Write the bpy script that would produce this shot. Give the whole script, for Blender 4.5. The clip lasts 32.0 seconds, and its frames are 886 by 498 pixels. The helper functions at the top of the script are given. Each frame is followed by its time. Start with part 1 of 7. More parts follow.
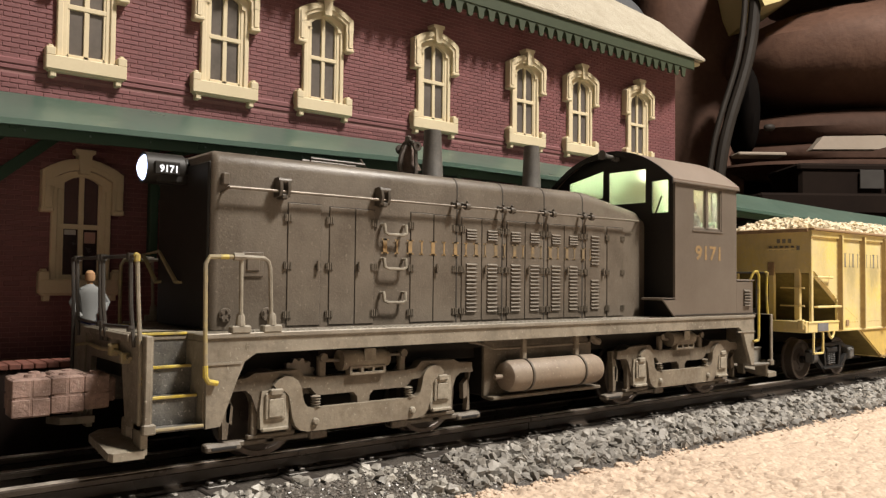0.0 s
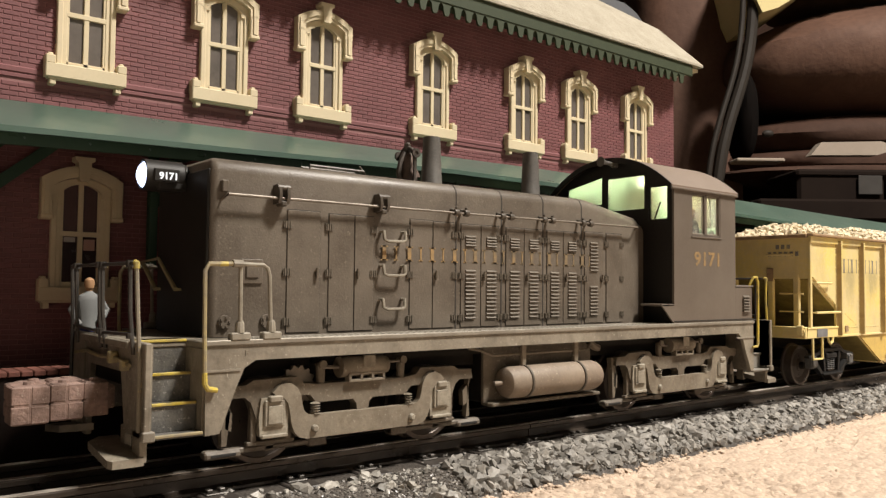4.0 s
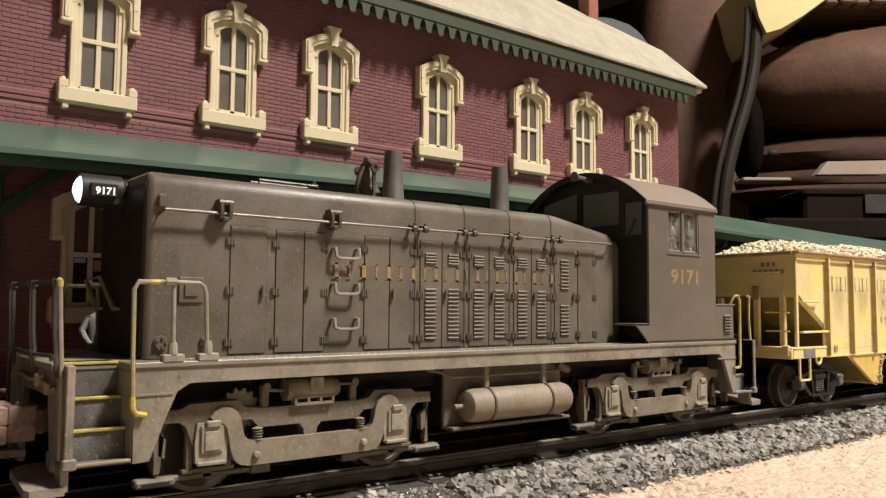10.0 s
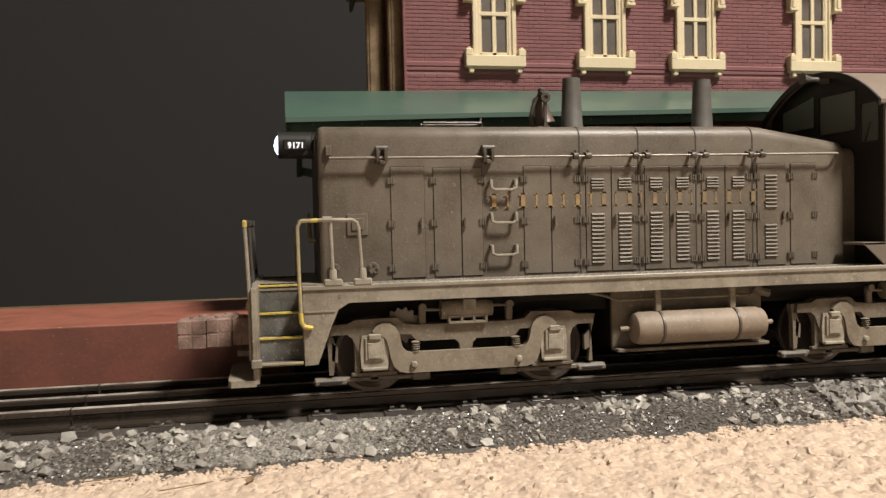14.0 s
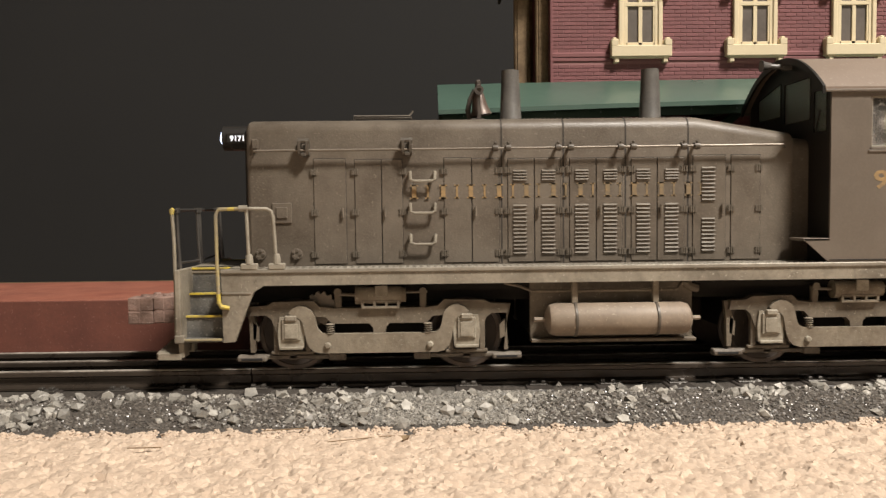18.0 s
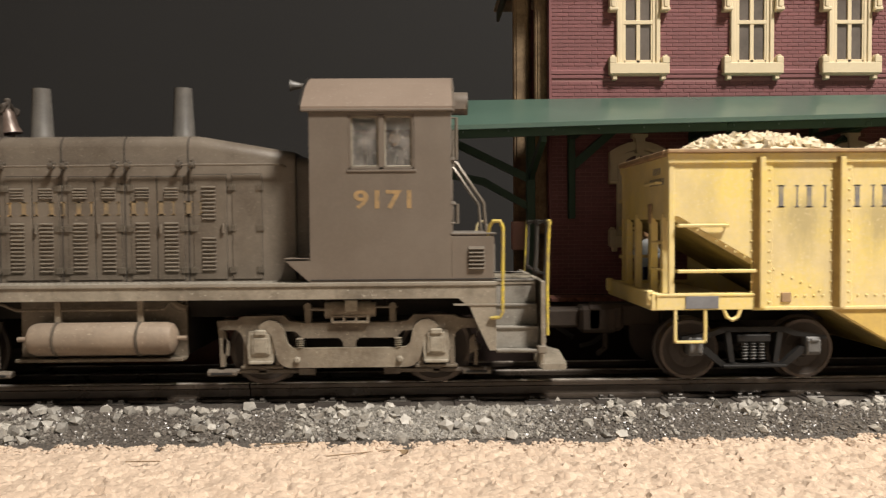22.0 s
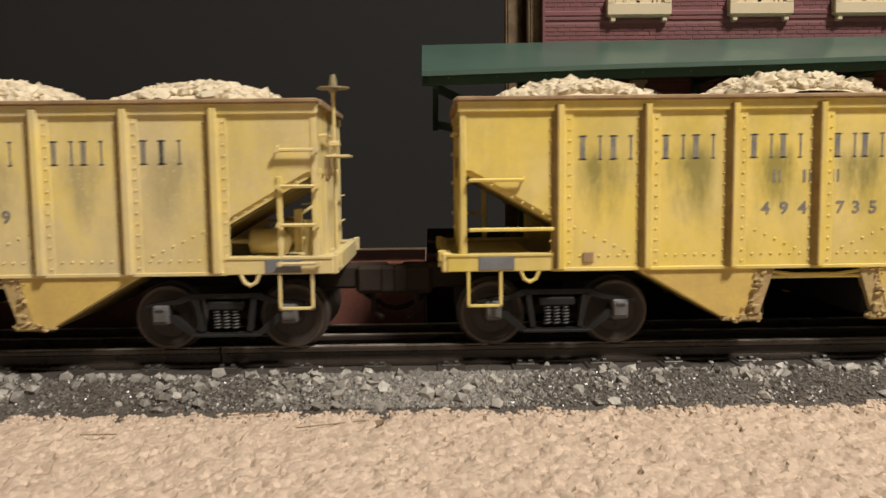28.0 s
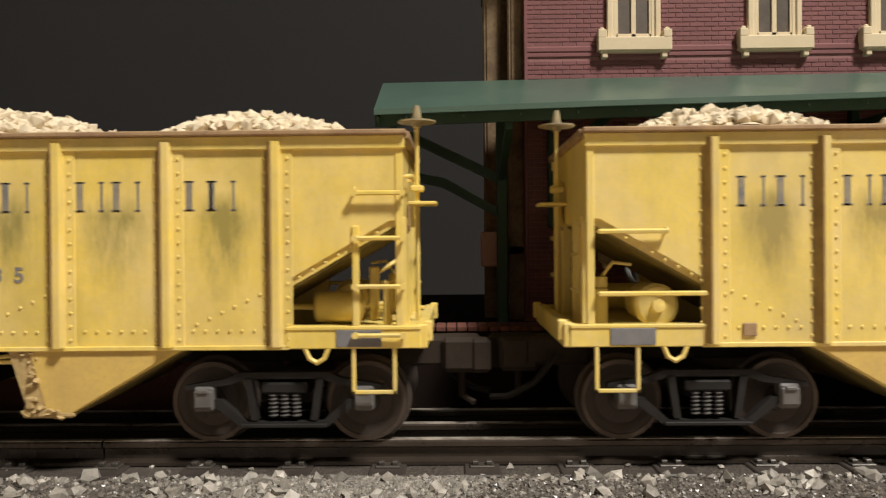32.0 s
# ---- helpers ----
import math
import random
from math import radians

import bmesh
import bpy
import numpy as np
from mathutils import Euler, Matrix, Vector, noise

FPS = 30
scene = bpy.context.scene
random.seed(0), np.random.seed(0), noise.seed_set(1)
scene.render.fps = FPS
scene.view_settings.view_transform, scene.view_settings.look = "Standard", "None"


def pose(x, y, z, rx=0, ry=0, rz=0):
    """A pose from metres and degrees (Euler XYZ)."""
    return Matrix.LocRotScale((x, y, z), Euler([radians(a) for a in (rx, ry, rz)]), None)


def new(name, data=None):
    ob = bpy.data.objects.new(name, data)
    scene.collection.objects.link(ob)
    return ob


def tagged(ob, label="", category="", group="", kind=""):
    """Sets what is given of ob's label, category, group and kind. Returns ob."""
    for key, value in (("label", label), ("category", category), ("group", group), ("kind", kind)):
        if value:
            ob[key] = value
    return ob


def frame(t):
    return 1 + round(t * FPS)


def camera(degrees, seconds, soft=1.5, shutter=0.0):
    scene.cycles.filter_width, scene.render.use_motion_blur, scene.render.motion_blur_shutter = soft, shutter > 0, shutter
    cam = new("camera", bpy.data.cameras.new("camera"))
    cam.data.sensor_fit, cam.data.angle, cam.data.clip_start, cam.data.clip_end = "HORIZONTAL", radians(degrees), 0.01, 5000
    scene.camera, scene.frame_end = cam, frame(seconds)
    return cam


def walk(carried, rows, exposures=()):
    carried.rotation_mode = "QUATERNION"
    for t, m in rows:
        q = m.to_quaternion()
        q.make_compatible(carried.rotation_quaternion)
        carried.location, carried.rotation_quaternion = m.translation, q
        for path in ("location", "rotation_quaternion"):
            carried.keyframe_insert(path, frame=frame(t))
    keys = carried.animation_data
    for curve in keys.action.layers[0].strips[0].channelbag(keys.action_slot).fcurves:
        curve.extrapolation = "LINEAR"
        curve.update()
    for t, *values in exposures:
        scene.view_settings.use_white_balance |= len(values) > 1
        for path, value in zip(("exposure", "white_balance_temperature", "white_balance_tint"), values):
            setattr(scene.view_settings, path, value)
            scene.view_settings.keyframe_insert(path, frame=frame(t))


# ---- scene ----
# Camera: model railway in O scale; plan numbers are millimetres, railhead at z 0, track along x.
MM = 0.001
SECONDS = 32.0
cam = camera(58.19, SECONDS, soft=1.35, shutter=0.4)
# seconds, x, y, z, yaw, pitch, roll
PATH = (
    (0.0, -89.0, -200.7, 40.6, -38.91, 2.16, -0.67),
    (1.0, -89.1, -200.8, 40.4, -38.93, 2.52, -0.61),
    (2.0, -89.1, -200.9, 40.7, -38.92, 2.74, -0.57),
    (3.0, -89.1, -200.9, 40.6, -38.95, 2.58, -0.54),
    (6.0, -89.2, -200.9, 40.6, -38.98, 2.87, -0.56),
    (7.0, -89.2, -201.1, 40.7, -38.95, 2.93, -0.51),
    (8.0, -89.2, -200.9, 40.8, -38.97, 2.79, -0.52),
    (8.5, -89.1, -200.9, 40.9, -38.96, 2.66, -0.51),
    (9.0, -89.3, -200.7, 40.5, -38.99, 2.81, -0.52),
    (9.5, -89.9, -201.2, 39.9, -38.97, 3.35, -0.64),
    (10.0, -90.3, -202.8, 40.3, -38.46, 4.09, -0.42),
    (10.5, -91.9, -204.6, 40.9, -36.03, 3.48, -0.14),
    (11.0, -92.2, -206.9, 41.8, -31.63, 1.65, -0.07),
    (11.5, -95.9, -215.7, 42.7, -27.16, 1.64, 0.38),
    (12.0, -97.4, -218.3, 43.5, -23.96, 0.41, 0.66),
    (12.5, -99.1, -223.5, 43.3, -20.64, -0.74, 0.89),
    (13.0, -100.9, -230.3, 43.9, -17.20, -1.09, 1.07),
    (13.5, -101.4, -235.7, 44.3, -13.83, -1.63, 1.18),
    (14.0, -102.9, -241.1, 44.3, -11.04, -2.07, 1.28),
    (14.5, -102.5, -246.7, 44.9, -7.55, -2.63, 1.31),
    (16.5, -106.8, -255.5, 44.8, -1.29, -3.57, 0.58),
    (17.0, -106.9, -256.7, 45.4, -1.26, -3.03, 0.66),
    (17.5, -106.0, -256.5, 45.3, -1.01, -2.94, 0.65),
    (18.0, -106.0, -256.7, 44.9, -0.93, -3.02, 0.63),
    (18.5, -106.1, -256.6, 45.1, -0.98, -2.97, 0.65),
    (19.0, -106.1, -256.7, 45.1, -0.97, -2.88, 0.74),
    (19.5, -106.3, -256.4, 45.4, -1.03, -2.92, 0.71),
    (20.0, -105.8, -256.1, 44.6, -0.89, -2.97, 0.66),
    (20.5, -105.4, -257.1, 44.1, -0.79, -2.69, 0.62),
    (21.0, -105.1, -257.4, 43.6, -0.74, -2.24, 0.63),
    (21.5, -104.6, -257.6, 43.4, -0.67, -1.83, 0.70),
    (22.0, -106.5, -257.6, 44.5, -1.09, -1.85, 0.41),
    (22.5, -105.8, -257.6, 44.5, -0.95, -1.80, 0.40),
    (23.0, -105.6, -258.0, 44.6, -0.90, -1.70, 0.46),
    (23.5, -104.9, -258.3, 44.6, -0.81, -1.46, 0.52),
    (24.0, -105.1, -258.4, 44.6, -0.84, -1.42, 0.46),
    (24.5, -104.9, -258.6, 44.6, -0.83, -1.35, 0.54),
    (25.0, -105.5, -257.7, 44.6, -0.95, -1.44, 0.46),
    (25.5, -105.5, -257.7, 44.4, -0.98, -1.40, 0.59),
    (27.5, -104.2, -251.7, 46.2, -0.81, -9.42, 1.24),
    (28.0, -100.7, -241.5, 44.6, -1.01, -5.25, 0.66),
    (28.5, -97.5, -231.6, 43.7, -0.74, -4.39, 0.58),
    (29.0, -95.3, -221.2, 43.0, -0.81, -4.17, 0.06),
    (29.5, -90.6, -209.6, 42.9, -0.98, -3.69, -0.17),
    (30.0, -86.9, -201.5, 42.6, -0.66, -3.48, -0.27),
    (30.5, -82.5, -198.5, 43.2, 0.39, -2.79, -0.16),
    (31.0, -80.3, -198.7, 42.3, 0.58, -1.13, 0.15),
    (31.5, -80.1, -197.8, 41.3, 0.63, -0.35, 0.36),
    (32.0, -80.2, -198.1, 41.0, 0.81, -0.38, 0.49),
)
walk(cam, [(t, pose(x * MM, y * MM, z * MM, 90 + pitch, roll, yaw)) for t, x, y, z, yaw, pitch, roll in PATH],
     exposures=((0.0, 0.26), (9.0, 0.26), (13.0, 0.28), (16.5, 0.30), (18.0, 0.33), (20.0, 0.36), (21.0, 0.34), (22.3, 0.32), (23.2, 0.12), (24.0, 0.0), (26.5, -0.22), (27.5, -0.32), (28.2, -0.14), (29.5, -0.18), (31.0, -0.02), (SECONDS, 0.01)))

# How far the train has run along the track: seconds, millimetres.
TRAIN = (
    (0.0, 0.0), (8.5, 0.0), (9.0, -2.5), (9.5, -8.5), (10.0, -17.4), (10.5, -26.5), (11.0, -34.7), (11.5, -42.1),
    (12.0, -49.9), (12.5, -57.2), (13.0, -64.9), (13.5, -73.1), (14.0, -80.8), (14.5, -88.9), (16.5, -121.4), (17.0, -129.3),
    (17.5, -138.3), (18.0, -146.6), (18.5, -156.3), (19.0, -168.6), (19.5, -183.6), (20.0, -200.7), (20.5, -220.5),
    (21.0, -244.1), (21.5, -269.9), (22.0, -294.8), (22.5, -319.7), (23.0, -343.7), (23.5, -367.8), (24.0, -391.2),
    (24.5, -414.5), (25.0, -438.7), (25.5, -462.2), (27.5, -555.5), (28.0, -581.0), (28.5, -604.5), (29.0, -628.5),
    (29.5, -652.6), (30.0, -675.9), (30.5, -700.2), (31.0, -724.4), (31.5, -748.6), (32.0, -772.7),
)

# ---- light ----
world = bpy.data.worlds.new("room_dark")
scene.world = world
world.use_nodes = True
world.node_tree.nodes["Background"].inputs[0].default_value = (1.0, 0.93, 0.84, 1)
world.node_tree.nodes["Background"].inputs[1].default_value = 0.009


def ceiling_lamp(name, place, size, watts, colour):
    lamp = bpy.data.lights.new(name, "AREA")
    lamp.shape, lamp.size, lamp.energy, lamp.color = "DISK", size, watts, colour
    ob = new(name, lamp)
    ob.matrix_world = pose(*place)
    return ob


# the ceiling fixture of the train room
ceiling_lamp("ceiling_lamp", (0.58, -0.74, 1.43), 0.30, 56.0, (1.0, 0.93, 0.84))

# ---- materials ----


def surf(name, base, second=None, rough=0.6, metal=0.0, fine=1.2, coarse=18.0, amount=0.5, bump=0.15, grit=0.0,
         streak=0.0, streak_colour=None, island=0.0, vary=0.0, spec=0.5, glow=None, glow_power=0.0, shift=0.0, speck=None, relief=0.2, tall=0.35, sheen=0.0, smudge=None, gain=1.7, domed=False):
    """A worn surface: two colours mixed by coarse and fine noise (sizes in mm), optional vertical streaks and grit."""
    m = bpy.data.materials.new(name)
    m.use_nodes = True
    nt = m.node_tree
    b = nt.nodes["Principled BSDF"]
    b.inputs["Roughness"].default_value = rough
    b.inputs["Metallic"].default_value = metal
    b.inputs["Specular IOR Level"].default_value = spec
    b.inputs["Sheen Weight"].default_value = sheen
    second = second or tuple(c * 0.7 for c in base)

    def node(kind, **kw):
        n = nt.nodes.new(kind)
        for k, val in kw.items():
            n.inputs[k].default_value = val
        return n

    def link(a, i, c, j):
        nt.links.new(a.outputs[i], c.inputs[j])

    tc = node("ShaderNodeTexCoord")
    src, slot = tc, "Object"
    if shift:
        info = node("ShaderNodeObjectInfo")
        sc = nt.nodes.new("ShaderNodeVectorMath")
        sc.operation = "SCALE"
        sc.inputs[0].default_value = (shift, shift * 0.6, shift * 0.3)
        link(info, "Random", sc, "Scale")
        ad = nt.nodes.new("ShaderNodeVectorMath")
        ad.operation = "ADD"
        link(tc, "Object", ad, 0)
        link(sc, 0, ad, 1)
        src, slot = ad, 0

    def noise_tex(size, detail, roughness=0.6):
        n = node("ShaderNodeTexNoise", Scale=1000.0 / size, Detail=detail, Roughness=roughness)
        link(src, slot, n, "Vector")
        return n

    def mix(fac_node, fac_slot, a_col, b_col, lo=0.35, hi=0.65, top=1.0):
        ramp = node("ShaderNodeMapRange")
        ramp.inputs["From Min"].default_value, ramp.inputs["From Max"].default_value = lo, hi
        ramp.inputs["To Max"].default_value = top
        link(fac_node, fac_slot, ramp, "Value")
        mx = nt.nodes.new("ShaderNodeMix")
        mx.data_type = "RGBA"
        link(ramp, 0, mx, "Factor")
        for sock, val in ((6, a_col), (7, b_col)):
            if isinstance(val, tuple):
                mx.inputs[sock].default_value = (*val, 1)
            else:
                nt.links.new(val, mx.inputs[sock])
        return mx.outputs[2]

    big, small = noise_tex(coarse, 4), noise_tex(fine, 3)
    col = mix(big, 0, base, second, 0.38, 0.68, amount)
    col = mix(small, 0, col, second, 0.45, 0.75, amount * 0.7)
    if streak:
        mp = node("ShaderNodeMapping")
        mp.inputs["Scale"].default_value = (1.0, 1.0, tall)
        link(src, slot, mp, "Vector")
        st = node("ShaderNodeTexNoise", Scale=1000.0 / 11.0, Detail=5.0, Roughness=0.62)
        link(mp, 0, st, "Vector")
        col = mix(st, 0, col, streak_colour or second, 0.44, 0.85, streak)
        md = node("ShaderNodeTexNoise", Scale=1000.0 / 30.0, Detail=5.0, Roughness=0.75)
        link(src, slot, md, "Vector")
        col = mix(md, 0, col, streak_colour or second, 0.44, 0.80, streak)
    if grit:
        vo = node("ShaderNodeTexVoronoi", Scale=1000.0 / grit)
        link(src, slot, vo, "Vector")
        bw = nt.nodes.new("ShaderNodeRGBToBW")
        link(vo, "Color", bw, 0)
        col = mix(bw, 0, col, tuple(min(1, c * gain) for c in base), 0.45, 0.95, 0.8)
    if smudge:
        # sooty patches in each panel of a car side, below the lettering
        sep = node("ShaderNodeSeparateXYZ")
        link(tc, "Object", sep, 0)

        def calc(op, a, c):
            n = nt.nodes.new("ShaderNodeMath")
            n.operation = op
            for i, val in enumerate((a, c)):
                if val is None:
                    continue
                if isinstance(val, (int, float)):
                    n.inputs[i].default_value = val
                else:
                    nt.links.new(val, n.inputs[i])
            return n.outputs[0]
        ang = calc("MULTIPLY", sep.outputs[0], 2 * math.pi / 0.02325)
        across = calc("MULTIPLY_ADD", calc("COSINE", ang, None), -0.5)
        across.node.inputs[2].default_value = 0.5
        inside = calc("LESS_THAN", calc("ABSOLUTE", sep.outputs[0], None), 0.0697)
        below = calc("SUBTRACT", 1.0, calc("MULTIPLY", calc("SUBTRACT", 0.0470, sep.outputs[2]), 1 / 0.022))
        above = calc("SUBTRACT", 1.0, calc("MULTIPLY", calc("SUBTRACT", sep.outputs[2], 0.0470), 1 / 0.0075))
        high = calc("MINIMUM", below, above)
        sm = noise_tex(13, 6, 0.75)
        drawn = node("ShaderNodeMapping")
        drawn.inputs["Scale"].default_value = (1.5, 1.0, 0.4)
        link(src, slot, drawn, "Vector")
        link(drawn, 0, sm, "Vector")
        spot = calc("MULTIPLY", calc("MULTIPLY", across, calc("MAXIMUM", high, 0.0)), calc("MULTIPLY", calc("MULTIPLY", sm.outputs[0], sm.outputs[0]), calc("MULTIPLY", inside, 4.2)))
        ramp = node("ShaderNodeMath")
        ramp.operation = "MULTIPLY"
        ramp.inputs[1].default_value = 1.0
        nt.links.new(spot, ramp.inputs[0])
        col = mix(ramp, 0, col, smudge, 0.25, 1.0, 0.85)
    if speck:
        sp = noise_tex(0.9, 2, 0.7)
        col = mix(sp, 0, col, speck, 0.64, 0.70, 0.8)
    if island or vary:
        src2 = node("ShaderNodeNewGeometry") if island else node("ShaderNodeObjectInfo")
        hv = node("ShaderNodeHueSaturation")
        rng = node("ShaderNodeMapRange")
        amt = island or vary
        rng.inputs["To Min"].default_value, rng.inputs["To Max"].default_value = 1 - amt, 1 + amt
        link(src2, "Random Per Island" if island else "Random", rng, "Value")
        link(rng, 0, hv, "Value")
        nt.links.new(col, hv.inputs["Color"])
        col = hv.outputs[0]
    nt.links.new(col, b.inputs["Base Color"])
    rr = node("ShaderNodeMapRange")
    rr.inputs["To Min"].default_value, rr.inputs["To Max"].default_value = max(0.02, rough - 0.12), min(1, rough + 0.12)
    link(big, 0, rr, "Value")
    link(rr, 0, b, "Roughness")
    if bump:
        bp = node("ShaderNodeBump", Strength=bump, Distance=relief * 0.001)
        bp.invert = domed
        if grit:
            link(vo, "Distance", bp, "Height")
        else:
            link(small, 0, bp, "Height")
        link(bp, 0, b, "Normal")
    if glow:
        b.inputs["Emission Color"].default_value = (*glow, 1)
        b.inputs["Emission Strength"].default_value = glow_power
    return m


def glass(name, tint, rough=0.05, clear=1.0, spread=0.25, dust=None):
    m = bpy.data.materials.new(name)
    m.use_nodes = True
    nt = m.node_tree
    b = nt.nodes["Principled BSDF"]
    b.inputs["Base Color"].default_value = (*tint, 1)
    b.inputs["Transmission Weight"].default_value = clear
    b.inputs["Roughness"].default_value = rough
    b.inputs["IOR"].default_value = 1.3
    n = nt.nodes.new("ShaderNodeTexNoise")
    n.inputs["Scale"].default_value = 300
    r = nt.nodes.new("ShaderNodeMapRange")
    r.inputs["To Min"].default_value, r.inputs["To Max"].default_value = rough, rough + spread
    nt.links.new(n.outputs[0], r.inputs["Value"])
    nt.links.new(r.outputs[0], b.inputs["Roughness"])
    if dust:
        tc = nt.nodes.new("ShaderNodeTexCoord")
        total = None
        for size, lo, hi, top in ((5.0, 0.42, 0.78, 0.45), (0.55, 0.60, 0.70, 0.75)):
            n = nt.nodes.new("ShaderNodeTexNoise")
            n.inputs["Scale"].default_value, n.inputs["Detail"].default_value = 1000.0 / size, 4.0
            nt.links.new(tc.outputs["Object"], n.inputs["Vector"])
            r = nt.nodes.new("ShaderNodeMapRange")
            r.inputs["From Min"].default_value, r.inputs["From Max"].default_value = lo, hi
            r.inputs["To Min"].default_value, r.inputs["To Max"].default_value = 0.06, top
            nt.links.new(n.outputs[0], r.inputs["Value"])
            if total:
                mx = nt.nodes.new("ShaderNodeMath")
                mx.operation = "MAXIMUM"
                nt.links.new(total, mx.inputs[0])
                nt.links.new(r.outputs[0], mx.inputs[1])
                total = mx.outputs[0]
            else:
                total = r.outputs[0]
        film = nt.nodes.new("ShaderNodeBsdfDiffuse")
        film.inputs["Color"].default_value = (*dust, 1)
        mix = nt.nodes.new("ShaderNodeMixShader")
        nt.links.new(total, mix.inputs[0])
        nt.links.new(b.outputs[0], mix.inputs[1])
        nt.links.new(film.outputs[0], mix.inputs[2])
        nt.links.new(mix.outputs[0], nt.nodes["Material Output"].inputs["Surface"])
    return m


M_LOCO = surf("loco_paint", (0.090, 0.072, 0.055), (0.158, 0.132, 0.104), 0.42, fine=0.6, coarse=14, amount=0.75, bump=0.62, streak=0.5, streak_colour=(0.200, 0.170, 0.134), speck=(0.20, 0.172, 0.138), tall=0.3, spec=0.45, relief=0.12)
M_CAB = surf("cab_paint", (0.120, 0.096, 0.075), (0.152, 0.125, 0.100), 0.52, fine=0.8, coarse=30, amount=0.55, bump=0.14, streak=0.3, streak_colour=(0.185, 0.156, 0.124), tall=0.4)
M_ROOF = surf("cab_roof_paint", (0.184, 0.138, 0.105), (0.222, 0.171, 0.133), 0.6, fine=1.0, coarse=20, amount=0.6, bump=0.12, speck=(0.27, 0.23, 0.19))
# black paint of grille and headlight; also painted shade on the cab front
M_BLACK_AND_SHADE = surf("black_paint_and_front_shade", (0.014, 0.0125, 0.011), (0.026, 0.023, 0.020), 0.5, fine=1.0, coarse=20, spec=0.3)
M_SILL = surf("dusty_sill", (0.245, 0.212, 0.164), (0.105, 0.087, 0.065), 0.55, fine=1.1, coarse=9, amount=0.9, bump=0.5, streak=0.6, streak_colour=(0.35, 0.315, 0.25), speck=(0.40, 0.37, 0.31))
M_TREADPLATE = surf("worn_treadplate", (0.34, 0.31, 0.26), (0.21, 0.186, 0.15), 0.38, 0.35, fine=0.7, coarse=9, amount=0.8, bump=0.2)
M_FRAME = surf("grimy_truck_frame", (0.130, 0.106, 0.077), (0.068, 0.052, 0.036), 0.65, fine=1.1, coarse=7, amount=1.0, bump=0.5, streak=0.45, streak_colour=(0.26, 0.222, 0.168), speck=(0.30, 0.26, 0.20))
M_TRUCK = surf("dusty_truck", (0.215, 0.181, 0.133), (0.100, 0.074, 0.050), 0.62, fine=1.1, coarse=7, amount=1.0, bump=0.5, streak=0.5, streak_colour=(0.31, 0.275, 0.215), speck=(0.36, 0.33, 0.27))
M_BOX = surf("dusty_journal", (0.325, 0.293, 0.232), (0.155, 0.127, 0.093), 0.65, fine=0.6, coarse=4, amount=0.75, bump=0.3)
M_SHOE = surf("grimy_brake_bar", (0.155, 0.135, 0.108), (0.062, 0.042, 0.029), 0.6, 0.0, fine=0.7, coarse=6, amount=0.8, bump=0.25)
M_DECK = surf("grimy_deck", (0.085, 0.074, 0.060), (0.15, 0.13, 0.10), 0.6, fine=0.7, coarse=8, amount=0.7, bump=0.3)
M_TANK = surf("dusty_tank", (0.245, 0.188, 0.138), (0.135, 0.10, 0.074), 0.6, fine=1.0, coarse=12, amount=0.7, bump=0.15, streak=0.3, streak_colour=(0.36, 0.31, 0.24), speck=(0.38, 0.33, 0.26))
M_DARK = surf("underframe_black", (0.017, 0.015, 0.013), (0.03, 0.026, 0.022), 0.8, spec=0.15)
M_HOOD_SEAM = surf("grimy_hood_seam", (0.030, 0.025, 0.020), (0.046, 0.038, 0.030), 0.8)
M_SEAM = surf("seam_black", (0.012, 0.011, 0.010), (0.02, 0.018, 0.016), 0.8)
M_STEEL = surf("worn_rail_metal", (0.20, 0.17, 0.135), (0.12, 0.10, 0.08), 0.45, 0.3, fine=0.8, coarse=8)
# paler than the hood: bright louvre edges are put into the colour
M_LOUVRE_HIGHLIGHT = surf("highlit_louvre", (0.155, 0.131, 0.102), (0.105, 0.087, 0.067), 0.5, fine=0.6, coarse=8, amount=0.7, spec=0.35)
M_HINGE = surf("door_hinge_paint", (0.135, 0.114, 0.089), (0.09, 0.075, 0.057), 0.45, fine=0.7, coarse=5, amount=0.8, spec=0.45)
M_RAILING = surf("dark_railing", (0.045, 0.041, 0.038), (0.095, 0.084, 0.070), 0.5, 0.2, fine=0.7, coarse=5, amount=0.6)
M_HANDRAIL = surf("dusty_handrail", (0.30, 0.27, 0.215), (0.17, 0.145, 0.11), 0.6, fine=0.7, coarse=6, amount=0.7)
M_YELLOW = surf("safety_yellow", (0.62, 0.47, 0.05), (0.27, 0.215, 0.10), 0.55, fine=0.7, coarse=3, amount=0.9, bump=0.3)
M_YELLOW_DUSTY = surf("dusty_yellow", (0.36, 0.29, 0.13), (0.22, 0.19, 0.145), 0.6, fine=0.7, coarse=3.5, amount=0.95, bump=0.4)
M_POST = surf("dust_caked_post", (0.25, 0.22, 0.172), (0.20, 0.172, 0.125), 0.65, fine=0.8, coarse=4, amount=0.8, bump=0.5, speck=(0.42, 0.33, 0.12))
M_STEP = surf("step_tread", (0.072, 0.069, 0.064), (0.155, 0.147, 0.130), 0.7, fine=0.5, coarse=4, amount=0.8, bump=0.5, speck=(0.32, 0.305, 0.275))
M_STEP_PALE = surf("pale_dusty_step", (0.25, 0.235, 0.205), (0.155, 0.14, 0.118), 0.7, fine=0.6, coarse=5, amount=0.9, bump=0.4, speck=(0.36, 0.34, 0.30))
M_STACK = surf("stack_black", (0.092, 0.086, 0.078), (0.142, 0.131, 0.117), 0.45, fine=0.7, coarse=5, amount=0.8, bump=0.4)
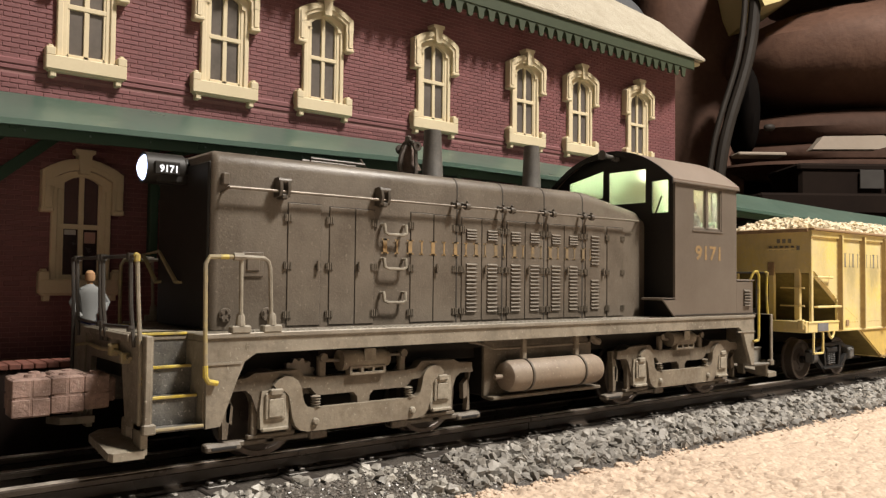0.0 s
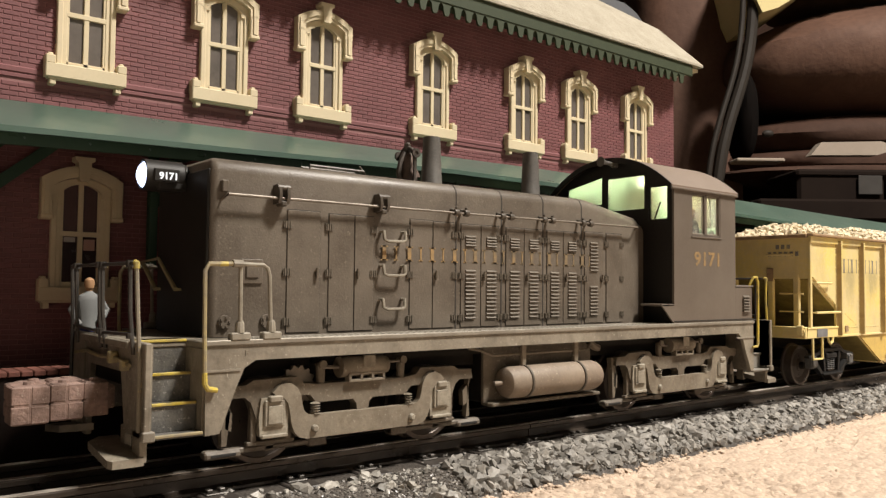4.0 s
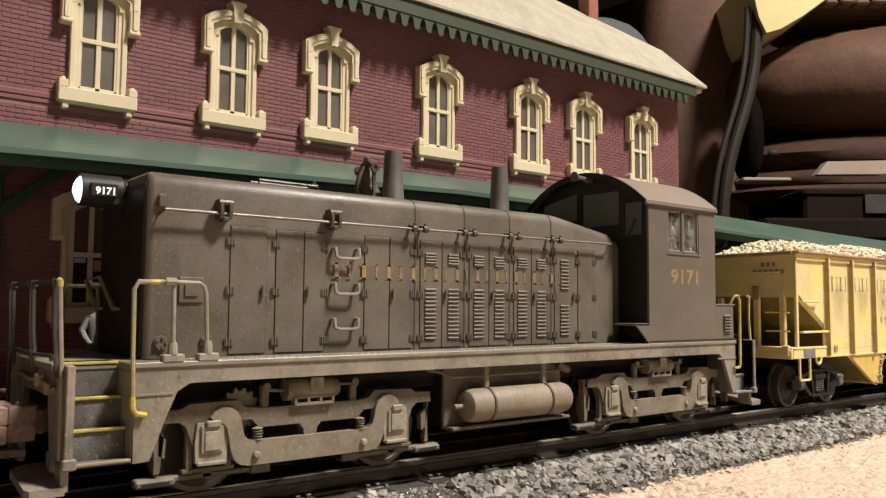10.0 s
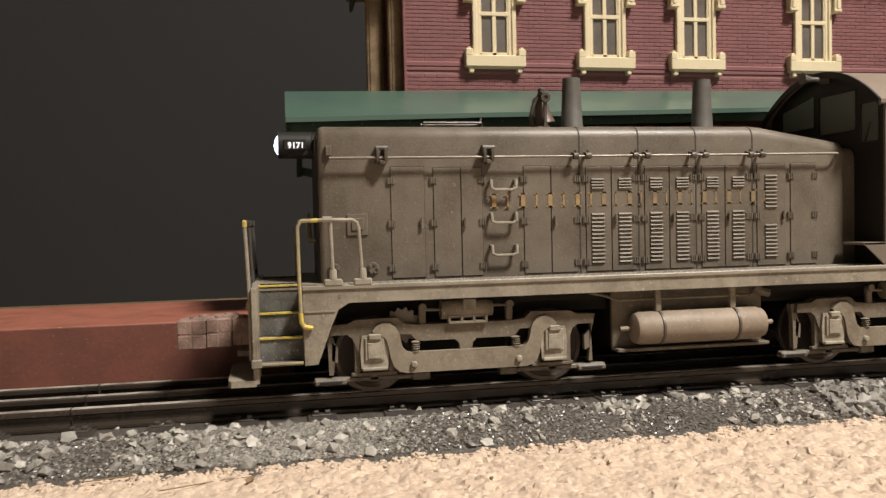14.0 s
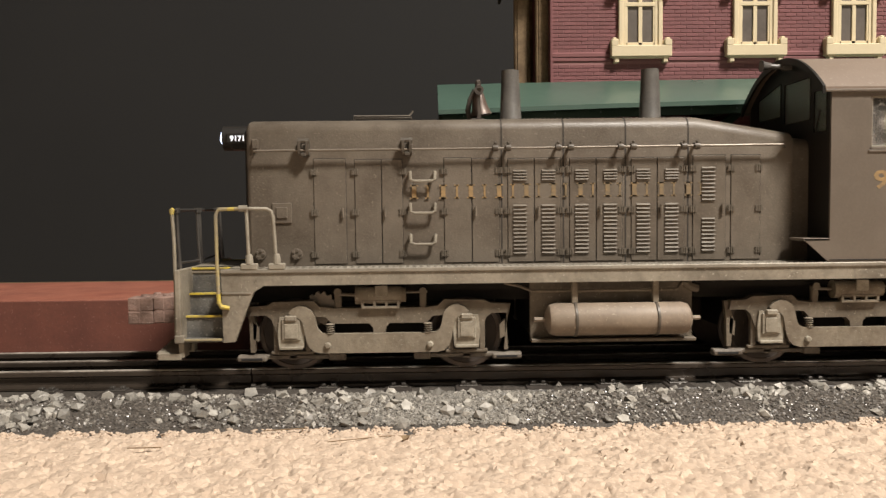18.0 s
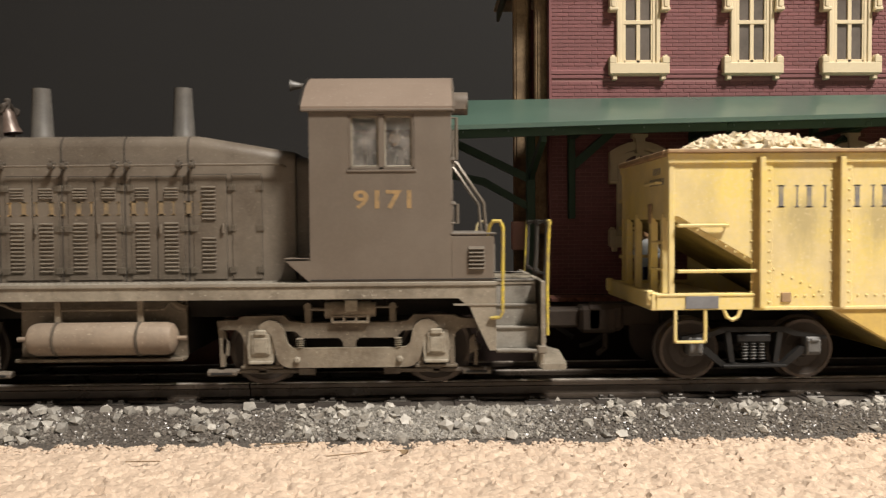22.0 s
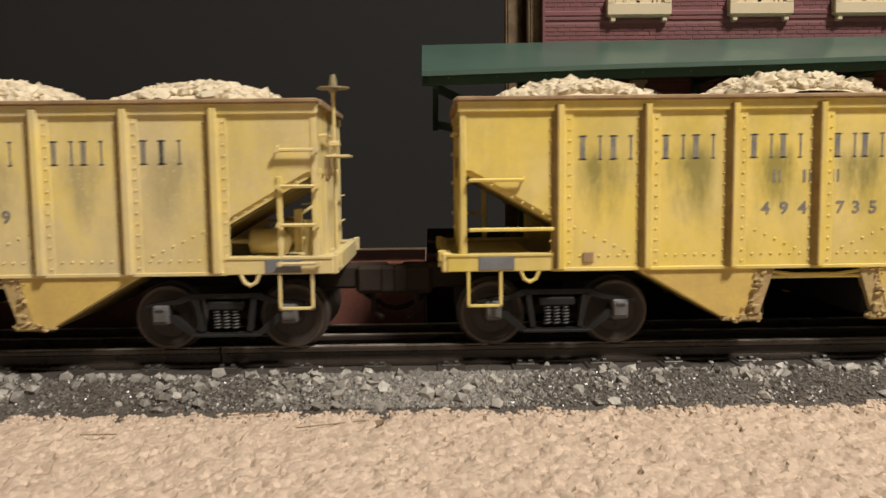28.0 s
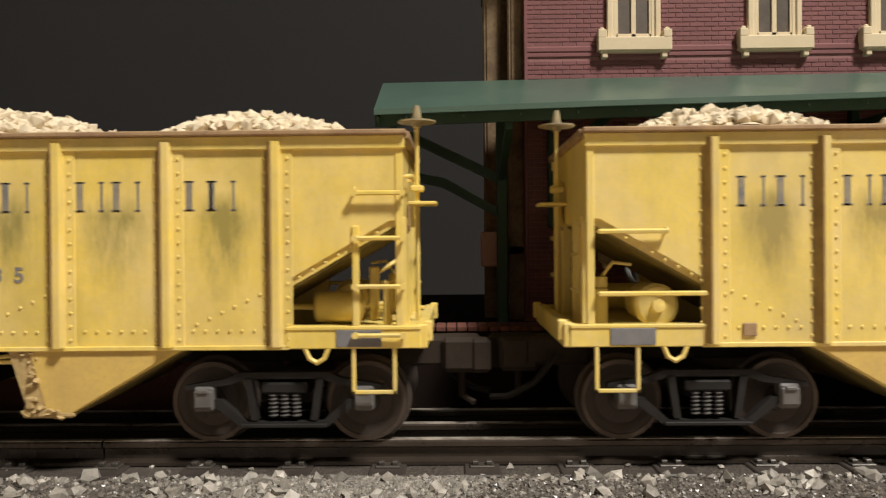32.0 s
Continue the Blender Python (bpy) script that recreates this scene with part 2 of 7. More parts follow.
M_CLIP = surf("worn_rail_clip", (0.105, 0.088, 0.069), (0.055, 0.045, 0.036), 0.46, 0.1, fine=0.7, coarse=3, amount=0.8, bump=0.3, spec=0.45)
M_YOKE = surf("pitted_yoke", (0.050, 0.041, 0.034), (0.105, 0.085, 0.070), 0.5, 0.2, fine=0.7, coarse=3, amount=0.8, bump=0.4)
M_BELL = surf("bell_bronze", (0.150, 0.108, 0.088), (0.070, 0.048, 0.037), 0.40, 0.2, fine=0.8, coarse=4, amount=0.8, bump=0.3)
# opaque pale grey-blue that stands in for reflections in the rear panes
M_REAR_REFLECTION = surf("rear_glass_reflection", (0.25, 0.255, 0.27), (0.13, 0.13, 0.137), 0.2, fine=1.2, coarse=6, amount=0.8, bump=0)
# worn metal, made pale to paint the highlights of the cab rear
M_REAR_FRAME = surf("worn_highlit_rear_metal", (0.21, 0.19, 0.165), (0.10, 0.085, 0.07), 0.5, fine=0.7, coarse=4, amount=0.9, bump=0.3)
M_GOLD = surf("faded_gold_lettering", (0.345, 0.222, 0.096), (0.175, 0.131, 0.078), 0.55, fine=0.6, coarse=2.5, amount=0.9)
M_GOLD_WORN = surf("worn_gold_lettering", (0.27, 0.186, 0.093), (0.15, 0.12, 0.08), 0.55, fine=0.6, coarse=2.5, amount=0.95)
M_WHITE_NUM = surf("white_lettering", (0.85, 0.85, 0.85), (0.8, 0.8, 0.8), 0.5, glow=(0.85, 0.9, 1.0), glow_power=0.6)
M_LENS = surf("headlight_lens", (0.9, 0.95, 1.0), (0.8, 0.9, 1.0), 0.2, glow=(0.60, 0.70, 1.0), glow_power=3.2)
M_BULB = surf("cab_bulb", (0.9, 1.0, 0.9), (0.9, 1.0, 0.9), 0.3, glow=(1.0, 1.0, 0.60), glow_power=1900.0)
M_CAB_IN = surf("cab_interior_green", (0.46, 0.55, 0.49), (0.36, 0.45, 0.41), 0.6)
M_CAB_GLASS = glass("cab_window_glass", (0.80, 0.86, 0.80), 0.16, 0.93)
M_CAB_FROST = glass("dusty_side_glass", (0.92, 0.93, 0.90), 0.02, 1.0, 0.05, dust=(0.50, 0.46, 0.42))
M_RUST = surf("rusty_coupler", (0.34, 0.225, 0.185), (0.15, 0.098, 0.078), 0.75, fine=0.8, coarse=4, amount=0.9, bump=0.6, streak=0.5, streak_colour=(0.14, 0.085, 0.066), speck=(0.42, 0.33, 0.28), relief=0.35, tall=0.2)
M_COUPLER = surf("dark_coupler", (0.026, 0.020, 0.016), (0.045, 0.033, 0.026), 0.75, spec=0.15, fine=0.7, coarse=5, bump=0.3)
M_WHEEL = surf("grimy_wheel", (0.034, 0.025, 0.020), (0.062, 0.048, 0.038), 0.6, 0.1, fine=0.9, coarse=7)
M_TREAD = surf("wheel_tread", (0.085, 0.066, 0.054), (0.045, 0.035, 0.029), 0.4, 0.4, fine=0.8, coarse=6, amount=0.8)
M_FRTRUCK = surf("freight_truck_grey", (0.0135, 0.013, 0.0125), (0.027, 0.025, 0.024), 0.6, fine=0.9, coarse=9, spec=0.2)
M_PLATE = surf("grey_steel_plate", (0.20, 0.205, 0.215), (0.12, 0.12, 0.13), 0.5, fine=0.7, coarse=6, amount=0.6)

HOP_GRIME = (0.34, 0.275, 0.065)
M_HOP_A = surf("faded_yellow_paint", (0.77, 0.61, 0.185), (0.72, 0.60, 0.36), 0.62, fine=1.0, coarse=30, amount=1.0, bump=0.14, streak=0.5, streak_colour=(0.40, 0.32, 0.13), speck=(0.70, 0.60, 0.36), smudge=(0.42, 0.345, 0.17))
M_HOP_B = surf("bright_yellow_paint", (0.81, 0.615, 0.125), (0.75, 0.60, 0.25), 0.5, fine=1.0, coarse=18, amount=0.8, bump=0.16, streak=0.5, streak_colour=HOP_GRIME, shift=0.3, smudge=(0.25, 0.215, 0.058))
M_HOP_C = surf("clean_yellow_paint", (0.80, 0.62, 0.145), (0.70, 0.57, 0.27), 0.5, fine=1.0, coarse=18, amount=0.8, bump=0.16, streak=0.4, streak_colour=HOP_GRIME, shift=0.9, smudge=(0.30, 0.24, 0.08))
M_HOP_CHUTE = surf("ochre_stained_yellow", (0.68, 0.49, 0.125), (0.52, 0.36, 0.12), 0.6, fine=1.0, coarse=11, amount=0.9, bump=0.2, streak=0.3, streak_colour=(0.40, 0.28, 0.11))
# hopper yellow darkened to paint the shade below the slope floors
M_UNDERSIDE_SHADE = surf("shaded_underside", (0.23, 0.178, 0.055), (0.12, 0.092, 0.034), 0.75, fine=0.8, coarse=8, amount=0.8, bump=0.3, spec=0.2)
M_HOP_RUST = surf("rusty_yellow_rim", (0.38, 0.26, 0.135), (0.235, 0.145, 0.085), 0.75, fine=0.8, coarse=7, amount=0.8, bump=0.25)
M_CRUST = surf("crusted_door_edge", (0.46, 0.33, 0.15), (0.27, 0.18, 0.085), 0.8, fine=0.8, coarse=4, amount=0.9, bump=0.5, streak=0.5, streak_colour=(0.50, 0.39, 0.16), relief=0.4)
# rust brown that also darkens the ribs' flank turned from the lamp
M_RIB_RUST_SHADE = surf("rusty_shaded_rib_edge", (0.37, 0.255, 0.09), (0.24, 0.155, 0.06), 0.7, fine=0.9, coarse=6, amount=0.9, bump=0.25, streak=0.4, streak_colour=(0.42, 0.31, 0.10))
M_SPRING = surf("spring_steel", (0.10, 0.097, 0.093), (0.05, 0.048, 0.046), 0.5, 0.3, fine=0.7, coarse=5)
M_JOURNAL = surf("grey_journal", (0.13, 0.128, 0.124), (0.055, 0.053, 0.051), 0.55, fine=0.7, coarse=6, amount=0.6)
M_LETTER = surf("faded_blue_lettering", (0.155, 0.155, 0.17), (0.36, 0.31, 0.18), 0.6, fine=0.7, coarse=5, amount=0.7)
M_STONE = surf("limestone_load", (0.72, 0.62, 0.45), (0.58, 0.485, 0.33), 0.85, fine=0.8, coarse=4, amount=0.5, bump=0.3, island=0.12)

M_GROUND = surf("layout_fibreboard", (0.49, 0.385, 0.298), (0.42, 0.320, 0.240), 0.95, fine=0.7, coarse=7, amount=0.7, bump=0.55, spec=0.12, relief=0.65, speck=(0.66, 0.55, 0.44), grit=1.5, gain=1.30, domed=True)
M_CRUMB = surf("board_crumbs", (0.55, 0.44, 0.348), (0.46, 0.355, 0.272), 0.9, fine=1.1, coarse=4, amount=0.5, bump=0.6, island=0.09, spec=0.12, relief=0.4)
M_BED = surf("moulded_roadbed", (0.062, 0.054, 0.047), (0.095, 0.084, 0.073), 0.38, fine=1.2, coarse=22, amount=0.75, bump=0.9, grit=0.8, relief=0.35)
M_GRAIN = surf("roadbed_grains", (0.098, 0.085, 0.073), (0.165, 0.149, 0.131), 0.32, fine=2.5, coarse=45, amount=0.85, bump=0.3, island=0.42, spec=0.65)
M_BALLAST = surf("grey_ballast", (0.34, 0.318, 0.282), (0.20, 0.186, 0.164), 0.5, fine=0.8, coarse=3, amount=0.7, bump=0.5, island=0.42)
M_GRAVEL = surf("fine_grey_gravel", (0.235, 0.218, 0.192), (0.15, 0.138, 0.12), 0.45, fine=0.8, coarse=3, amount=0.6, bump=0.4, island=0.40)
M_BALLAST_GREY = surf("dusty_dark_ballast", (0.245, 0.228, 0.203), (0.155, 0.143, 0.126), 0.6, fine=0.8, coarse=3, amount=0.6, bump=0.5, island=0.36)
M_TIE = surf("tie_black", (0.034, 0.028, 0.024), (0.058, 0.048, 0.041), 0.55, fine=0.9, coarse=9, amount=0.7, bump=0.3)
M_RAIL_SIDE = surf("rail_blackened", (0.042, 0.033, 0.026), (0.075, 0.058, 0.045), 0.30, 0.3, fine=1.0, coarse=14)
M_TIE_PLATE = surf("worn_tie_plate", (0.085, 0.076, 0.066), (0.045, 0.039, 0.034), 0.45, 0.3, fine=0.8, coarse=6, amount=0.8)
# polished wear; the pale patches also paint lamp glints on the railhead
M_RAIL_TOP_GLINT = surf("rail_polished_glints", (0.26, 0.225, 0.19), (0.80, 0.74, 0.66), 0.45, 0.55, fine=1.2, coarse=9, amount=0.9)
M_BACKDROP = surf("black_backdrop_cloth", (0.0220, 0.0215, 0.0212), (0.028, 0.0275, 0.0270), 0.85, fine=2, coarse=200, spec=0.25)
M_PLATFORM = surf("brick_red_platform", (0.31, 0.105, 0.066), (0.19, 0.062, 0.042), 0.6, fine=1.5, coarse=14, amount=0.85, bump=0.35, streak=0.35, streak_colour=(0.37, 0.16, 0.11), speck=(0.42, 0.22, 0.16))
# stained board red, darkened because the upright face gets less light
M_BOARD_FACE_SHADE = surf("stained_shaded_board_face", (0.165, 0.058, 0.040), (0.105, 0.038, 0.028), 0.55, fine=1.2, coarse=14, amount=0.8, bump=0.25, streak=0.3, streak_colour=(0.20, 0.08, 0.057), speck=(0.25, 0.125, 0.095))
M_EDGE_BRICK = surf("dull_edge_brick", (0.195, 0.078, 0.058), (0.115, 0.052, 0.041), 0.75, fine=1.0, coarse=8, amount=0.8, bump=0.3, vary=0.2, spec=0.2)
# near black: shade under canopy and train is put into the deck colour
M_PLATFORM_SHADE = surf("shaded_platform", (0.020, 0.013, 0.011), (0.014, 0.010, 0.009), 0.9, fine=1.2, coarse=12, spec=0.08)

M_BRICK = surf("painted_brick", (0.192, 0.071, 0.073), (0.150, 0.053, 0.056), 0.6, fine=0.8, coarse=30, amount=0.6, bump=0.15, vary=0.10)
M_BRICK_REST = surf("painted_brick_rest", (0.192, 0.071, 0.073), (0.150, 0.053, 0.056), 0.6, fine=0.8, coarse=30, amount=0.6, bump=0.15, island=0.10)
# paler than the bricks: their lit ledges are painted into the joints
M_JOINT = surf("lit_ledge_joint", (0.27, 0.128, 0.125), (0.21, 0.095, 0.094), 0.7)
M_MORTAR = surf("mortar_line", (0.150, 0.058, 0.058), (0.12, 0.046, 0.046), 0.75)
M_CREAM = surf("cream_trim", (0.66, 0.56, 0.38), (0.58, 0.48, 0.31), 0.6, fine=0.8, coarse=9, amount=0.5, bump=0.1)
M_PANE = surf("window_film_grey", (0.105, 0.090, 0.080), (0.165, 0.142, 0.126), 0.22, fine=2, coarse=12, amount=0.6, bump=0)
# opaque pane: dark room behind and pinkish reflection painted as colour
M_PANE_DARK = surf("dark_room_reflection_pane", (0.045, 0.025, 0.024), (0.02, 0.014, 0.014), 0.25, fine=3, coarse=9, amount=0.8, bump=0)
M_BLIND = surf("drawn_red_blind", (0.085, 0.036, 0.032), (0.055, 0.025, 0.023), 0.5, fine=2, coarse=9, amount=0.6, bump=0)
M_NOTICE = surf("white_notice", (0.45, 0.42, 0.40), (0.36, 0.33, 0.31), 0.7)
M_CANOPY = surf("canopy_green", (0.060, 0.108, 0.084), (0.075, 0.125, 0.098), 0.32, fine=0.9, coarse=25, amount=0.6, bump=0.12, spec=0.8)
M_GREEN = surf("bracket_green", (0.022, 0.062, 0.034), (0.016, 0.047, 0.026), 0.6)
M_FASCIA = surf("eave_green", (0.034, 0.046, 0.020), (0.025, 0.034, 0.015), 0.65, fine=0.9, coarse=15)
M_SHINGLE = surf("pale_roof", (0.41, 0.37, 0.295), (0.31, 0.275, 0.21), 0.9, fine=1.6, coarse=14, amount=0.8, bump=1.0, relief=0.8, spec=0.2)
M_RAWWOOD = surf("raw_wood", (0.23, 0.155, 0.082), (0.10, 0.064, 0.034), 0.8, fine=1.0, coarse=8, amount=0.8, bump=0.4)
M_DOOR = surf("door_green_black", (0.012, 0.02, 0.015), (0.02, 0.03, 0.022), 0.5)
M_PINK = surf("pale_pink_box", (0.46, 0.27, 0.225), (0.38, 0.22, 0.18), 0.7)

M_SHIRT = surf("figure_paint_grey", (0.19, 0.195, 0.19), (0.15, 0.152, 0.148), 0.7)
M_TROUSER = surf("figure_paint_blue", (0.025, 0.035, 0.12), (0.02, 0.028, 0.09), 0.7)
M_SKIN = surf("figure_paint_tan", (0.42, 0.24, 0.12), (0.34, 0.19, 0.09), 0.7)

M_LEATHER = surf("brown_leather", (0.128, 0.068, 0.046), (0.078, 0.040, 0.027), 0.7, fine=9, coarse=90, amount=0.85, bump=0.4, spec=0.25, relief=2.0)
# the same brown leather, darkened in colour for the chair's shaded parts
M_LEATHER_HALF_SHADE = surf("half_shaded_leather", (0.072, 0.038, 0.026), (0.044, 0.023, 0.016), 0.75, fine=9, coarse=90, amount=0.85, bump=0.4, spec=0.2, relief=2.0)
M_LEATHER_SHADE = surf("shaded_leather", (0.045, 0.022, 0.014), (0.028, 0.014, 0.010), 0.8, fine=6, coarse=90, spec=0.15)
M_PIPING = surf("grey_brown_piping", (0.030, 0.024, 0.019), (0.018, 0.014, 0.011), 0.6, spec=0.25, fine=4, coarse=40)
# black that stands in for the shade in the chair's hollow
M_FOLD_SHADE = surf("fold_shade_black", (0.005, 0.0038, 0.0034), (0.008, 0.006, 0.005), 0.9, spec=0.05, fine=4, coarse=40)
M_TOWEL = surf("cream_cloth", (0.66, 0.56, 0.28), (0.58, 0.48, 0.24), 0.9, fine=3, coarse=50)
M_WICKER = surf("brown_wicker", (0.16, 0.09, 0.05), (0.09, 0.05, 0.03), 0.7, fine=4, coarse=20, amount=0.8, bump=0.5)
M_GREY_CLOTH = surf("blue_grey_cloth", (0.115, 0.118, 0.125), (0.085, 0.087, 0.093), 0.9, fine=4, coarse=50)
M_PAPER = surf("pale_paper", (0.31, 0.255, 0.205), (0.26, 0.21, 0.165), 0.8, fine=4, coarse=60)
M_DKBOX = surf("dark_grey_box", (0.013, 0.009, 0.0075), (0.02, 0.014, 0.011), 0.9, fine=4, coarse=60, spec=0.04)
M_CARDLABEL = surf("grey_card_label", (0.034, 0.029, 0.025), (0.024, 0.02, 0.017), 0.8)
M_WALL = surf("room_wall_paint", (0.055, 0.036, 0.026), (0.045, 0.03, 0.022), 0.9, fine=6, coarse=300, bump=0.05)
# pale colour for the unseen walls, chosen to bounce fill light
M_WALL_BOUNCE = surf("bounce_wall_paint", (0.46, 0.42, 0.36), (0.42, 0.38, 0.325), 0.9, fine=6, coarse=300, bump=0.05)
M_CEIL = surf("room_ceiling_paint", (0.42, 0.40, 0.37), (0.40, 0.38, 0.35), 0.9, fine=6, coarse=300, bump=0.05)
M_CARPET = surf("room_carpet", (0.10, 0.075, 0.055), (0.07, 0.05, 0.04), 0.95, fine=5, coarse=120)

# ---- mesh helpers: all sizes in millimetres ----
YC = -2.0      # track centre line
RAIL_Z = -3.1  # railhead


class Soup:
    """Vertices and faces gathered in millimetres, turned into one mesh at the end."""

    def __init__(self):
        self.v, self.f = [], []

    def add(self, verts, faces):
        n = len(self.v)
        self.v.extend(tuple(p) for p in verts)
        self.f.extend(tuple(i + n for i in q) for q in faces)
        return self

    def box(self, x0, x1, y0, y1, z0, z1, b=0.0):
        if b <= 0:
            vs = [(x, y, z) for x in (x0, x1) for y in (y0, y1) for z in (z0, z1)]
            return self.add(vs, [(0, 1, 3, 2), (4, 6, 7, 5), (0, 4, 5, 1), (2, 3, 7, 6), (0, 2, 6, 4), (1, 5, 7, 3)])
        b = min(b, (x1 - x0) * 0.45, (y1 - y0) * 0.45, (z1 - z0) * 0.45)
        lo, hi, vs, at = (x0, y0, z0), (x1, y1, z1), [], {}
        for cx in (0, 1):
            for cy in (0, 1):
                for cz in (0, 1):
                    c = (cx, cy, cz)
                    for k in range(3):
                        p = [(hi if c[j] else lo)[j] + (0 if j == k else (-b if c[j] else b)) for j in range(3)]
                        at[c, k] = len(vs)
                        vs.append(p)
        fs = []
        for k in range(3):
            i, j = (k + 1) % 3, (k + 2) % 3
            for s in (0, 1):
                q = []
                for a, d in ((0, 0), (1, 0), (1, 1), (0, 1)):
                    c = [0, 0, 0]
                    c[k], c[i], c[j] = s, a, d
                    q.append(at[tuple(c), k])
                fs.append(q if s else q[::-1])
            for a in (0, 1):
                for d in (0, 1):
                    c0, c1 = [0, 0, 0], [0, 0, 0]
                    c0[i] = c1[i] = a
                    c0[j] = c1[j] = d
                    c0[k], c1[k] = 0, 1
                    q = [at[tuple(c0), i], at[tuple(c1), i], at[tuple(c1), j], at[tuple(c0), j]]
                    fs.append(q if a != d else q[::-1])
        for c in ((x, y, z) for x in (0, 1) for y in (0, 1) for z in (0, 1)):
            q = [at[c, 0], at[c, 1], at[c, 2]]
            fs.append(q if sum(c) % 2 else q[::-1])
        return self.add(vs, fs)

    def prism(self, poly, axis, a, b):
        """A flat outline pushed along an axis; poly gives the other two coordinates, in order."""
        n = len(poly)

        def lift(p, c):
            return {"x": (c, p[0], p[1]), "y": (p[0], c, p[1]), "z": (p[0], p[1], c)}[axis]
        vs = [lift(p, a) for p in poly] + [lift(p, b) for p in poly]
        fs = [tuple(range(n))[::-1], tuple(range(n, 2 * n))] + [(i, (i + 1) % n, n + (i + 1) % n, n + i) for i in range(n)]
        return self.add(vs, fs)

    def tube(self, pts, r, n=6, r_end=None, caps=True):
        pts = [Vector(p) for p in pts]
        m, rings, u = len(pts), [], None
        for i, p in enumerate(pts):
            t = (pts[min(i + 1, m - 1)] - pts[max(i - 1, 0)])
            t = t.normalized() if t.length else Vector((0, 0, 1))
            if u is None:
                u = t.cross(Vector((0.03, 0.07, 1)) if abs(t.z) < 0.9 else Vector((1, 0.1, 0)))
            else:
                u = u - t * u.dot(t)
            u.normalize()
            w = t.cross(u)
            rad = r if r_end is None else r + (r_end - r) * i / (m - 1)
            k = 1.0
            if 0 < i < m - 1:
                c = (pts[i] - pts[i - 1]).normalized().dot((pts[i + 1] - pts[i]).normalized())
                k = min(1.5, 1 / max(0.5, math.sqrt((1 + c) / 2)))
            rings.append([p + (u * math.cos(6.2832 * j / n) + w * math.sin(6.2832 * j / n)) * rad * (k if k > 1.02 else 1) for j in range(n)])
        vs = [q for ring in rings for q in ring]
        fs = [(i * n + j, i * n + (j + 1) % n, (i + 1) * n + (j + 1) % n, (i + 1) * n + j) for i in range(m - 1) for j in range(n)]
        if caps:
            fs += [tuple(range(n))[::-1], tuple(range((m - 1) * n, m * n))]
        return self.add(vs, fs)

    def lathe(self, profile, origin, axis="z", n=16, caps=True):
        """profile: (radius, height along the axis)."""
        o, vs = Vector(origin), []
        for r, h in profile:
            for j in range(n):
                a, d = r * math.cos(6.2832 * j / n), r * math.sin(6.2832 * j / n)
                vs.append(o + Vector({"z": (a, d, h), "x": (h, a, d), "y": (d, h, a)}[axis]))
        m = len(profile)
        fs = [(i * n + j, i * n + (j + 1) % n, (i + 1) * n + (j + 1) % n, (i + 1) * n + j) for i in range(m - 1) for j in range(n)]
        if caps:
            fs += [tuple(range(n))[::-1], tuple(range((m - 1) * n, m * n))]
        return self.add(vs, fs)

    def stone(self, c, s, rng, flat=0.75):
        """A small angular lump."""
        q = Euler((rng.random() * 6, rng.random() * 6, rng.random() * 6)).to_matrix()
        g = 1.618
        base = [(-1, g, 0), (1, g, 0), (-1, -g, 0), (1, -g, 0), (0, -1, g), (0, 1, g), (0, -1, -g), (0, 1, -g), (g, 0, -1), (g, 0, 1), (-g, 0, -1), (-g, 0, 1)]
        vs = []
        for p in base:
            w = q @ (Vector(p) * (s * 0.27 * (0.50 + 1.0 * rng.random())))
            vs.append((c[0] + w.x, c[1] + w.y, c[2] + w.z * flat))
        return self.add(vs, ICO)

    def text(self, word, size, squash=1.0):
        """Flat letters from the built-in font, standing in the xz plane at the origin, facing -y."""
        cu = bpy.data.curves.new("letters", "FONT")
        cu.body, cu.size, cu.extrude, cu.offset, cu.resolution_u = word, size, 0.06, size * 0.022, 3
        ob = bpy.data.objects.new("letters", cu)
        me = ob.to_mesh()
        vs = [(p.co.x * squash, -p.co.z, p.co.y) for p in me.vertices]
        fs = [tuple(p.vertices) for p in me.polygons]
        ob.to_mesh_clear()
        bpy.data.objects.remove(ob)
        bpy.data.curves.remove(cu)
        return self.add(vs, fs)

    def weld(self):
        """Joins corners that meet."""
        at, keep, to = {}, [], []
        for p in self.v:
            k = tuple(round(c, 3) for c in p)
            if k not in at:
                at[k] = len(keep)
                keep.append(p)
            to.append(at[k])
        self.v, self.f = keep, [tuple(to[i] for i in q) for q in self.f]
        return self

    def moved(self, dx=0, dy=0, dz=0):
        self.v = [(x + dx, y + dy, z + dz) for x, y, z in self.v]
        return self

    def turned(self):
        """Half a turn about the upright axis through the origin."""
        self.v = [(-x, -y, z) for x, y, z in self.v]
        return self


ICO = [(0, 11, 5), (0, 5, 1), (0, 1, 7), (0, 7, 10), (0, 10, 11), (1, 5, 9), (5, 11, 4), (11, 10, 2), (10, 7, 6), (7, 1, 8),
       (3, 9, 4), (3, 4, 2), (3, 2, 6), (3, 6, 8), (3, 8, 9), (4, 9, 5), (2, 4, 11), (6, 2, 10), (8, 6, 7), (9, 8, 1)]


def mesh_of(name, soup, material, smooth=True):
    me = bpy.data.meshes.new(name)
    me.from_pydata([(x * MM, y * MM, z * MM) for x, y, z in soup.v], [], soup.f)
    if smooth:
        me.polygons.foreach_set("use_smooth", [True] * len(me.polygons))
        if smooth != "soft":
            me.set_sharp_from_angle(angle=radians(32))
    me.materials.append(material)
    me.update()
    return me


def part(name, soup, material, parent, label="", smooth=True):
    ob = new(name, mesh_of(name, soup, material, smooth))
    ob.parent = parent
    return tagged(ob, label)


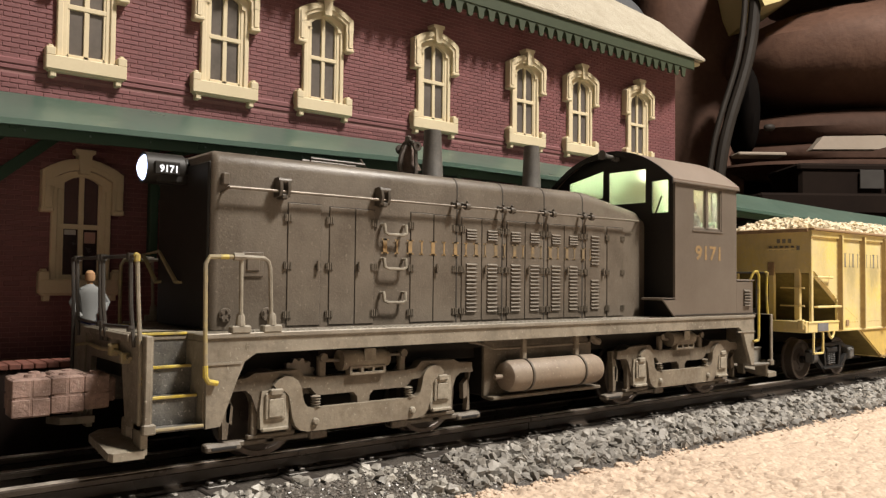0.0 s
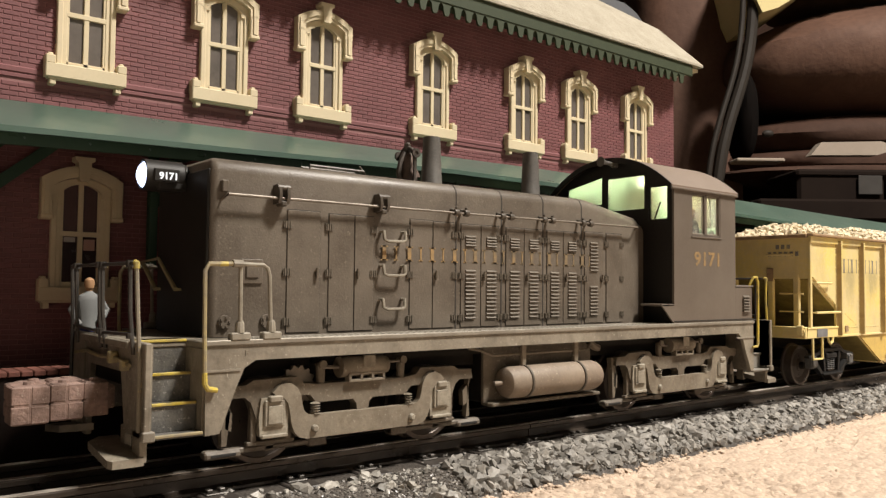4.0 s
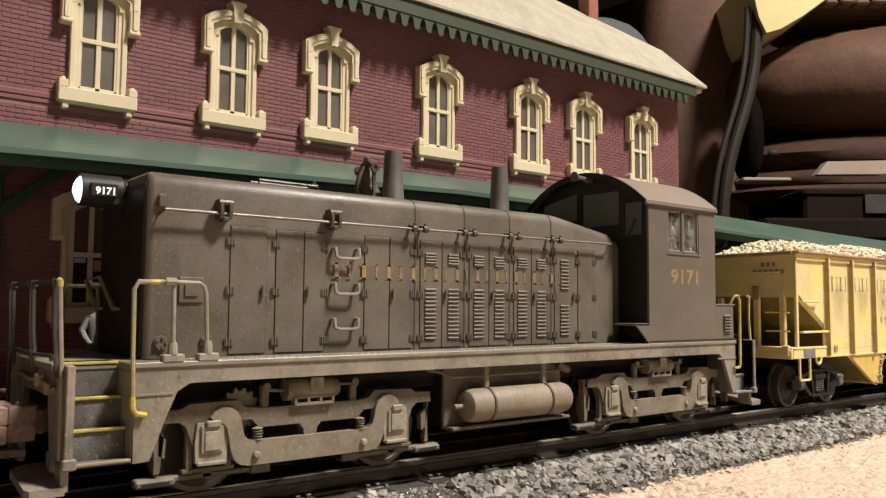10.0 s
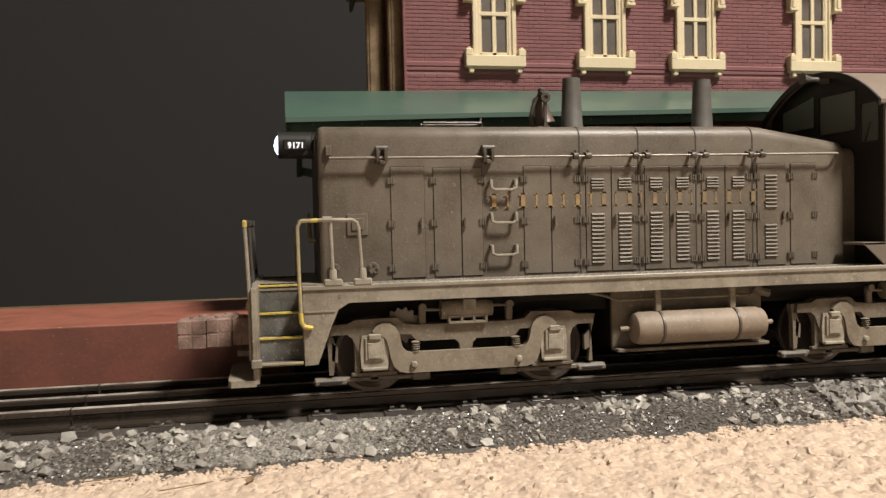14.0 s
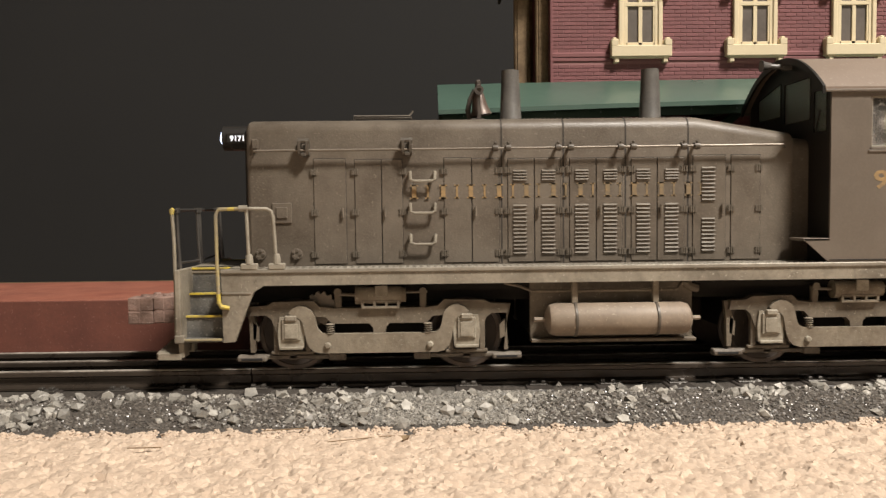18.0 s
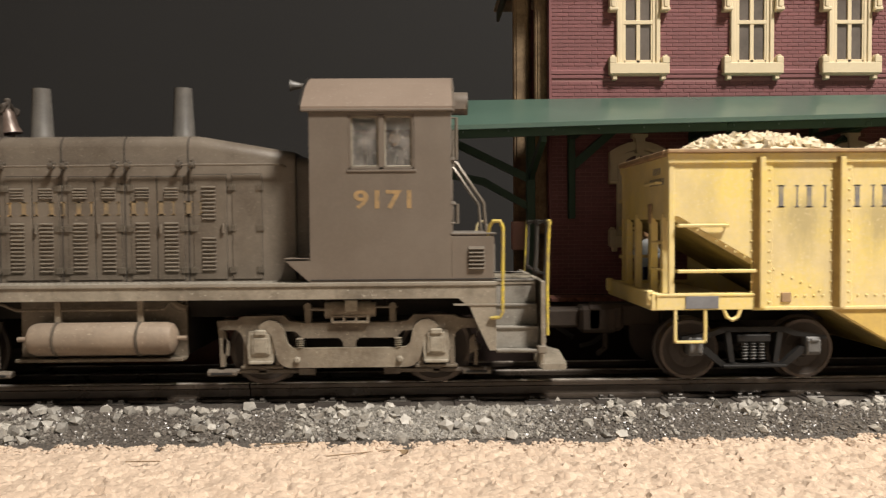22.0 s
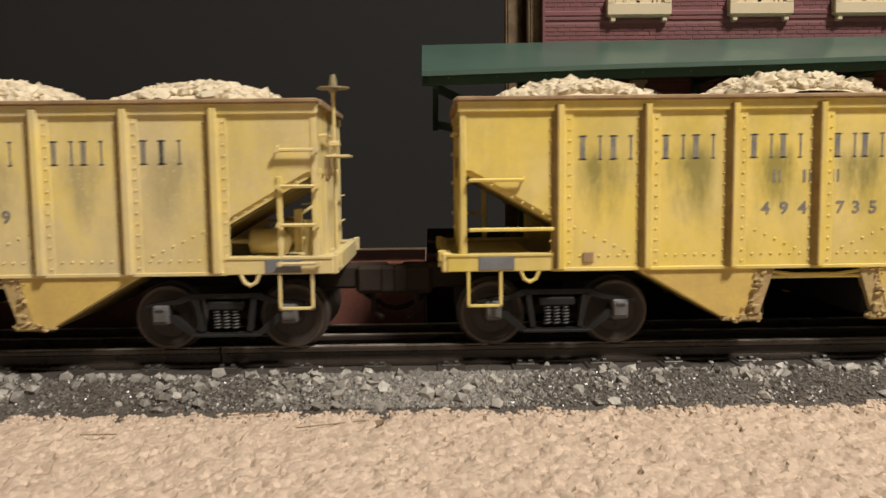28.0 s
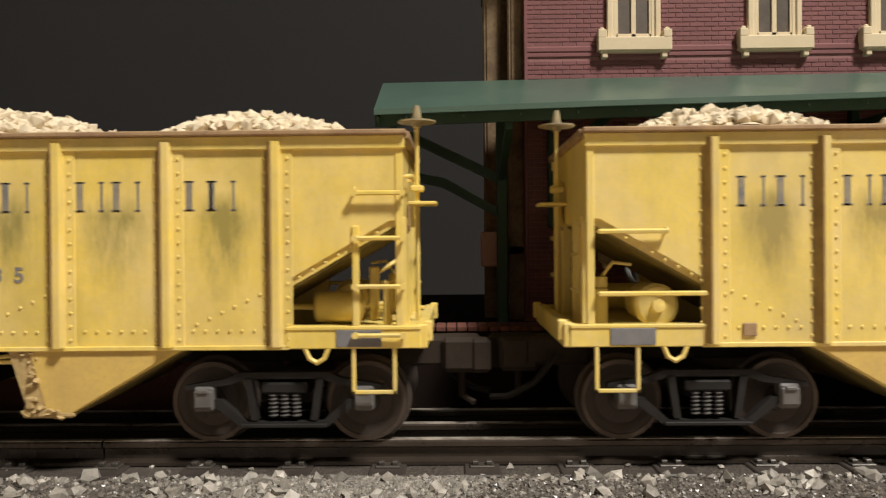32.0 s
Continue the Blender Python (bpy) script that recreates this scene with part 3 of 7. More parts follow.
def thing(name, label, category, group="", place=(0, 0, 0)):
    ob = new(name)
    ob.empty_display_size = 0.01
    ob.matrix_world = pose(*[c * MM for c in place])
    return tagged(ob, label, category, group)


def single(name, soup, material, label="", category="", group="", kind="", smooth=True):
    return tagged(new(name, mesh_of(name, soup, material, smooth)), label, category, group, kind)


def loft(sections):
    out, n = Soup(), len(sections[0])
    vs = [p for s in sections for p in s]
    fs = [(i * n + j, i * n + (j + 1) % n, (i + 1) * n + (j + 1) % n, (i + 1) * n + j) for i in range(len(sections) - 1) for j in range(n)]
    fs += [tuple(range(n))[::-1], tuple(range((len(sections) - 1) * n, len(sections) * n))]
    return out.add(vs, fs)

# ---- room shell and layout table ----
def wall_box(name, x0, x1, y0, y1, z0, z1, material):
    return single(name, Soup().box(x0, x1, y0, y1, z0, z1), material, kind="structure")


wall_box("floor", -2600, 3000, -2300, 2700, -1000, -950, M_CARPET)
wall_box("ceiling", -2600, 3000, -2300, 2700, 1500, 1540, M_CEIL)
wall_box("wall_north", -2600, 3000, 2600, 2700, -950, 1500, M_WALL)
# south and west walls are out of view and serve as reflectors
wall_box("wall_south", -2600, 3000, -2300, -2200, -950, 1500, M_WALL_BOUNCE)
wall_box("wall_west", -2600, -2500, -2200, 2600, -950, 1500, M_WALL_BOUNCE)
wall_box("wall_east", 2900, 3000, -2200, 2600, -950, 1500, M_WALL)
wall_box("layout_table", -1600, 1500, -286, 490, -80, -20, M_RAWWOOD)
for k, (x, y) in enumerate(((-1500, -250), (-1500, 450), (0, -250), (0, 450), (1400, -250), (1400, 450))):
    wall_box("table_leg_%d" % (k + 1), x - 30, x + 30, y - 30, y + 30, -950, -80, M_RAWWOOD)
wall_box("backdrop", -2200, 511, 480, 488, -20, 1100, M_BACKDROP)

# fibreboard ground in front of the track: one sheet with a ragged edge against the roadbed
rng = random.Random(4)


def spaced(a, b, step):
    n = max(1, round((b - a) / step))
    return [a + (b - a) * i / n for i in range(n)]


def ground_z(x, y):
    """Matted fibre: soft lumps a few millimetres wide, with smaller ones on them."""
    p = Vector((x, y, 0))
    q = p + Vector((noise.noise(p * 0.3), noise.noise(p * 0.3 + Vector((9, 4, 0))), 0)) * 1.6
    return -14.0 + 1.1 * noise.noise(q * 0.20) + 0.95 * noise.noise(q * 0.43) + 0.5 * abs(noise.noise(q * 0.62)) + 0.45 * noise.noise(p * 0.95) + 0.5 * noise.noise(p * 0.03)


def ground_edge(x):
    return -48.0 + 1.6 * noise.noise(Vector((x * 0.06, 3, 0))) + 1.5 * noise.noise(Vector((x * 0.25, 9, 0))) + 1.2 * noise.noise(Vector((x * 0.9, 5, 0)))


xs = spaced(-1600, -700, 60) + spaced(-700, -300, 8) + spaced(-300, 130, 0.85) + spaced(130, 420, 3.0) + spaced(420, 1000, 8) + spaced(1000, 1500, 60) + [1500]
down = [0, 0.02] + [0.6 + 0.8 * k for k in range(80)] + [65 + 1.1 * k for k in range(34)] + [104, 110, 118, 128, 140, 160, 190, 235]
g = Soup()
vs = []
for x in xs:
    e = ground_edge(x)
    for k, d in enumerate(down):
        y = e - d
        vs.append((x, y, -20.0 if k == 0 else ground_z(x, y) - (0.7 if k == 1 else 0)))
n = len(down)
g.add(vs, [(i * n + j, i * n + j + 1, (i + 1) * n + j + 1, (i + 1) * n + j) for i in range(len(xs) - 1) for j in range(n - 1)])
single("ground", g, M_GROUND, kind="structure")

# crumbs of the board
g = Soup()
for k in range(4200):
    x = rng.uniform(-300, 130) if k < 3400 else rng.uniform(130, 520)
    d = rng.random() ** 2.0 * 5
    y = ground_edge(x) - d + rng.uniform(-0.2, 0.9)
    s = rng.uniform(0.6, 1.6)
    g.stone((x, y, ground_z(x, y) - 0.14 * s), s, rng, 0.42 if d > 2 else 0.65)
single("board_crumbs", g, M_CRUMB, "pale tan crumbs of fibreboard along the roadbed", "ground crumbs", kind="stuff", smooth="soft")
for k, (x, y, s) in enumerate(((-112.8, -62.5, 1.9), (-222, -60, 2.6), (-60.0, -71, 1.2), (-30, -66, 1.3))):
    q = Soup().stone((x, y, ground_z(x, y) + 0.5), s, rng, 0.8)
    single("pebble", q, M_RAWWOOD if k in (0, 2) else M_CRUMB, "small loose pebble on the tan board", "pebble")
for pts in (((-150, -52), (-139, -49.5)), ((-132, -62), (-118, -56), (-112, -54)), ((-181, -63), (-172, -65))):
    q = Soup().tube([(x, y, ground_z(x, y) + 0.8) for x, y in pts], 0.14, 4)
    single("straw_fibre", q, M_RAWWOOD, "thin stray fibre lying on the tan board", "fibre")

# roadbed: a long strip with shoulders
prof = [(-54, -20), (-54, -16.0), (-50, -14.6), (-46, -13.2), (-38, -9.9), (-33, -8.9), (-27, -8.7), (22, -8.7), (30, -9.0), (45, -9.4), (228, -9.6), (228, -20)]
single("roadbed", Soup().prism(prof, "x", -1500, 1400), M_BED, kind="structure")


def bed_z(y):
    for (a, za), (b, zb) in zip(prof[1:], prof[2:]):
        if a <= y <= b:
            return za + (zb - za) * (y - a) / (b - a)
    return -9


def clump(x, y):
    """How thick the loose stone lies: patches of pale stone, a stretch of fine gravel, then bare moulded roadbed with a few clusters."""
    v = 0.55 * noise.noise(Vector((x * 0.035 + 3.1, y * 0.05, 1))) + 0.55 * noise.noise(Vector((x * 0.11, y * 0.16, 7)))
    if x > 48:
        return 0.85
    if x > -76:
        near = max(math.exp(-((x - c) / w) ** 2) for c, w in ((-55, 5), (-14, 5), (30, 14)))
        return v * 0.8 - 0.06 + 0.55 * near
    if x > -128:
        return v * 0.6 + 0.42
    return v + 0.16


g, dusty, fine_gravel = Soup(), Soup(), Soup()
for k in range(10500):
    x = rng.uniform(-330, 48) if k < 3900 else rng.uniform(48, 330) if k < 8400 else rng.uniform(330, 780)
    y = rng.uniform(-46.2, -28.5)
    c = clump(x, y)
    if y > -33:
        c = max(c, 0.30)
    if rng.random() > c:
        continue
    big = rng.random() < (0.45 if x < -128 or x > 48 else 0.22)
    s = rng.uniform(1.8, 3.8) if big else rng.uniform(0.7, 1.6)
    (dusty if x > 48 else g).stone((x, y, bed_z(y) + s * 0.16), s, rng, 0.85)
for k in range(14000):
    x, y = (rng.uniform(-300, 48) if k < 7000 else rng.gauss(-103, 20)), rng.uniform(-46.2, -29)
    here = math.exp(-((x + 103) / 30) ** 2)
    if rng.random() < here + 0.5 * max(0.0, clump(x, y)):
        fine_gravel.stone((x, y, bed_z(y) + 0.12), rng.uniform(0.5, 1.35), rng, 0.8)
for k in range(900):
    x, y = rng.uniform(-500, 700), rng.uniform(-25, 22)
    s = rng.uniform(0.8, 1.8)
    (dusty if x > 45 else g).stone((x, y, bed_z(y) + s * 0.2), s, rng, 0.8)
single("gravel", fine_gravel, M_GRAVEL, "fine grey gravel strewn on the roadbed shoulder", "gravel", kind="stuff", smooth=False)
single("ballast", g, M_BALLAST, "loose grey crushed stone ballast beside the track", "ballast", kind="stuff", smooth=False)
single("ballast_dusty", dusty, M_BALLAST_GREY, "dusty dark grey ballast along the far stretch of track", "ballast", kind="stuff", smooth=False)
g = Soup()
for k in range(17000):
    x = rng.uniform(-300, 140) if k < 14000 else rng.uniform(140, 560)
    y = rng.uniform(-46.4, -28)
    s = rng.uniform(0.7, 1.25)
    g.stone((x, y, bed_z(y) - 0.02 * s), s, rng, 0.7)
single("roadbed_grit", g, M_GRAIN, "dark glued grit on the roadbed shoulder", "grit", kind="stuff", smooth=False)

# three-rail track
track = thing("railway_track", "blackened three-rail model track on dark ties", "track")


def rail_profile(y):
    return [(y - 2.6, -8.4), (y + 2.6, -8.4), (y + 2.6, -7.7), (y + 0.6, -7.1), (y + 0.6, -5.0), (y + 1.6, -4.5), (y + 1.6, -3.5), (y + 1.1, -3.15), (y - 1.1, -3.15), (y - 1.6, -3.5), (y - 1.6, -4.5), (y - 0.6, -5.0), (y - 0.6, -7.1), (y - 2.6, -7.7)]


for y in (YC - 15.9, YC, YC + 15.9):
    for xa, xb in ((-1500, -160.4), (-160.0, 93.8), (94.2, 420), (420.4, 1400)):
        r = part("rail", Soup().prism(rail_profile(y), "x", xa, xb), M_RAIL_SIDE, track)
        part("rail_head", Soup().box(xa, xb, y - 1.15, y + 1.15, -3.2, -3.08), M_RAIL_TOP_GLINT, r, "patchily polished railhead, glints painted in")
tie_mesh = mesh_of("tie", Soup().box(-4.0, 4.0, YC - 27.5, YC + 27.5, -10.5, -8.2, 0.3), M_TIE)
plate_soup = Soup()
for y in (YC - 15.9, YC + 15.9):
    plate_soup.box(-2.7, 2.7, y - 6.2, y + 6.2, -8.3, -7.75, 0.15)
    for dx in (-1.5, 1.5):
        for dy in (-4.4, 4.4):
            plate_soup.box(dx - 0.7, dx + 0.7, y + dy - 0.9, y + dy + 0.9, -7.8, -6.9, 0.2)
plate_mesh = mesh_of("tie_plate", plate_soup, M_TIE_PLATE)
for k in range(-40, 52):
    t = new("tie", tie_mesh)
    t.parent, t.location = track, ((-12.2 + 20.75 * k) * MM, 0, 0)
    q = new("tie_plate", plate_mesh)
    q.parent = t

# red board at the end of the station and the station platform
bd = thing("painted_board", "long brick-red painted wooden board behind the track", "board")
# face shade is painted in; the top keeps the full red
part("board_face", Soup().box(-1400, -102.8, 38, 40, -9.4, 11.9, 0.3), M_BOARD_FACE_SHADE, bd, "stained red board face, darkened in colour for shade")
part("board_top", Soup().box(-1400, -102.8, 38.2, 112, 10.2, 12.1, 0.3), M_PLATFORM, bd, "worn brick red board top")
pf = thing("station_platform", "low station platform with a brick edge, deck shade painted near black", "platform")
# deck colour holds the shade cast on it
part("platform_deck", Soup().box(-102.0, 900, 41, 72.8, -9.4, 14.6, 0.3).box(-102.0, -56.6, 72.8, 215, -9.4, 14.6), M_PLATFORM_SHADE, pf)
edge_mesh = mesh_of("edge_brick", Soup().box(0, 2.95, 40.2, 52, 14.6, 16.2, 0.25), M_EDGE_BRICK)
for k in range(120):
    q = new("edge_brick", edge_mesh)
    q.parent, q.location = pf, ((-102.0 + k * 3.2) * MM, 0, 0)
edge = Soup()
for k in range(120, 300):
    edge.box(-102.0 + k * 3.2, -102.0 + k * 3.2 + 2.95, 40.2, 52, 14.6, 16.2, 0.25)
tagged(part("edge_course", edge, M_EDGE_BRICK, pf), kind="stuff")

# ---- station building ----
station = thing("station_building", "dark red brick station with cream arched windows and pale hip roof", "building")
WX0, WX1, WY = -55.0, 304.5, 73.4
UPPER = (-19.0, 28.3, 69.2, 124.8, 181.0, 220.6, 268.0)
OPEN_W, OPEN_Z0, OPEN_Z1 = 13.4, 109.4, 143.6
DROP = -70.8
holes = [(c - OPEN_W / 2, c + OPEN_W / 2, OPEN_Z0, OPEN_Z1) for c in UPPER]
GROUND_WINDOWS, DOORS = (-19.0, 69.2, 124.8, 220.6), (27.0, 181.0, 268.0)
holes += [(c - OPEN_W / 2, c + OPEN_W / 2, OPEN_Z0 + DROP, OPEN_Z1 + DROP) for c in GROUND_WINDOWS]
holes += [(c - 11, c + 11, -9.4, 74.5) for c in DOORS]


def in_hole(x0, x1, z0, z1, grow=0.0):
    return any(x1 > a - grow and x0 < b + grow and z1 > c - grow and z0 < d + grow for a, b, c, d in holes)


# wall slab with its openings, in a grid of blocks
gx = sorted({WX0, WX1, *[h[0] for h in holes], *[h[1] for h in holes]})
gz = sorted({-9.4, 165.0, *[h[2] for h in holes], *[h[3] for h in holes]})
slab = Soup()
for a, b in zip(gx, gx[1:]):
    for c, d in zip(gz, gz[1:]):
        if not in_hole(a + 0.01, b - 0.01, c + 0.01, d - 0.01):
            slab.box(a, b, WY, WY + 3.0, c, d)
front_wall = part("wall_front", slab.weld(), M_JOINT, station, "dark red brick front wall")
part("wall_back", Soup().box(WX0, WX1, 196, 200, -9.4, 165), M_MORTAR, station)
part("wall_end", Soup().box(WX1 - 3, WX1, WY + 3, 196, -9.4, 165), M_BRICK_REST, station)
part("floor_dark", Soup().box(WX0 + 1, WX1 - 3, WY + 3, 196, 88, 90), M_MORTAR, station)
# raw wooden posts where the end of the building stands open
for x0, x1, y in ((-61.2, -55.6, 78.0), (-69.5, -63.0, 84.0), (-62.6, -57.0, 120.0)):
    bdl = Soup().box(x0, x1, y, y + 3.2, -9.4, 163, 0.5).box(x0 + 1.2, x1 - 1.0, y - 0.5, y + 0.1, 40, 150, 0.2)
    part("end_board", bdl, M_RAWWOOD, station, "rough raw wood end board")
part("inner_wall", Soup().box(WX0 + 24, WX0 + 26, WY + 3, 196, -9.4, 165), M_MORTAR, station)

# string course under the upper sills and a corner strip
sc = Soup().prism([(WY, 104.0), (WY - 0.5, 104.2), (WY - 0.5, 105.2), (WY - 0.25, 105.5), (WY - 0.7, 105.9), (WY - 0.7, 107.2), (WY, 107.9)], "x", WX0, WX1)
part("string_course", sc, M_BRICK_REST, station, "moulded brick string course")
part("corner_strip", Soup().box(WX0 - 1.0, WX0 + 0.2, WY - 0.6, WY + 7, -9.4, 163, 0.2), M_BRICK_REST, station)


def arch_band(half_out, half_in, cx, z_spring, shoulder, rise, y0, y1, n=10):
    """A segmental arch moulding: upright shoulders, then a shallow arc. shoulder and rise: outer, inner."""
    def pts(half, h0, h1):
        arc_pts = [(cx + half * (2 * i / n - 1), z_spring + h0 + (h1 - h0) * (1 - (2 * i / n - 1) ** 2)) for i in range(n + 1)]
        return [(cx - half, z_spring), *arc_pts, (cx + half, z_spring)]
    out = pts(half_out, shoulder[0], rise[0])
    inn = pts(half_in, shoulder[1], rise[1])
    s = Soup()
    s.prism(out + inn[::-1], "y", y0, y1)
    return s


def arched_window(c, dz, pane_mat):
    win = part("window", Soup().box(c - 7.4, c - 5.8, WY - 1.3, WY + 1.6, 109.2 + dz, 140.2 + dz, 0.2).box(c + 5.8, c + 7.4, WY - 1.3, WY + 1.6, 109.2 + dz, 140.2 + dz, 0.2).box(c - 6.2, c + 6.2, WY - 0.9, WY + 1.2, 108.8 + dz, 111.0 + dz, 0.2), M_CREAM, station, "cream window with arched hood")
    jam = Soup().box(c - 9.0, c - 7.2, WY - 1.9, WY + 0.6, 109.4 + dz, 139.0 + dz, 0.25).box(c + 7.2, c + 9.0, WY - 1.9, WY + 0.6, 109.4 + dz, 139.0 + dz, 0.25)
    part("jamb", jam, M_CREAM, win)
    part("arch", arch_band(9.0, 6.0, c, 138.6 + dz, (3.0, 1.6), (6.2, 4.3), WY - 1.9, WY + 1.2), M_CREAM, win)
    hood = arch_band(12.3, 8.9, c, 139.0 + dz, (5.2, 2.8), (9.6, 6.0), WY - 3.6, WY + 0.2)
    h2 = arch_band(11.6, 10.0, c, 139.2 + dz, (4.5, 3.5), (8.6, 7.1), WY - 4.1, WY - 3.4)
    hood.add(h2.v, h2.f)
    part("window_hood", hood, M_CREAM, win)
    for s in (-1, 1):
        xa, xb = sorted((c + s * 9.0, c + s * 12.3))
        drop = Soup().box(xa, xb, WY - 3.6, WY + 0.2, 132.2 + dz, 139.4 + dz, 0.25)
        drop.box(xa - 0.3, xb + 0.3, WY - 4.0, WY + 0.2, 131.0 + dz, 132.6 + dz, 0.4)
        xa, xb = sorted((c + s * 10.0, c + s * 11.6))
        drop.box(xa, xb, WY - 4.1, WY - 3.5, 132.6 + dz, 139.6 + dz, 0.15)
        part("hood_stop", drop, M_CREAM, win)
    key = Soup().prism([(c - 1.5, 143.6 + dz), (c + 1.5, 143.6 + dz), (c + 2.0, 149.6 + dz), (c + 3.0, 150.2 + dz), (c + 3.0, 151.4 + dz), (c - 3.0, 151.4 + dz), (c - 3.0, 150.2 + dz), (c - 2.0, 149.6 + dz)], "y", WY - 4.8, WY)
    part("keystone", key, M_CREAM, win)
    sill = Soup().box(c - 12.4, c + 12.4, WY - 3.6, WY + 0.3, 105.3 + dz, 109.9 + dz, 0.3).box(c - 11.6, c + 11.6, WY - 3.0, WY + 0.2, 104.8 + dz, 105.6 + dz, 0.2)
    for s in (-1, 1):
        sill.box(c + s * 10.9 - 1.5, c + s * 10.9 + 1.5, WY - 3.6, WY + 0.3, 109.6 + dz, 112.4 + dz, 0.3)
        sill.box(c + s * 10.9 - 0.8, c + s * 10.9 + 0.8, WY - 3.0, WY + 0.3, 112.2 + dz, 113.2 + dz, 0.3)
        sill.box(c + s * 10.0 - 1.0, c + s * 10.0 + 1.0, WY - 2.8, WY + 0.3, 103.0 + dz, 105.2 + dz, 0.3)
    part("sill", sill, M_CREAM, win)
    sash = Soup()
    for a, b, z0, z1, y in ((-6.0, -5.2, 110.2, 127, 0.2), (5.2, 6.0, 110.2, 127, 0.2), (-0.8, 0.8, 110.2, 127, 0.2), (-6.0, 6.0, 110.0, 111.4, 0.2), (-6.0, 6.0, 126.0, 127.6, 0.0),
                            (-6.0, -5.2, 127, 141, 0.3), (5.2, 6.0, 127, 141, 0.3), (-0.8, 0.8, 127, 143.4, 0.3)):
        sash.box(c + a, c + b, WY + y - 1.3, WY + y - 0.3, z0 + dz, z1 + dz, 0.12)
    part("sash", sash, M_CREAM, win)
    for a, b in ((-5.2, -0.8), (0.8, 5.2)):
        for z0, z1, y in ((111.4, 126.0, 1.1), (127.6, 143.2, 1.3)):
            part("pane", Soup().box(c + a, c + b, WY + y - 1.5, WY + y - 1.35, z0 + dz, z1 + dz), M_BLIND if dz and z0 > 120 else pane_mat, win)
    return win


for c in UPPER:
    arched_window(c, 0, M_PANE)
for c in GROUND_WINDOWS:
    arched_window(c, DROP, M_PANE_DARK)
    note = Soup().box(c - 4.8, c - 1.4, WY - 0.6, WY - 0.45, 124.2 + DROP, 125.8 + DROP)
    part("window_notice", note, M_NOTICE, station, "pale notice behind the window rail")
    part("window_notice", Soup().box(c + 1.2, c + 4.6, WY - 0.6, WY - 0.45, 121.6 + DROP, 125.2 + DROP), M_PINK, station, "small pink notice in the window")
for c in DOORS:
    fr = Soup().box(c - 11, c - 8.8, WY - 1.2, WY + 2, 14, 74.4, 0.3).box(c + 8.8, c + 11, WY - 1.2, WY + 2, 14, 74.4, 0.3).box(c - 11, c + 11, WY - 1.2, WY + 2, 64.5, 67.5, 0.3).box(c - 0.9, c + 0.9, WY - 0.6, WY + 2, 67.5, 74.4, 0.2)
    arch = arch_band(11.4, 9.2, c, 67.6, (3.0, 1.6), (9.0, 6.8), WY - 1.2, WY + 1.6)
    fr.add(arch.v, arch.f)
    d = part("door_frame", fr, M_DOOR, station, "dark green double door frame")
    leaf = Soup()
    for a, b in ((-8.8, -0.3), (0.3, 8.8)):
        leaf.box(c + a, c + b, WY + 0.8, WY + 1.8, 14.6, 64.5, 0.2)
        leaf.box(c + a + 1.6, c + b - 1.6, WY + 0.3, WY + 1.0, 40, 61, 0.3).box(c + a + 1.6, c + b - 1.6, WY + 0.3, WY + 1.0, 18, 36, 0.3)
    part("door_leaf", leaf, M_DOOR, d)
    part("transom_pane", Soup().box(c - 8.8, c + 8.8, WY + 1.0, WY + 1.2, 67.5, 74.6), M_PINK, d)

# eaves: green fascia, hanging scallops, pale hip roof
EX0, EX1, EY0, EY1 = -67.0, 313.5, 59.4, 212.0
roof = Soup()
# steep foot of the roof, then a flatter pitch to the top
tiers = [[(EX0 + u, EY0 + u, z), (EX1 - u, EY0 + u, z), (EX1 - u, EY1 - u, z), (EX0 + u, EY1 - u, z)] for u, z in ((0, 167.9), (0, 169.2), (18.0, 191.3), (70.0, 230.3))]
roof.add([p for tier in tiers for p in tier], [(4 * a + k, 4 * a + (k + 1) % 4, 4 * a + 4 + (k + 1) % 4, 4 * a + 4 + k) for a in range(3) for k in range(4)] + [(3, 2, 1, 0), (12, 13, 14, 15)])
rf = part("roof", roof, M_SHINGLE, station, "pale cream hip roof")
chim = Soup().box(262.0, 270.4, 104.0, 112.4, 196, 238, 0.3).box(261.0, 271.4, 103.0, 113.4, 238, 241, 0.4).box(261.6, 270.8, 103.6, 112.8, 241, 243, 0.3)
part("chimney", chim, M_PLATFORM, rf, "brick red chimney")
fs = Soup().box(EX0 + 1.4, EX1 - 9, 60.4, 62.0, 161.6, 168.0, 0.2).box(EX0 + 1.4, EX0 + 3, 62, EY1 - 2, 161.6, 168.0, 0.2)
fs.box(EX0 + 3, EX1 - 9, 62, WY, 163.6, 164.6)
part("fascia", fs, M_FASCIA, station, "olive green eave fascia")
part("soffit", Soup().box(WX1 - 0.5, EX1 - 1.5, 62, EY1 - 2, 165.4, 167.0), M_CREAM, station)
drop_soup = Soup().prism([(-3.15, 162.2), (3.15, 162.2), (3.15, 161.2), (2.6, 161.0), (2.05, 160.3), (1.75, 159.2), (1.55, 157.8), (1.2, 156.6), (0.6, 156.2), (-0.6, 156.2), (-1.2, 156.6), (-1.55, 157.8), (-1.75, 159.2), (-2.05, 160.3), (-2.6, 161.0), (-3.15, 161.2)], "y", 60.8, 61.8)
drop_mesh = mesh_of("scallop", drop_soup, M_FASCIA)
fascia = station.children[-2]
for k in range(57):
    q = new("scallop", drop_mesh)
    q.parent, q.location = fascia, ((-61 + k * 6.35) * MM, 0, 0)

# platform canopy with brackets
canopy = thing("platform_canopy", "long green platform canopy on braced brackets", "canopy")
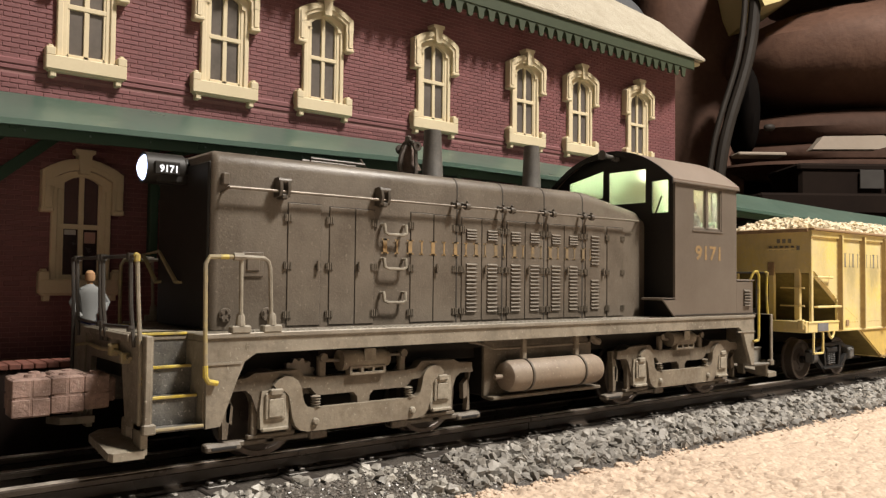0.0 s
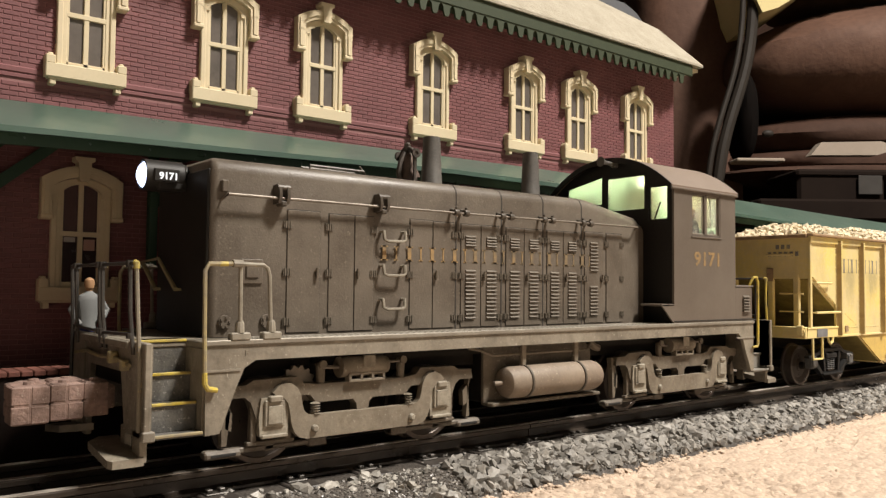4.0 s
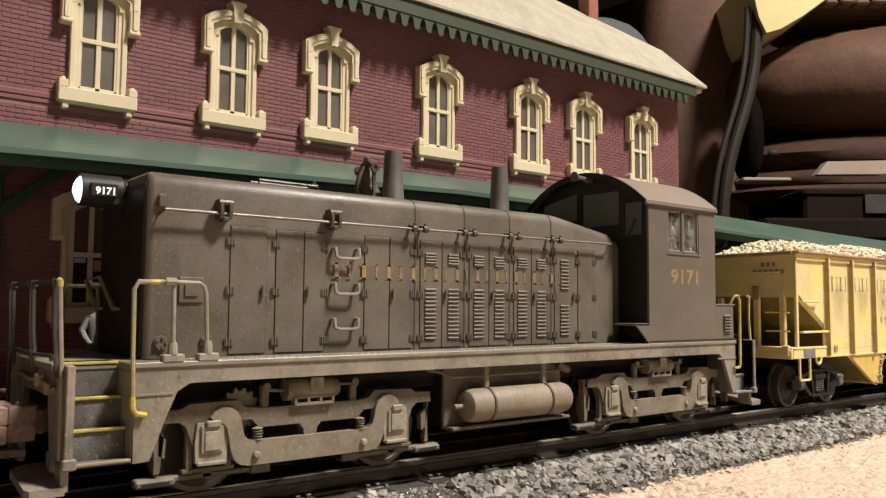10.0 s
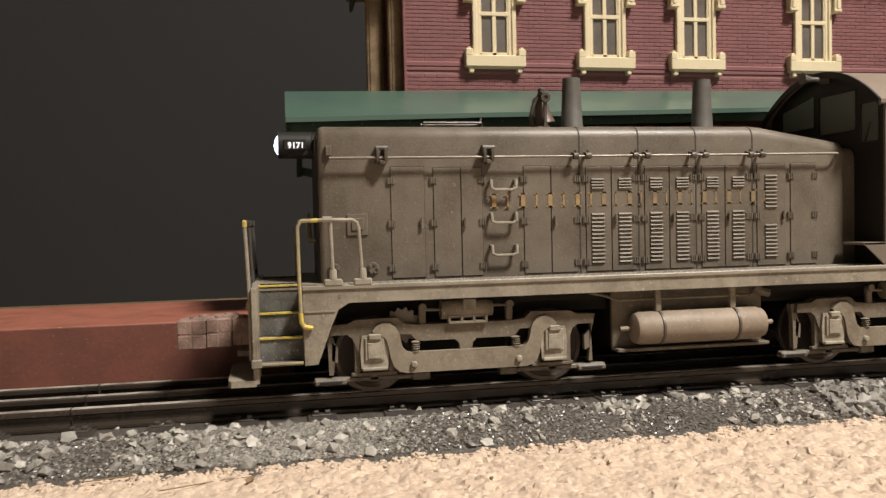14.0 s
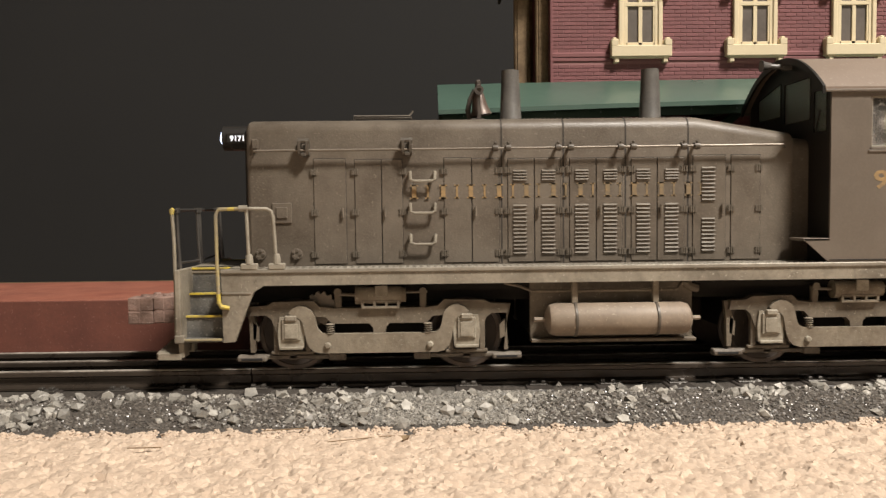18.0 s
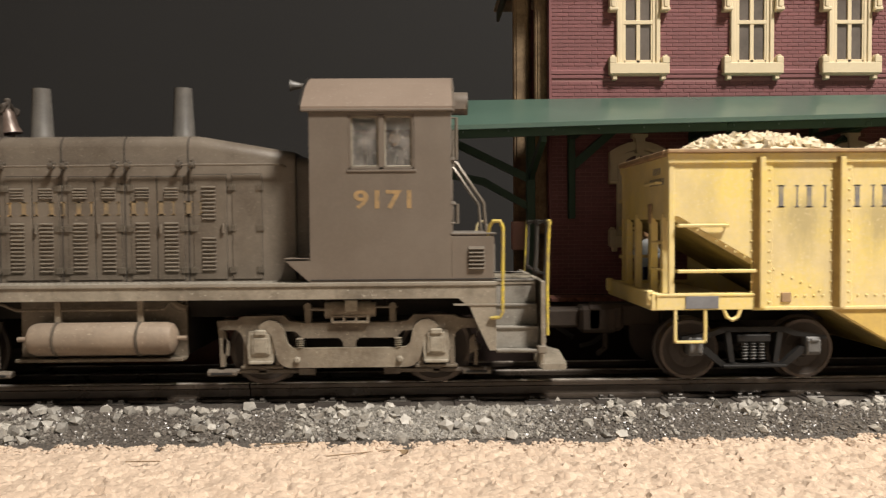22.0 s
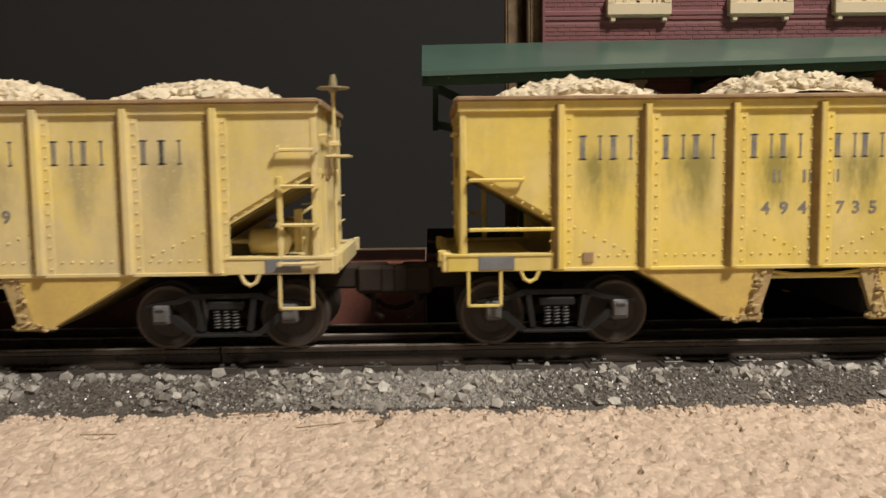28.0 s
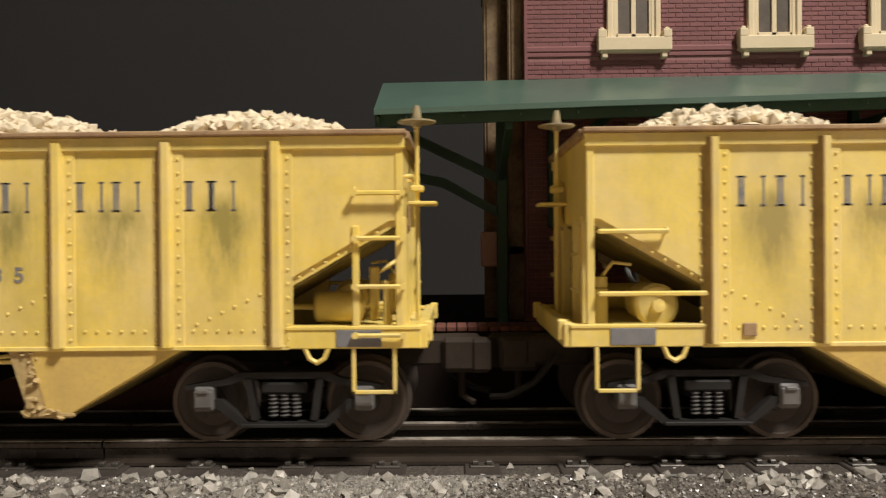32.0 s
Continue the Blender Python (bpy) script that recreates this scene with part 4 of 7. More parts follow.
CX0, CX1 = -102.6, 900.0
# the canopy sags: lift of its front edge and of its ridge along x
SAG = ((CX0, -0.4, 0.0), (-37, 1.4, 0.8), (15, 2.4, 1.2), (57, 3.4, 1.6), (100, 4.4, 2.0), (180, 4.0, 2.6), (291, 0.6, 1.4), (470, -3.0, -1.0), (CX1, -5.0, -3.0))
part("canopy_roof", loft([[(x, 26.8, 79.6 + f), (x, 57.0, 92.6 + r), (x, 72.8, 93.2 + r), (x, 72.8, 91.4 + r), (x, 57.5, 90.9 + r), (x, 27.6, 78.0 + f), (x, 26.8, 78.0 + f)] for x, f, r in SAG]), M_CANOPY, canopy, "green sloping canopy roof, slightly sagging")
part("canopy_fascia", loft([[(x, 31.4, 79.4 + f), (x, 30.2, 78.9 + f), (x, 30.2, 75.2 + f), (x, 31.4, 75.2 + f)] for x, f, r in SAG]), M_GREEN, canopy, "dark green canopy edge board")
part("end_panel", Soup().prism([(27.8, 77.2), (57.0, 90.6), (72.4, 91.0), (72.4, 88.0), (57, 87.8), (30, 75.4)], "x", CX0 + 0.3, CX0 + 1.4), M_GREEN, canopy)
bolts = Soup()
for k in range(9):
    bolts.lathe([(0.1, 0), (0.38, 0), (0.3, -0.4), (0.1, -0.45)], (CX0 + 9 + k * 16.4, 30.3, 77.2 + 0.02 * (9 + k * 16.4)), "y", 6)
tagged(part("bolt_row", bolts, M_CANOPY, canopy), kind="stuff")
for x in (-64, -47, 3.5, 54, 104.5, 155, 205.5, 256, 330, 400, 470, 560, 650):
    if x == -64:
        b = part("bracket", Soup().box(x - 1.8, x + 1.8, 69.0, 72.4, 14.0, 91, 0.3), M_GREEN, canopy, "dark green timber post")
        part("brace", Soup().prism([(x, 64), (x, 60.5), (-98, 77), (-98, 80.5)], "y", 69.5, 72), M_GREEN, b)
        part("brace", Soup().prism([(x, 52), (x, 49), (-84, 60), (-98, 63), (-98, 66), (-83, 63)], "y", 69.5, 72), M_GREEN, b)
        for xa in (-98, x):
            part("brace", Soup().prism([(69, 66), (69, 62), (33, 74), (33, 77.5)], "x", xa - 1, xa + 1), M_GREEN, b)
    else:
        b = part("bracket", Soup().box(x - 1.4, x + 1.4, 69.6, 73.0, 46.0 if x < 300 else -9, 91, 0.3), M_GREEN, canopy, "dark green timber bracket")
        part("brace", Soup().prism([(x, 69.5), (x, 65.0), (x + 22.5, 84.6), (x + 22.5, 88.8)], "y", 69.8, 72.6), M_GREEN, b)
        part("beam", Soup().box(x - 1.1, x + 1.1, 30, 72.6, 78.5 if x < 250 else 74.0, 80.5 if x < 250 else 76.0, 0.2), M_GREEN, b)
pb = thing("wall_box", "small pale pink box on the station end", "box")
part("box_body", Soup().box(-71.0, -64.6, 76, 82, 33.0, 45.0, 0.4), M_PINK, pb)
part("box_bracket", Soup().box(-64.8, WX0 - 1.4, 78, 80, 37, 40, 0.2), M_GREEN, pb)

# painted figure standing on the platform
fig = Soup()
fx, fy, fz = -22.6, 47.0, 16.6
fig.box(fx - 2.2, fx - 0.2, fy - 1.6, fy + 1.6, fz, fz + 1.2, 0.4).box(fx + 0.3, fx + 2.3, fy - 1.8, fy + 1.4, fz, fz + 1.2, 0.4)
fig.tube([(fx - 1.2, fy, fz + 0.8), (fx - 1.1, fy, fz + 11.5)], 1.25, 10).tube([(fx + 1.3, fy - 0.2, fz + 0.8), (fx + 1.1, fy, fz + 11.5)], 1.25, 10)
n_leg = len(fig.f)
fig.add(*(lambda q: (q.v, q.f))(loft([[(fx + w * math.cos(a * 0.5236), fy + d * math.sin(a * 0.5236), fz + h) for a in range(12)] for h, w, d in ((10.6, 2.5, 1.9), (12.5, 2.35, 1.8), (15.5, 2.7, 1.9), (18.6, 3.3, 2.0), (20.0, 3.0, 1.8), (20.9, 1.5, 1.3), (21.4, 1.0, 1.0))])))
fig.tube([(fx - 2.8, fy, fz + 19.6), (fx - 4.6, fy + 0.3, fz + 15.8), (fx - 4.0, fy - 1.2, fz + 13.6), (fx - 2.7, fy - 1.9, fz + 11.8)], 1.0, 8, 0.75)
fig.tube([(fx + 2.8, fy, fz + 19.6), (fx + 5.0, fy + 0.3, fz + 15.8), (fx + 4.0, fy - 1.0, fz + 13.9), (fx + 2.5, fy - 1.7, fz + 12.6)], 1.0, 8, 0.75)
n_body = len(fig.f)
fig.lathe([(0.1, 0), (0.8, 0.2), (0.85, 0.9), (1.3, 1.3), (1.5, 2.4), (1.35, 3.6), (0.7, 4.3), (0.1, 4.4)], (fx, fy - 0.2, fz + 21.0), "z", 12)
fm = mesh_of("figurine", fig, M_TROUSER)
fm.materials.append(M_SHIRT)
fm.materials.append(M_SKIN)
fm.polygons.foreach_set("material_index", [0 if i < n_leg else 1 if i < n_body else 2 for i in range(len(fm.polygons))])
tagged(new("figurine", fm), "small painted figurine, grey jacket, standing on the platform", "figurine")

# ---- diesel switcher ----


def arc(cx, cz, rx, rz, a0, a1, n):
    return [(cx + rx * math.cos(radians(a0 + (a1 - a0) * i / n)), cz + rz * math.sin(radians(a0 + (a1 - a0) * i / n))) for i in range(n + 1)]


def sides(build):
    """Calls build(y, s) for the near side (s -1) and the far side (s 1)."""
    for s in (-1, 1):
        build(s)


def letter_bars(words, size_z, thick, thin, y, s, letter_w):
    """Worn company lettering as plain strokes with serifs: words is a list of (x, z) places."""
    out = Soup()
    for k, (x, z) in enumerate(words):
        ya, yb = sorted((y, y + s * 0.06))
        xb = x + letter_w
        out.box(x, x + thick, ya, yb, z, z + size_z)
        out.box(xb - thin, xb, ya, yb, z, z + size_z)
        for zz in (z, z + size_z - thin * 0.7):
            out.box(x - thin, x + thick + thin, ya, yb, zz, zz + thin * 0.7)
            out.box(xb - 2 * thin, xb + thin * 0.6, ya, yb, zz, zz + thin * 0.7)
    return out


def wheelset(parent, x, z, r, gauge_half, spokes_label, mat, rows):
    ax = Soup().tube([(0, -gauge_half - 4, 0), (0, gauge_half + 4, 0)], 1.6, 10)
    hub = part("wheelset", ax, M_DARK, parent)
    hub.location = (x * MM, YC * MM, z * MM)
    for s in (-1, 1):
        w = Soup()
        face = s * (gauge_half + 2.2)
        prof = [(0.1, face), (2.6, face), (2.9, face - s * 0.5), (r * 0.62, face - s * 0.9), (r * 0.80, face - s * 0.1), (r, face),
                (r + 0.05, face - s * 3.2), (r + 0.9, face - s * 3.5), (r + 0.9, face - s * 4.4), (r * 0.8, face - s * 4.4), (0.1, face - s * 4.2)]
        w.lathe(prof, (0, 0, 0), "y", 28)
        for k in range(4):
            a = k * 1.5708
            w.tube([(r * 0.45 * math.cos(a), face - s * 0.9, r * 0.45 * math.sin(a)), (r * 0.45 * math.cos(a), face - s * 0.45, r * 0.45 * math.sin(a))], 0.55, 6)
        wo = part("wheel", w, mat, hub, spokes_label)
        rim = Soup().lathe([(r * 0.86, face - s * 0.05), (r * 0.88, face + s * 0.16), (r * 0.985, face + s * 0.16), (r * 0.99, face - s * 0.05)], (0, 0, 0), "y", 28, False)
        part("tyre", rim, M_TREAD, wo, "worn bright wheel rim")
    rows.append((hub, x, z, r))
    return hub


def journal_box(parent, x, y, s, z):
    b = Soup()
    ya, yb = sorted((y + s * 2.6, y - s * 1.5))
    b.prism([(x - 3.6, z - 5.6), (x + 3.6, z - 5.6), (x + 3.9, z - 1), (x + 3.4, z + 3.4), (x - 3.4, z + 3.4), (x - 3.9, z - 1)], "y", ya, yb)
    ob = part("journal_box", b, M_BOX, parent, "pale dusty journal box")
    lid = Soup()
    ya, yb = sorted((y + s * 2.6, y + s * 3.2))
    lid.box(x - 2.7, x + 2.7, ya, yb, z - 3.4, z + 2.9, 0.25)
    ya, yb = sorted((y + s * 3.2, y + s * 3.5))
    lid.box(x - 1.9, x + 1.9, ya, yb, z - 2.8, z + 1.5, 0.12)
    ya, yb = sorted((y + s * 2.4, y + s * 3.9))
    lid.box(x - 1.7, x + 1.7, ya, yb, z + 2.3, z + 3.9, 0.3)
    ya, yb = sorted((y + s * 2.0, y + s * 3.4))
    lid.box(x - 3.4, x + 3.4, ya, yb, z - 6.1, z - 5.2, 0.2)
    part("journal_lid", lid, M_BOX, ob)
    return ob


def switcher_truck(parent, x0, s):
    """One side of a two-axle truck: equaliser beam, upper frame, springs, brake cylinder. x0 is its first axle."""
    y = YC + s * 23.0
    a, b = sorted((y - s * 1.6, y + s * 1.6))
    fr = Soup()
    top = [(-12, 14.0), (-11.5, 16.7), (-7, 16.9), (-5.2, 17.9), (6.5, 18.1), (8.2, 16.4), (12, 15.9), (38.8, 15.9), (42.6, 16.4), (44.3, 18.1), (56, 17.9), (57.8, 16.9), (62.5, 16.7), (63, 14.0),
           (58.2, 14.0), (56.6, 12.8), (53.5, 4.6), (51.8, 4.6), (47.5, 13.6), (41.0, 13.4), (39.2, 11.4), (28.5, 11.4), (27.4, 10.2), (27.2, 8.0), (23.8, 8.0), (23.6, 10.2), (22.5, 11.4), (11.8, 11.4), (10, 13.4), (3.5, 13.6), (-1.0, 4.6), (-2.7, 4.6), (-5.8, 12.8), (-7.2, 14.0)]
    fr.prism([(x0 + px, pz) for px, pz in top], "y", a, b)
    part("truck_frame", fr, M_FRAME, parent, "dusty cast truck side frame")
    eq = Soup()
    a2, b2 = sorted((y + s * 0.9, y + s * 2.9))
    half = [(-0.6, 14.8), (0.5, 16.1), (2.4, 16.9), (4.4, 16.6), (5.9, 15.5), (6.8, 13.8), (7.2, 11.6), (7.7, 9.9), (8.8, 8.9), (10.8, 8.6)]
    low = [(8.6, 3.0), (6.6, 3.5), (5.2, 4.8), (4.4, 6.8), (3.9, 9.6), (3.4, 12.0), (2.4, 13.2), (0.4, 13.6)]
    beam = half + [(50.8 - px, pz) for px, pz in half[::-1]] + [(50.8 - px, pz) for px, pz in low[::-1]] + low
    eq.prism([(x0 + px, pz) for px, pz in beam], "y", a2, b2)
    ob = part("equaliser_beam", eq, M_TRUCK, parent, "dusty drop equaliser beam")
    for bx in (10.6, 40.2):
        bolt = Soup().lathe([(0.1, 0), (1.0, 0), (1.0, s * 0.5), (0.6, s * 0.9), (0.1, s * 0.9)], (x0 + bx, y + s * 2.9, 5.3), "y", 8)
        part("bolt", bolt, M_BOX, ob)
        sp = Soup()
        coil = [(0.95 + 0.4 * math.cos(math.pi * (k + 1)), k * 0.31) for k in range(11)]
        sp.lathe(coil, (x0 + bx + (0.6 if bx < 20 else -0.6), y + s * 2.0, 8.5), "z", 12)
        part("spring", sp, M_TRUCK, parent)
    for jx in (0, 50.8):
        journal_box(parent, x0 + jx, y - s * 0.4, s, 10.2)
        guide = Soup()
        for g in (-4.6, 4.6):
            ga, gb = sorted((y - s * 0.8, y + s * 0.9))
            guide.box(x0 + jx + g - 0.8, x0 + jx + g + 0.8, ga, gb, 3.2, 12.5, 0.2)
        guide.box(x0 + jx - 6.2, x0 + jx + 6.2, ga, gb, 2.4, 3.4, 0.2)
        part("pedestal", guide, M_FRAME, parent)
        sh = Soup()
        out = -1 if jx == 0 else 1
        lo, hi = sorted((x0 + jx + out * 16.2, x0 + jx - out * 15.5))
        sa, sb = sorted((y - s * 2.6, y + s * 0.8))
        tip0, tip1 = sorted((x0 + jx + out * 16.2, x0 + jx + out * 7.5))
        sh.box(tip0, tip1, sa, sb, 0.3, 1.9, 0.4)
        sh.box(lo, hi, sa + 0.7, sb - 0.5, 0.9, 2.2, 0.3)
        sh.box(x0 + jx - 1.2, x0 + jx + 1.2, sa + 0.7, sb + 0.3, 0.7, 2.7, 0.2)
        end0, end1 = sorted((x0 + jx - out * 15.5, x0 + jx - out * 10.5))
        sh.box(end0, end1, sa, sb, 0.5, 2.6, 0.3)
        rig = part("brake_rigging", sh, M_SHOE, parent, "grimy rust-stained brake rigging bar")
        part("slot", Soup().box(tip0 + 1.3, tip1 - 1.3, *sorted((y + s * 0.7, y + s * 0.95)), 0.75, 1.45, 0.1), M_SEAM, rig)
    for hx, d in ((-12.5, 1), (63.3, -1)):
        hg = Soup()
        ha, hb = sorted((y - s * 1.6, y + s * 0.3))
        hg.prism([(x0 + hx - 0.6, 16.5), (x0 + hx + 0.6, 16.5), (x0 + hx + 1.5 * d + 0.8, 11), (x0 + hx + 0.9 * d + 0.6, 3.0), (x0 + hx + 0.9 * d - 0.6, 3.0), (x0 + hx + 0.4 * d - 0.3, 11)], "y", ha, hb)
        hg.prism([(x0 + hx + 1.2 * d, 12.0), (x0 + hx + 2.8 * d, 10.4), (x0 + hx + 2.6 * d, 6.2), (x0 + hx + 1.1 * d, 7.0)], "y", ha, hb)
        part("brake_hanger", hg, M_FRAME, parent)
    cyl = Soup()
    cyl.tube([(x0 + 18.6, y + s * 0.6, 19.6), (x0 + 31.8, y + s * 0.6, 19.6)], 2.7, 14)
    cyl.tube([(x0 + 31.8, y + s * 0.6, 19.6), (x0 + 33.2, y + s * 0.6, 19.6)], 2.2, 12)
    ob = part("brake_cylinder", cyl, M_TRUCK, parent, "dusty brown brake cylinder")
    rod = Soup().tube([(x0 + 13.6, y + s * 1.0, 19.9), (x0 + 18.6, y + s * 0.6, 19.6)], 0.5, 6)
    rod.tube([(x0 + 33, y + s * 1.0, 20.3), (x0 + 39.5, y + s * 1.2, 20.3)], 0.35, 5)
    part("push_rod", rod, M_STEEL, ob)
    br = Soup()
    br.box(x0 + 20.4, x0 + 31.4, *sorted((y + s * 0.8, y + s * 3.0)), 15.8, 16.5, 0.1)
    br.box(x0 + 20.4, x0 + 31.4, *sorted((y + s * 0.8, y + s * 3.0)), 17.6, 18.1, 0.1)
    for k in range(4):
        br.box(x0 + 20.4 + k * 3.45, x0 + 21.1 + k * 3.45, *sorted((y + s * 0.8, y + s * 3.0)), 16.3, 17.8)
    part("bracket", br, M_TRUCK, ob)
    tag = Soup().box(x0 + 24.5, x0 + 28.1, *sorted((y + s * 3.0, y + s * 3.5)), 19.3, 22.6, 0.15)
    part("valve_tag", tag, M_BOX, ob)
    for k in (13.5, 38.2):
        lv = Soup().box(x0 + k - 1.0, x0 + k + 1.0, *sorted((y - s * 0.5, y + s * 1.2)), 15.5, 21.0, 0.3)
        lv.lathe([(0.1, 0), (1.1, 0), (1.1, s * 0.8), (0.1, s * 0.8)], (x0 + k, y + s * 1.2, 20.6), "y", 8)
        part("brake_lever", lv, M_FRAME, parent)


def hood_section(x, top, half, r=3.6, n=4):
    """Cross-section of the hood at x, rounded shoulders."""
    pts = [(YC - half, 27.8)]
    pts += [(YC - half + r - r * math.cos(radians(90 * i / n)), top - r + r * math.sin(radians(90 * i / n))) for i in range(n + 1)]
    pts += [(YC + half - r + r * math.cos(radians(90 - 90 * i / n)), top - r + r * math.sin(radians(90 - 90 * i / n))) for i in range(n + 1)]
    pts += [(YC + half, 27.8)]
    return [(x, y, z) for y, z in pts]


WHEELS = []      # wheelsets with their place and radius, to be turned as the train runs


def build_switcher():
    loco = thing("switcher_locomotive", "weathered dark brown diesel switcher, dusty trucks, yellow edged steps", "locomotive")
    H = 18.0
    # hood
    ns = [(-13.5, 70.0, H - 1.2), (-12.9, 70.7, H - 0.4), (-12.0, 71.0, H), (60, 71.0, H), (119.8, 71.0, H), (121.4, 70.8, H), (148.2, 66.2, H), (149.0, 65.9, H - 0.3)]
    hood = part("hood", loft([hood_section(*a) for a in ns]), M_LOCO, loco, "dark brown engine hood with rows of doors")
    part("hood_neck", loft([hood_section(148.6, 65.0, 15.5), hood_section(155.0, 64.4, 15.5)]), M_LOCO, loco)
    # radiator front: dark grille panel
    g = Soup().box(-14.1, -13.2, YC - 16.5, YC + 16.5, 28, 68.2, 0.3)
    part("radiator_grille", g, M_BLACK_AND_SHADE, loco, "black radiator grille")
    for x in (61.9, 80.3, 98.8, 117.5):
        sm = loft([hood_section(x - 0.22, 71.08, H + 0.08, 3.65), hood_section(x + 0.22, 71.08, H + 0.08, 3.65)])
        part("hood_seam", sm, M_HOOD_SEAM, hood)
    crest = Soup()
    for k in range(46):
        crest.lathe([(0.1, 0), (0.42, 0), (0.3, 0.4), (0.1, 0.45)], (63 + k * 1.25, YC - H + 5.2, 70.95), "z", 6)
    tagged(part("bolt_row", crest, M_LOCO, hood), kind="stuff")

    doors = ((6.2, 15.9, 59.6), (18.3, 26.3, 59.3), (26.3, 32.6, 59.3), (44.7, 53.0, 59.5), (53.0, 61.2, 59.3), (63.6, 71.6, 59.2), (71.6, 79.5, 59.2), (82.0, 90.0, 59.1), (90.0, 97.9, 59.1),
             (100.4, 108.2, 59.1), (108.2, 116.4, 59.1), (118.8, 128.8, 59.6), (130.2, 139.2, 59.6))
    louvres = {5: 1, 6: 1, 7: 1, 8: 1, 9: 1, 10: 1, 11: 2}
    for s in (-1, 1):
        y = YC + s * H
        for k, (a, b, top) in enumerate(doors):
            gap = Soup().box(a, b, *sorted((y - s * 0.3, y + s * 0.05)), 28.2, top)
            part("door_gap", gap, M_HOOD_SEAM, hood)
            d = Soup().box(a + 0.16, b - 0.16, *sorted((y - s * 0.2, y + s * 0.30)), 28.4, top - 0.22, 0.08)
            dr = part("hood_door", d, M_LOCO, hood)
            left = k in (0, 1, 3, 5, 7, 9, 11, 12)
            hx = a + 0.2 if left else b - 0.2
            if k in (2,):
                hx = b - 0.1
            for hx in ([hx] if k < 12 else [a + 0.2, b - 0.6]):
                out_line = [(-1.15, 0.2), (-1.15, 0.5), (-0.9, 0.5), (-0.85, 0.70), (-0.5, 0.70), (-0.45, 0.5), (-0.2, 0.5), (-0.15, 0.70), (0.15, 0.70), (0.2, 0.5), (0.45, 0.5), (0.5, 0.70), (0.85, 0.70), (0.9, 0.5), (1.15, 0.5), (1.15, 0.2)]
                for hz in (31.2, 43.6, 55.6):
                    part("hinge", Soup().prism([(hx + px, y + s * py) for px, py in out_line], "z", hz - 0.9, hz + 0.9), M_HINGE, dr)
            if k in (0, 2, 4, 6, 8, 10, 11):
                kx = {0: b - 1.1, 2: a + 1.0, 4: a + 1.1, 6: a + 1.2, 8: a + 1.2, 10: a + 1.2, 11: b - 1.1}[k]
                kn = Soup().tube([(kx, y + s * 0.9, 42.2), (kx, y + s * 0.95, 44.9)], 0.42, 6)
                part("latch", kn, M_STEEL, dr)
            if k in louvres:
                mid = (a + b) / 2 + (-0.3 if k % 2 else 0.2)
                runs = ((52.3, 5, 0.86), (30.6, 13, 1.17)) if louvres[k] == 1 else ((45.9, 9, 1.17), (30.8, 9, 1.17))
                for z0, cnt, step in runs:
                    for q in range(cnt if louvres[k] == 2 or cnt > 5 else 4):
                        lv = Soup().prism([(y, z0 + q * step), (y + s * 0.30, z0 + q * step), (y + s * 0.72, z0 + q * step + 0.10), (y + s * 0.84, z0 + q * step + 0.30), (y + s * 0.66, z0 + q * step + 0.60), (y + s * 0.30, z0 + q * step + 0.80)], "x", mid - 1.95, mid + 1.95)
                        part("louvre", lv, M_LOUVRE_HIGHLIGHT, dr)
        # long rail with its standoffs along the hood
        rl = Soup().tube([(-11.5, y - s * 0.2, 60.4), (-10.6, y + s * 2.5, 61.8), (60, y + s * 2.5, 61.9), (145.0, y + s * 2.5, 62.2), (146.4, y - s * 0.2, 61.6)], 0.32, 8)
        part("grab_rail", rl, M_STEEL, hood, "thin worn metal grab rail")
        for x, wide in ((3.8, 1), (34.0, 1), (59.9, 0), (63.7, 0), (78.4, 0), (82.1, 0), (96.8, 0), (100.6, 0), (115.5, 0), (119.3, 0)):
            st = Soup()
            if wide:
                for dx in (-1.5, 0.7):
                    st.prism([(y, 60.4), (y + s * 2.9, 60.6), (y + s * 3.6, 62.2), (y + s * 3.3, 64.6), (y + s * 2.2, 65.4), (y, 65.2)], "x", x + dx, x + dx + 0.8)
                st.tube([(x - 1.7, y + s * 2.6, 64.5), (x + 1.7, y + s * 2.6, 64.5)], 0.7, 8)
                st.box(x - 0.8, x + 0.9, *sorted((y, y + s * 3.2)), 59.9, 61.2, 0.3)
            else:
                st.tube([(x, y - s * 0.2, 63.0), (x, y + s * 2.6, 62.3)], 0.5, 8)
                st.lathe([(0.34, -0.8), (0.95, -0.8), (1.05, 0.0), (0.95, 0.8), (0.34, 0.8)], (x, y + s * 2.5, 62.0), "x", 12)
                st.lathe([(0.1, 0.8), (0.45, 0.6), (0.4, 0), (0.1, -0.1)], (x, y + s * 2.5, 63.0), "z", 8)
            part("rail_stanchion", st, M_CLIP, hood)
        for gz in (54.0, 44.6, 35.4):
            gr = Soup().tube([(34.8, y, gz + 1.3), (34.8, y + s * 1.6, gz + 1.3), (34.9, y + s * 2.0, gz - 0.9), (36.0, y + s * 2.1, gz - 1.4), (41.0, y + s * 2.1, gz - 1.4), (42.0, y + s * 2.0, gz - 0.9), (42.1, y + s * 1.6, gz + 1.3), (42.1, y, gz + 1.3)], 0.42, 7)
            part("grab_iron", gr, M_HANDRAIL, hood, "bright worn grab iron")
        hatch = Soup().box(-6.1, -0.3, *sorted((y, y + s * 0.5)), 40.6, 46.6, 0.15).box(-4.9, -1.5, *sorted((y + s * 0.4, y + s * 0.9)), 42.0, 45.4, 0.2)
        part("filler_hatch", hatch, M_LOCO, hood)
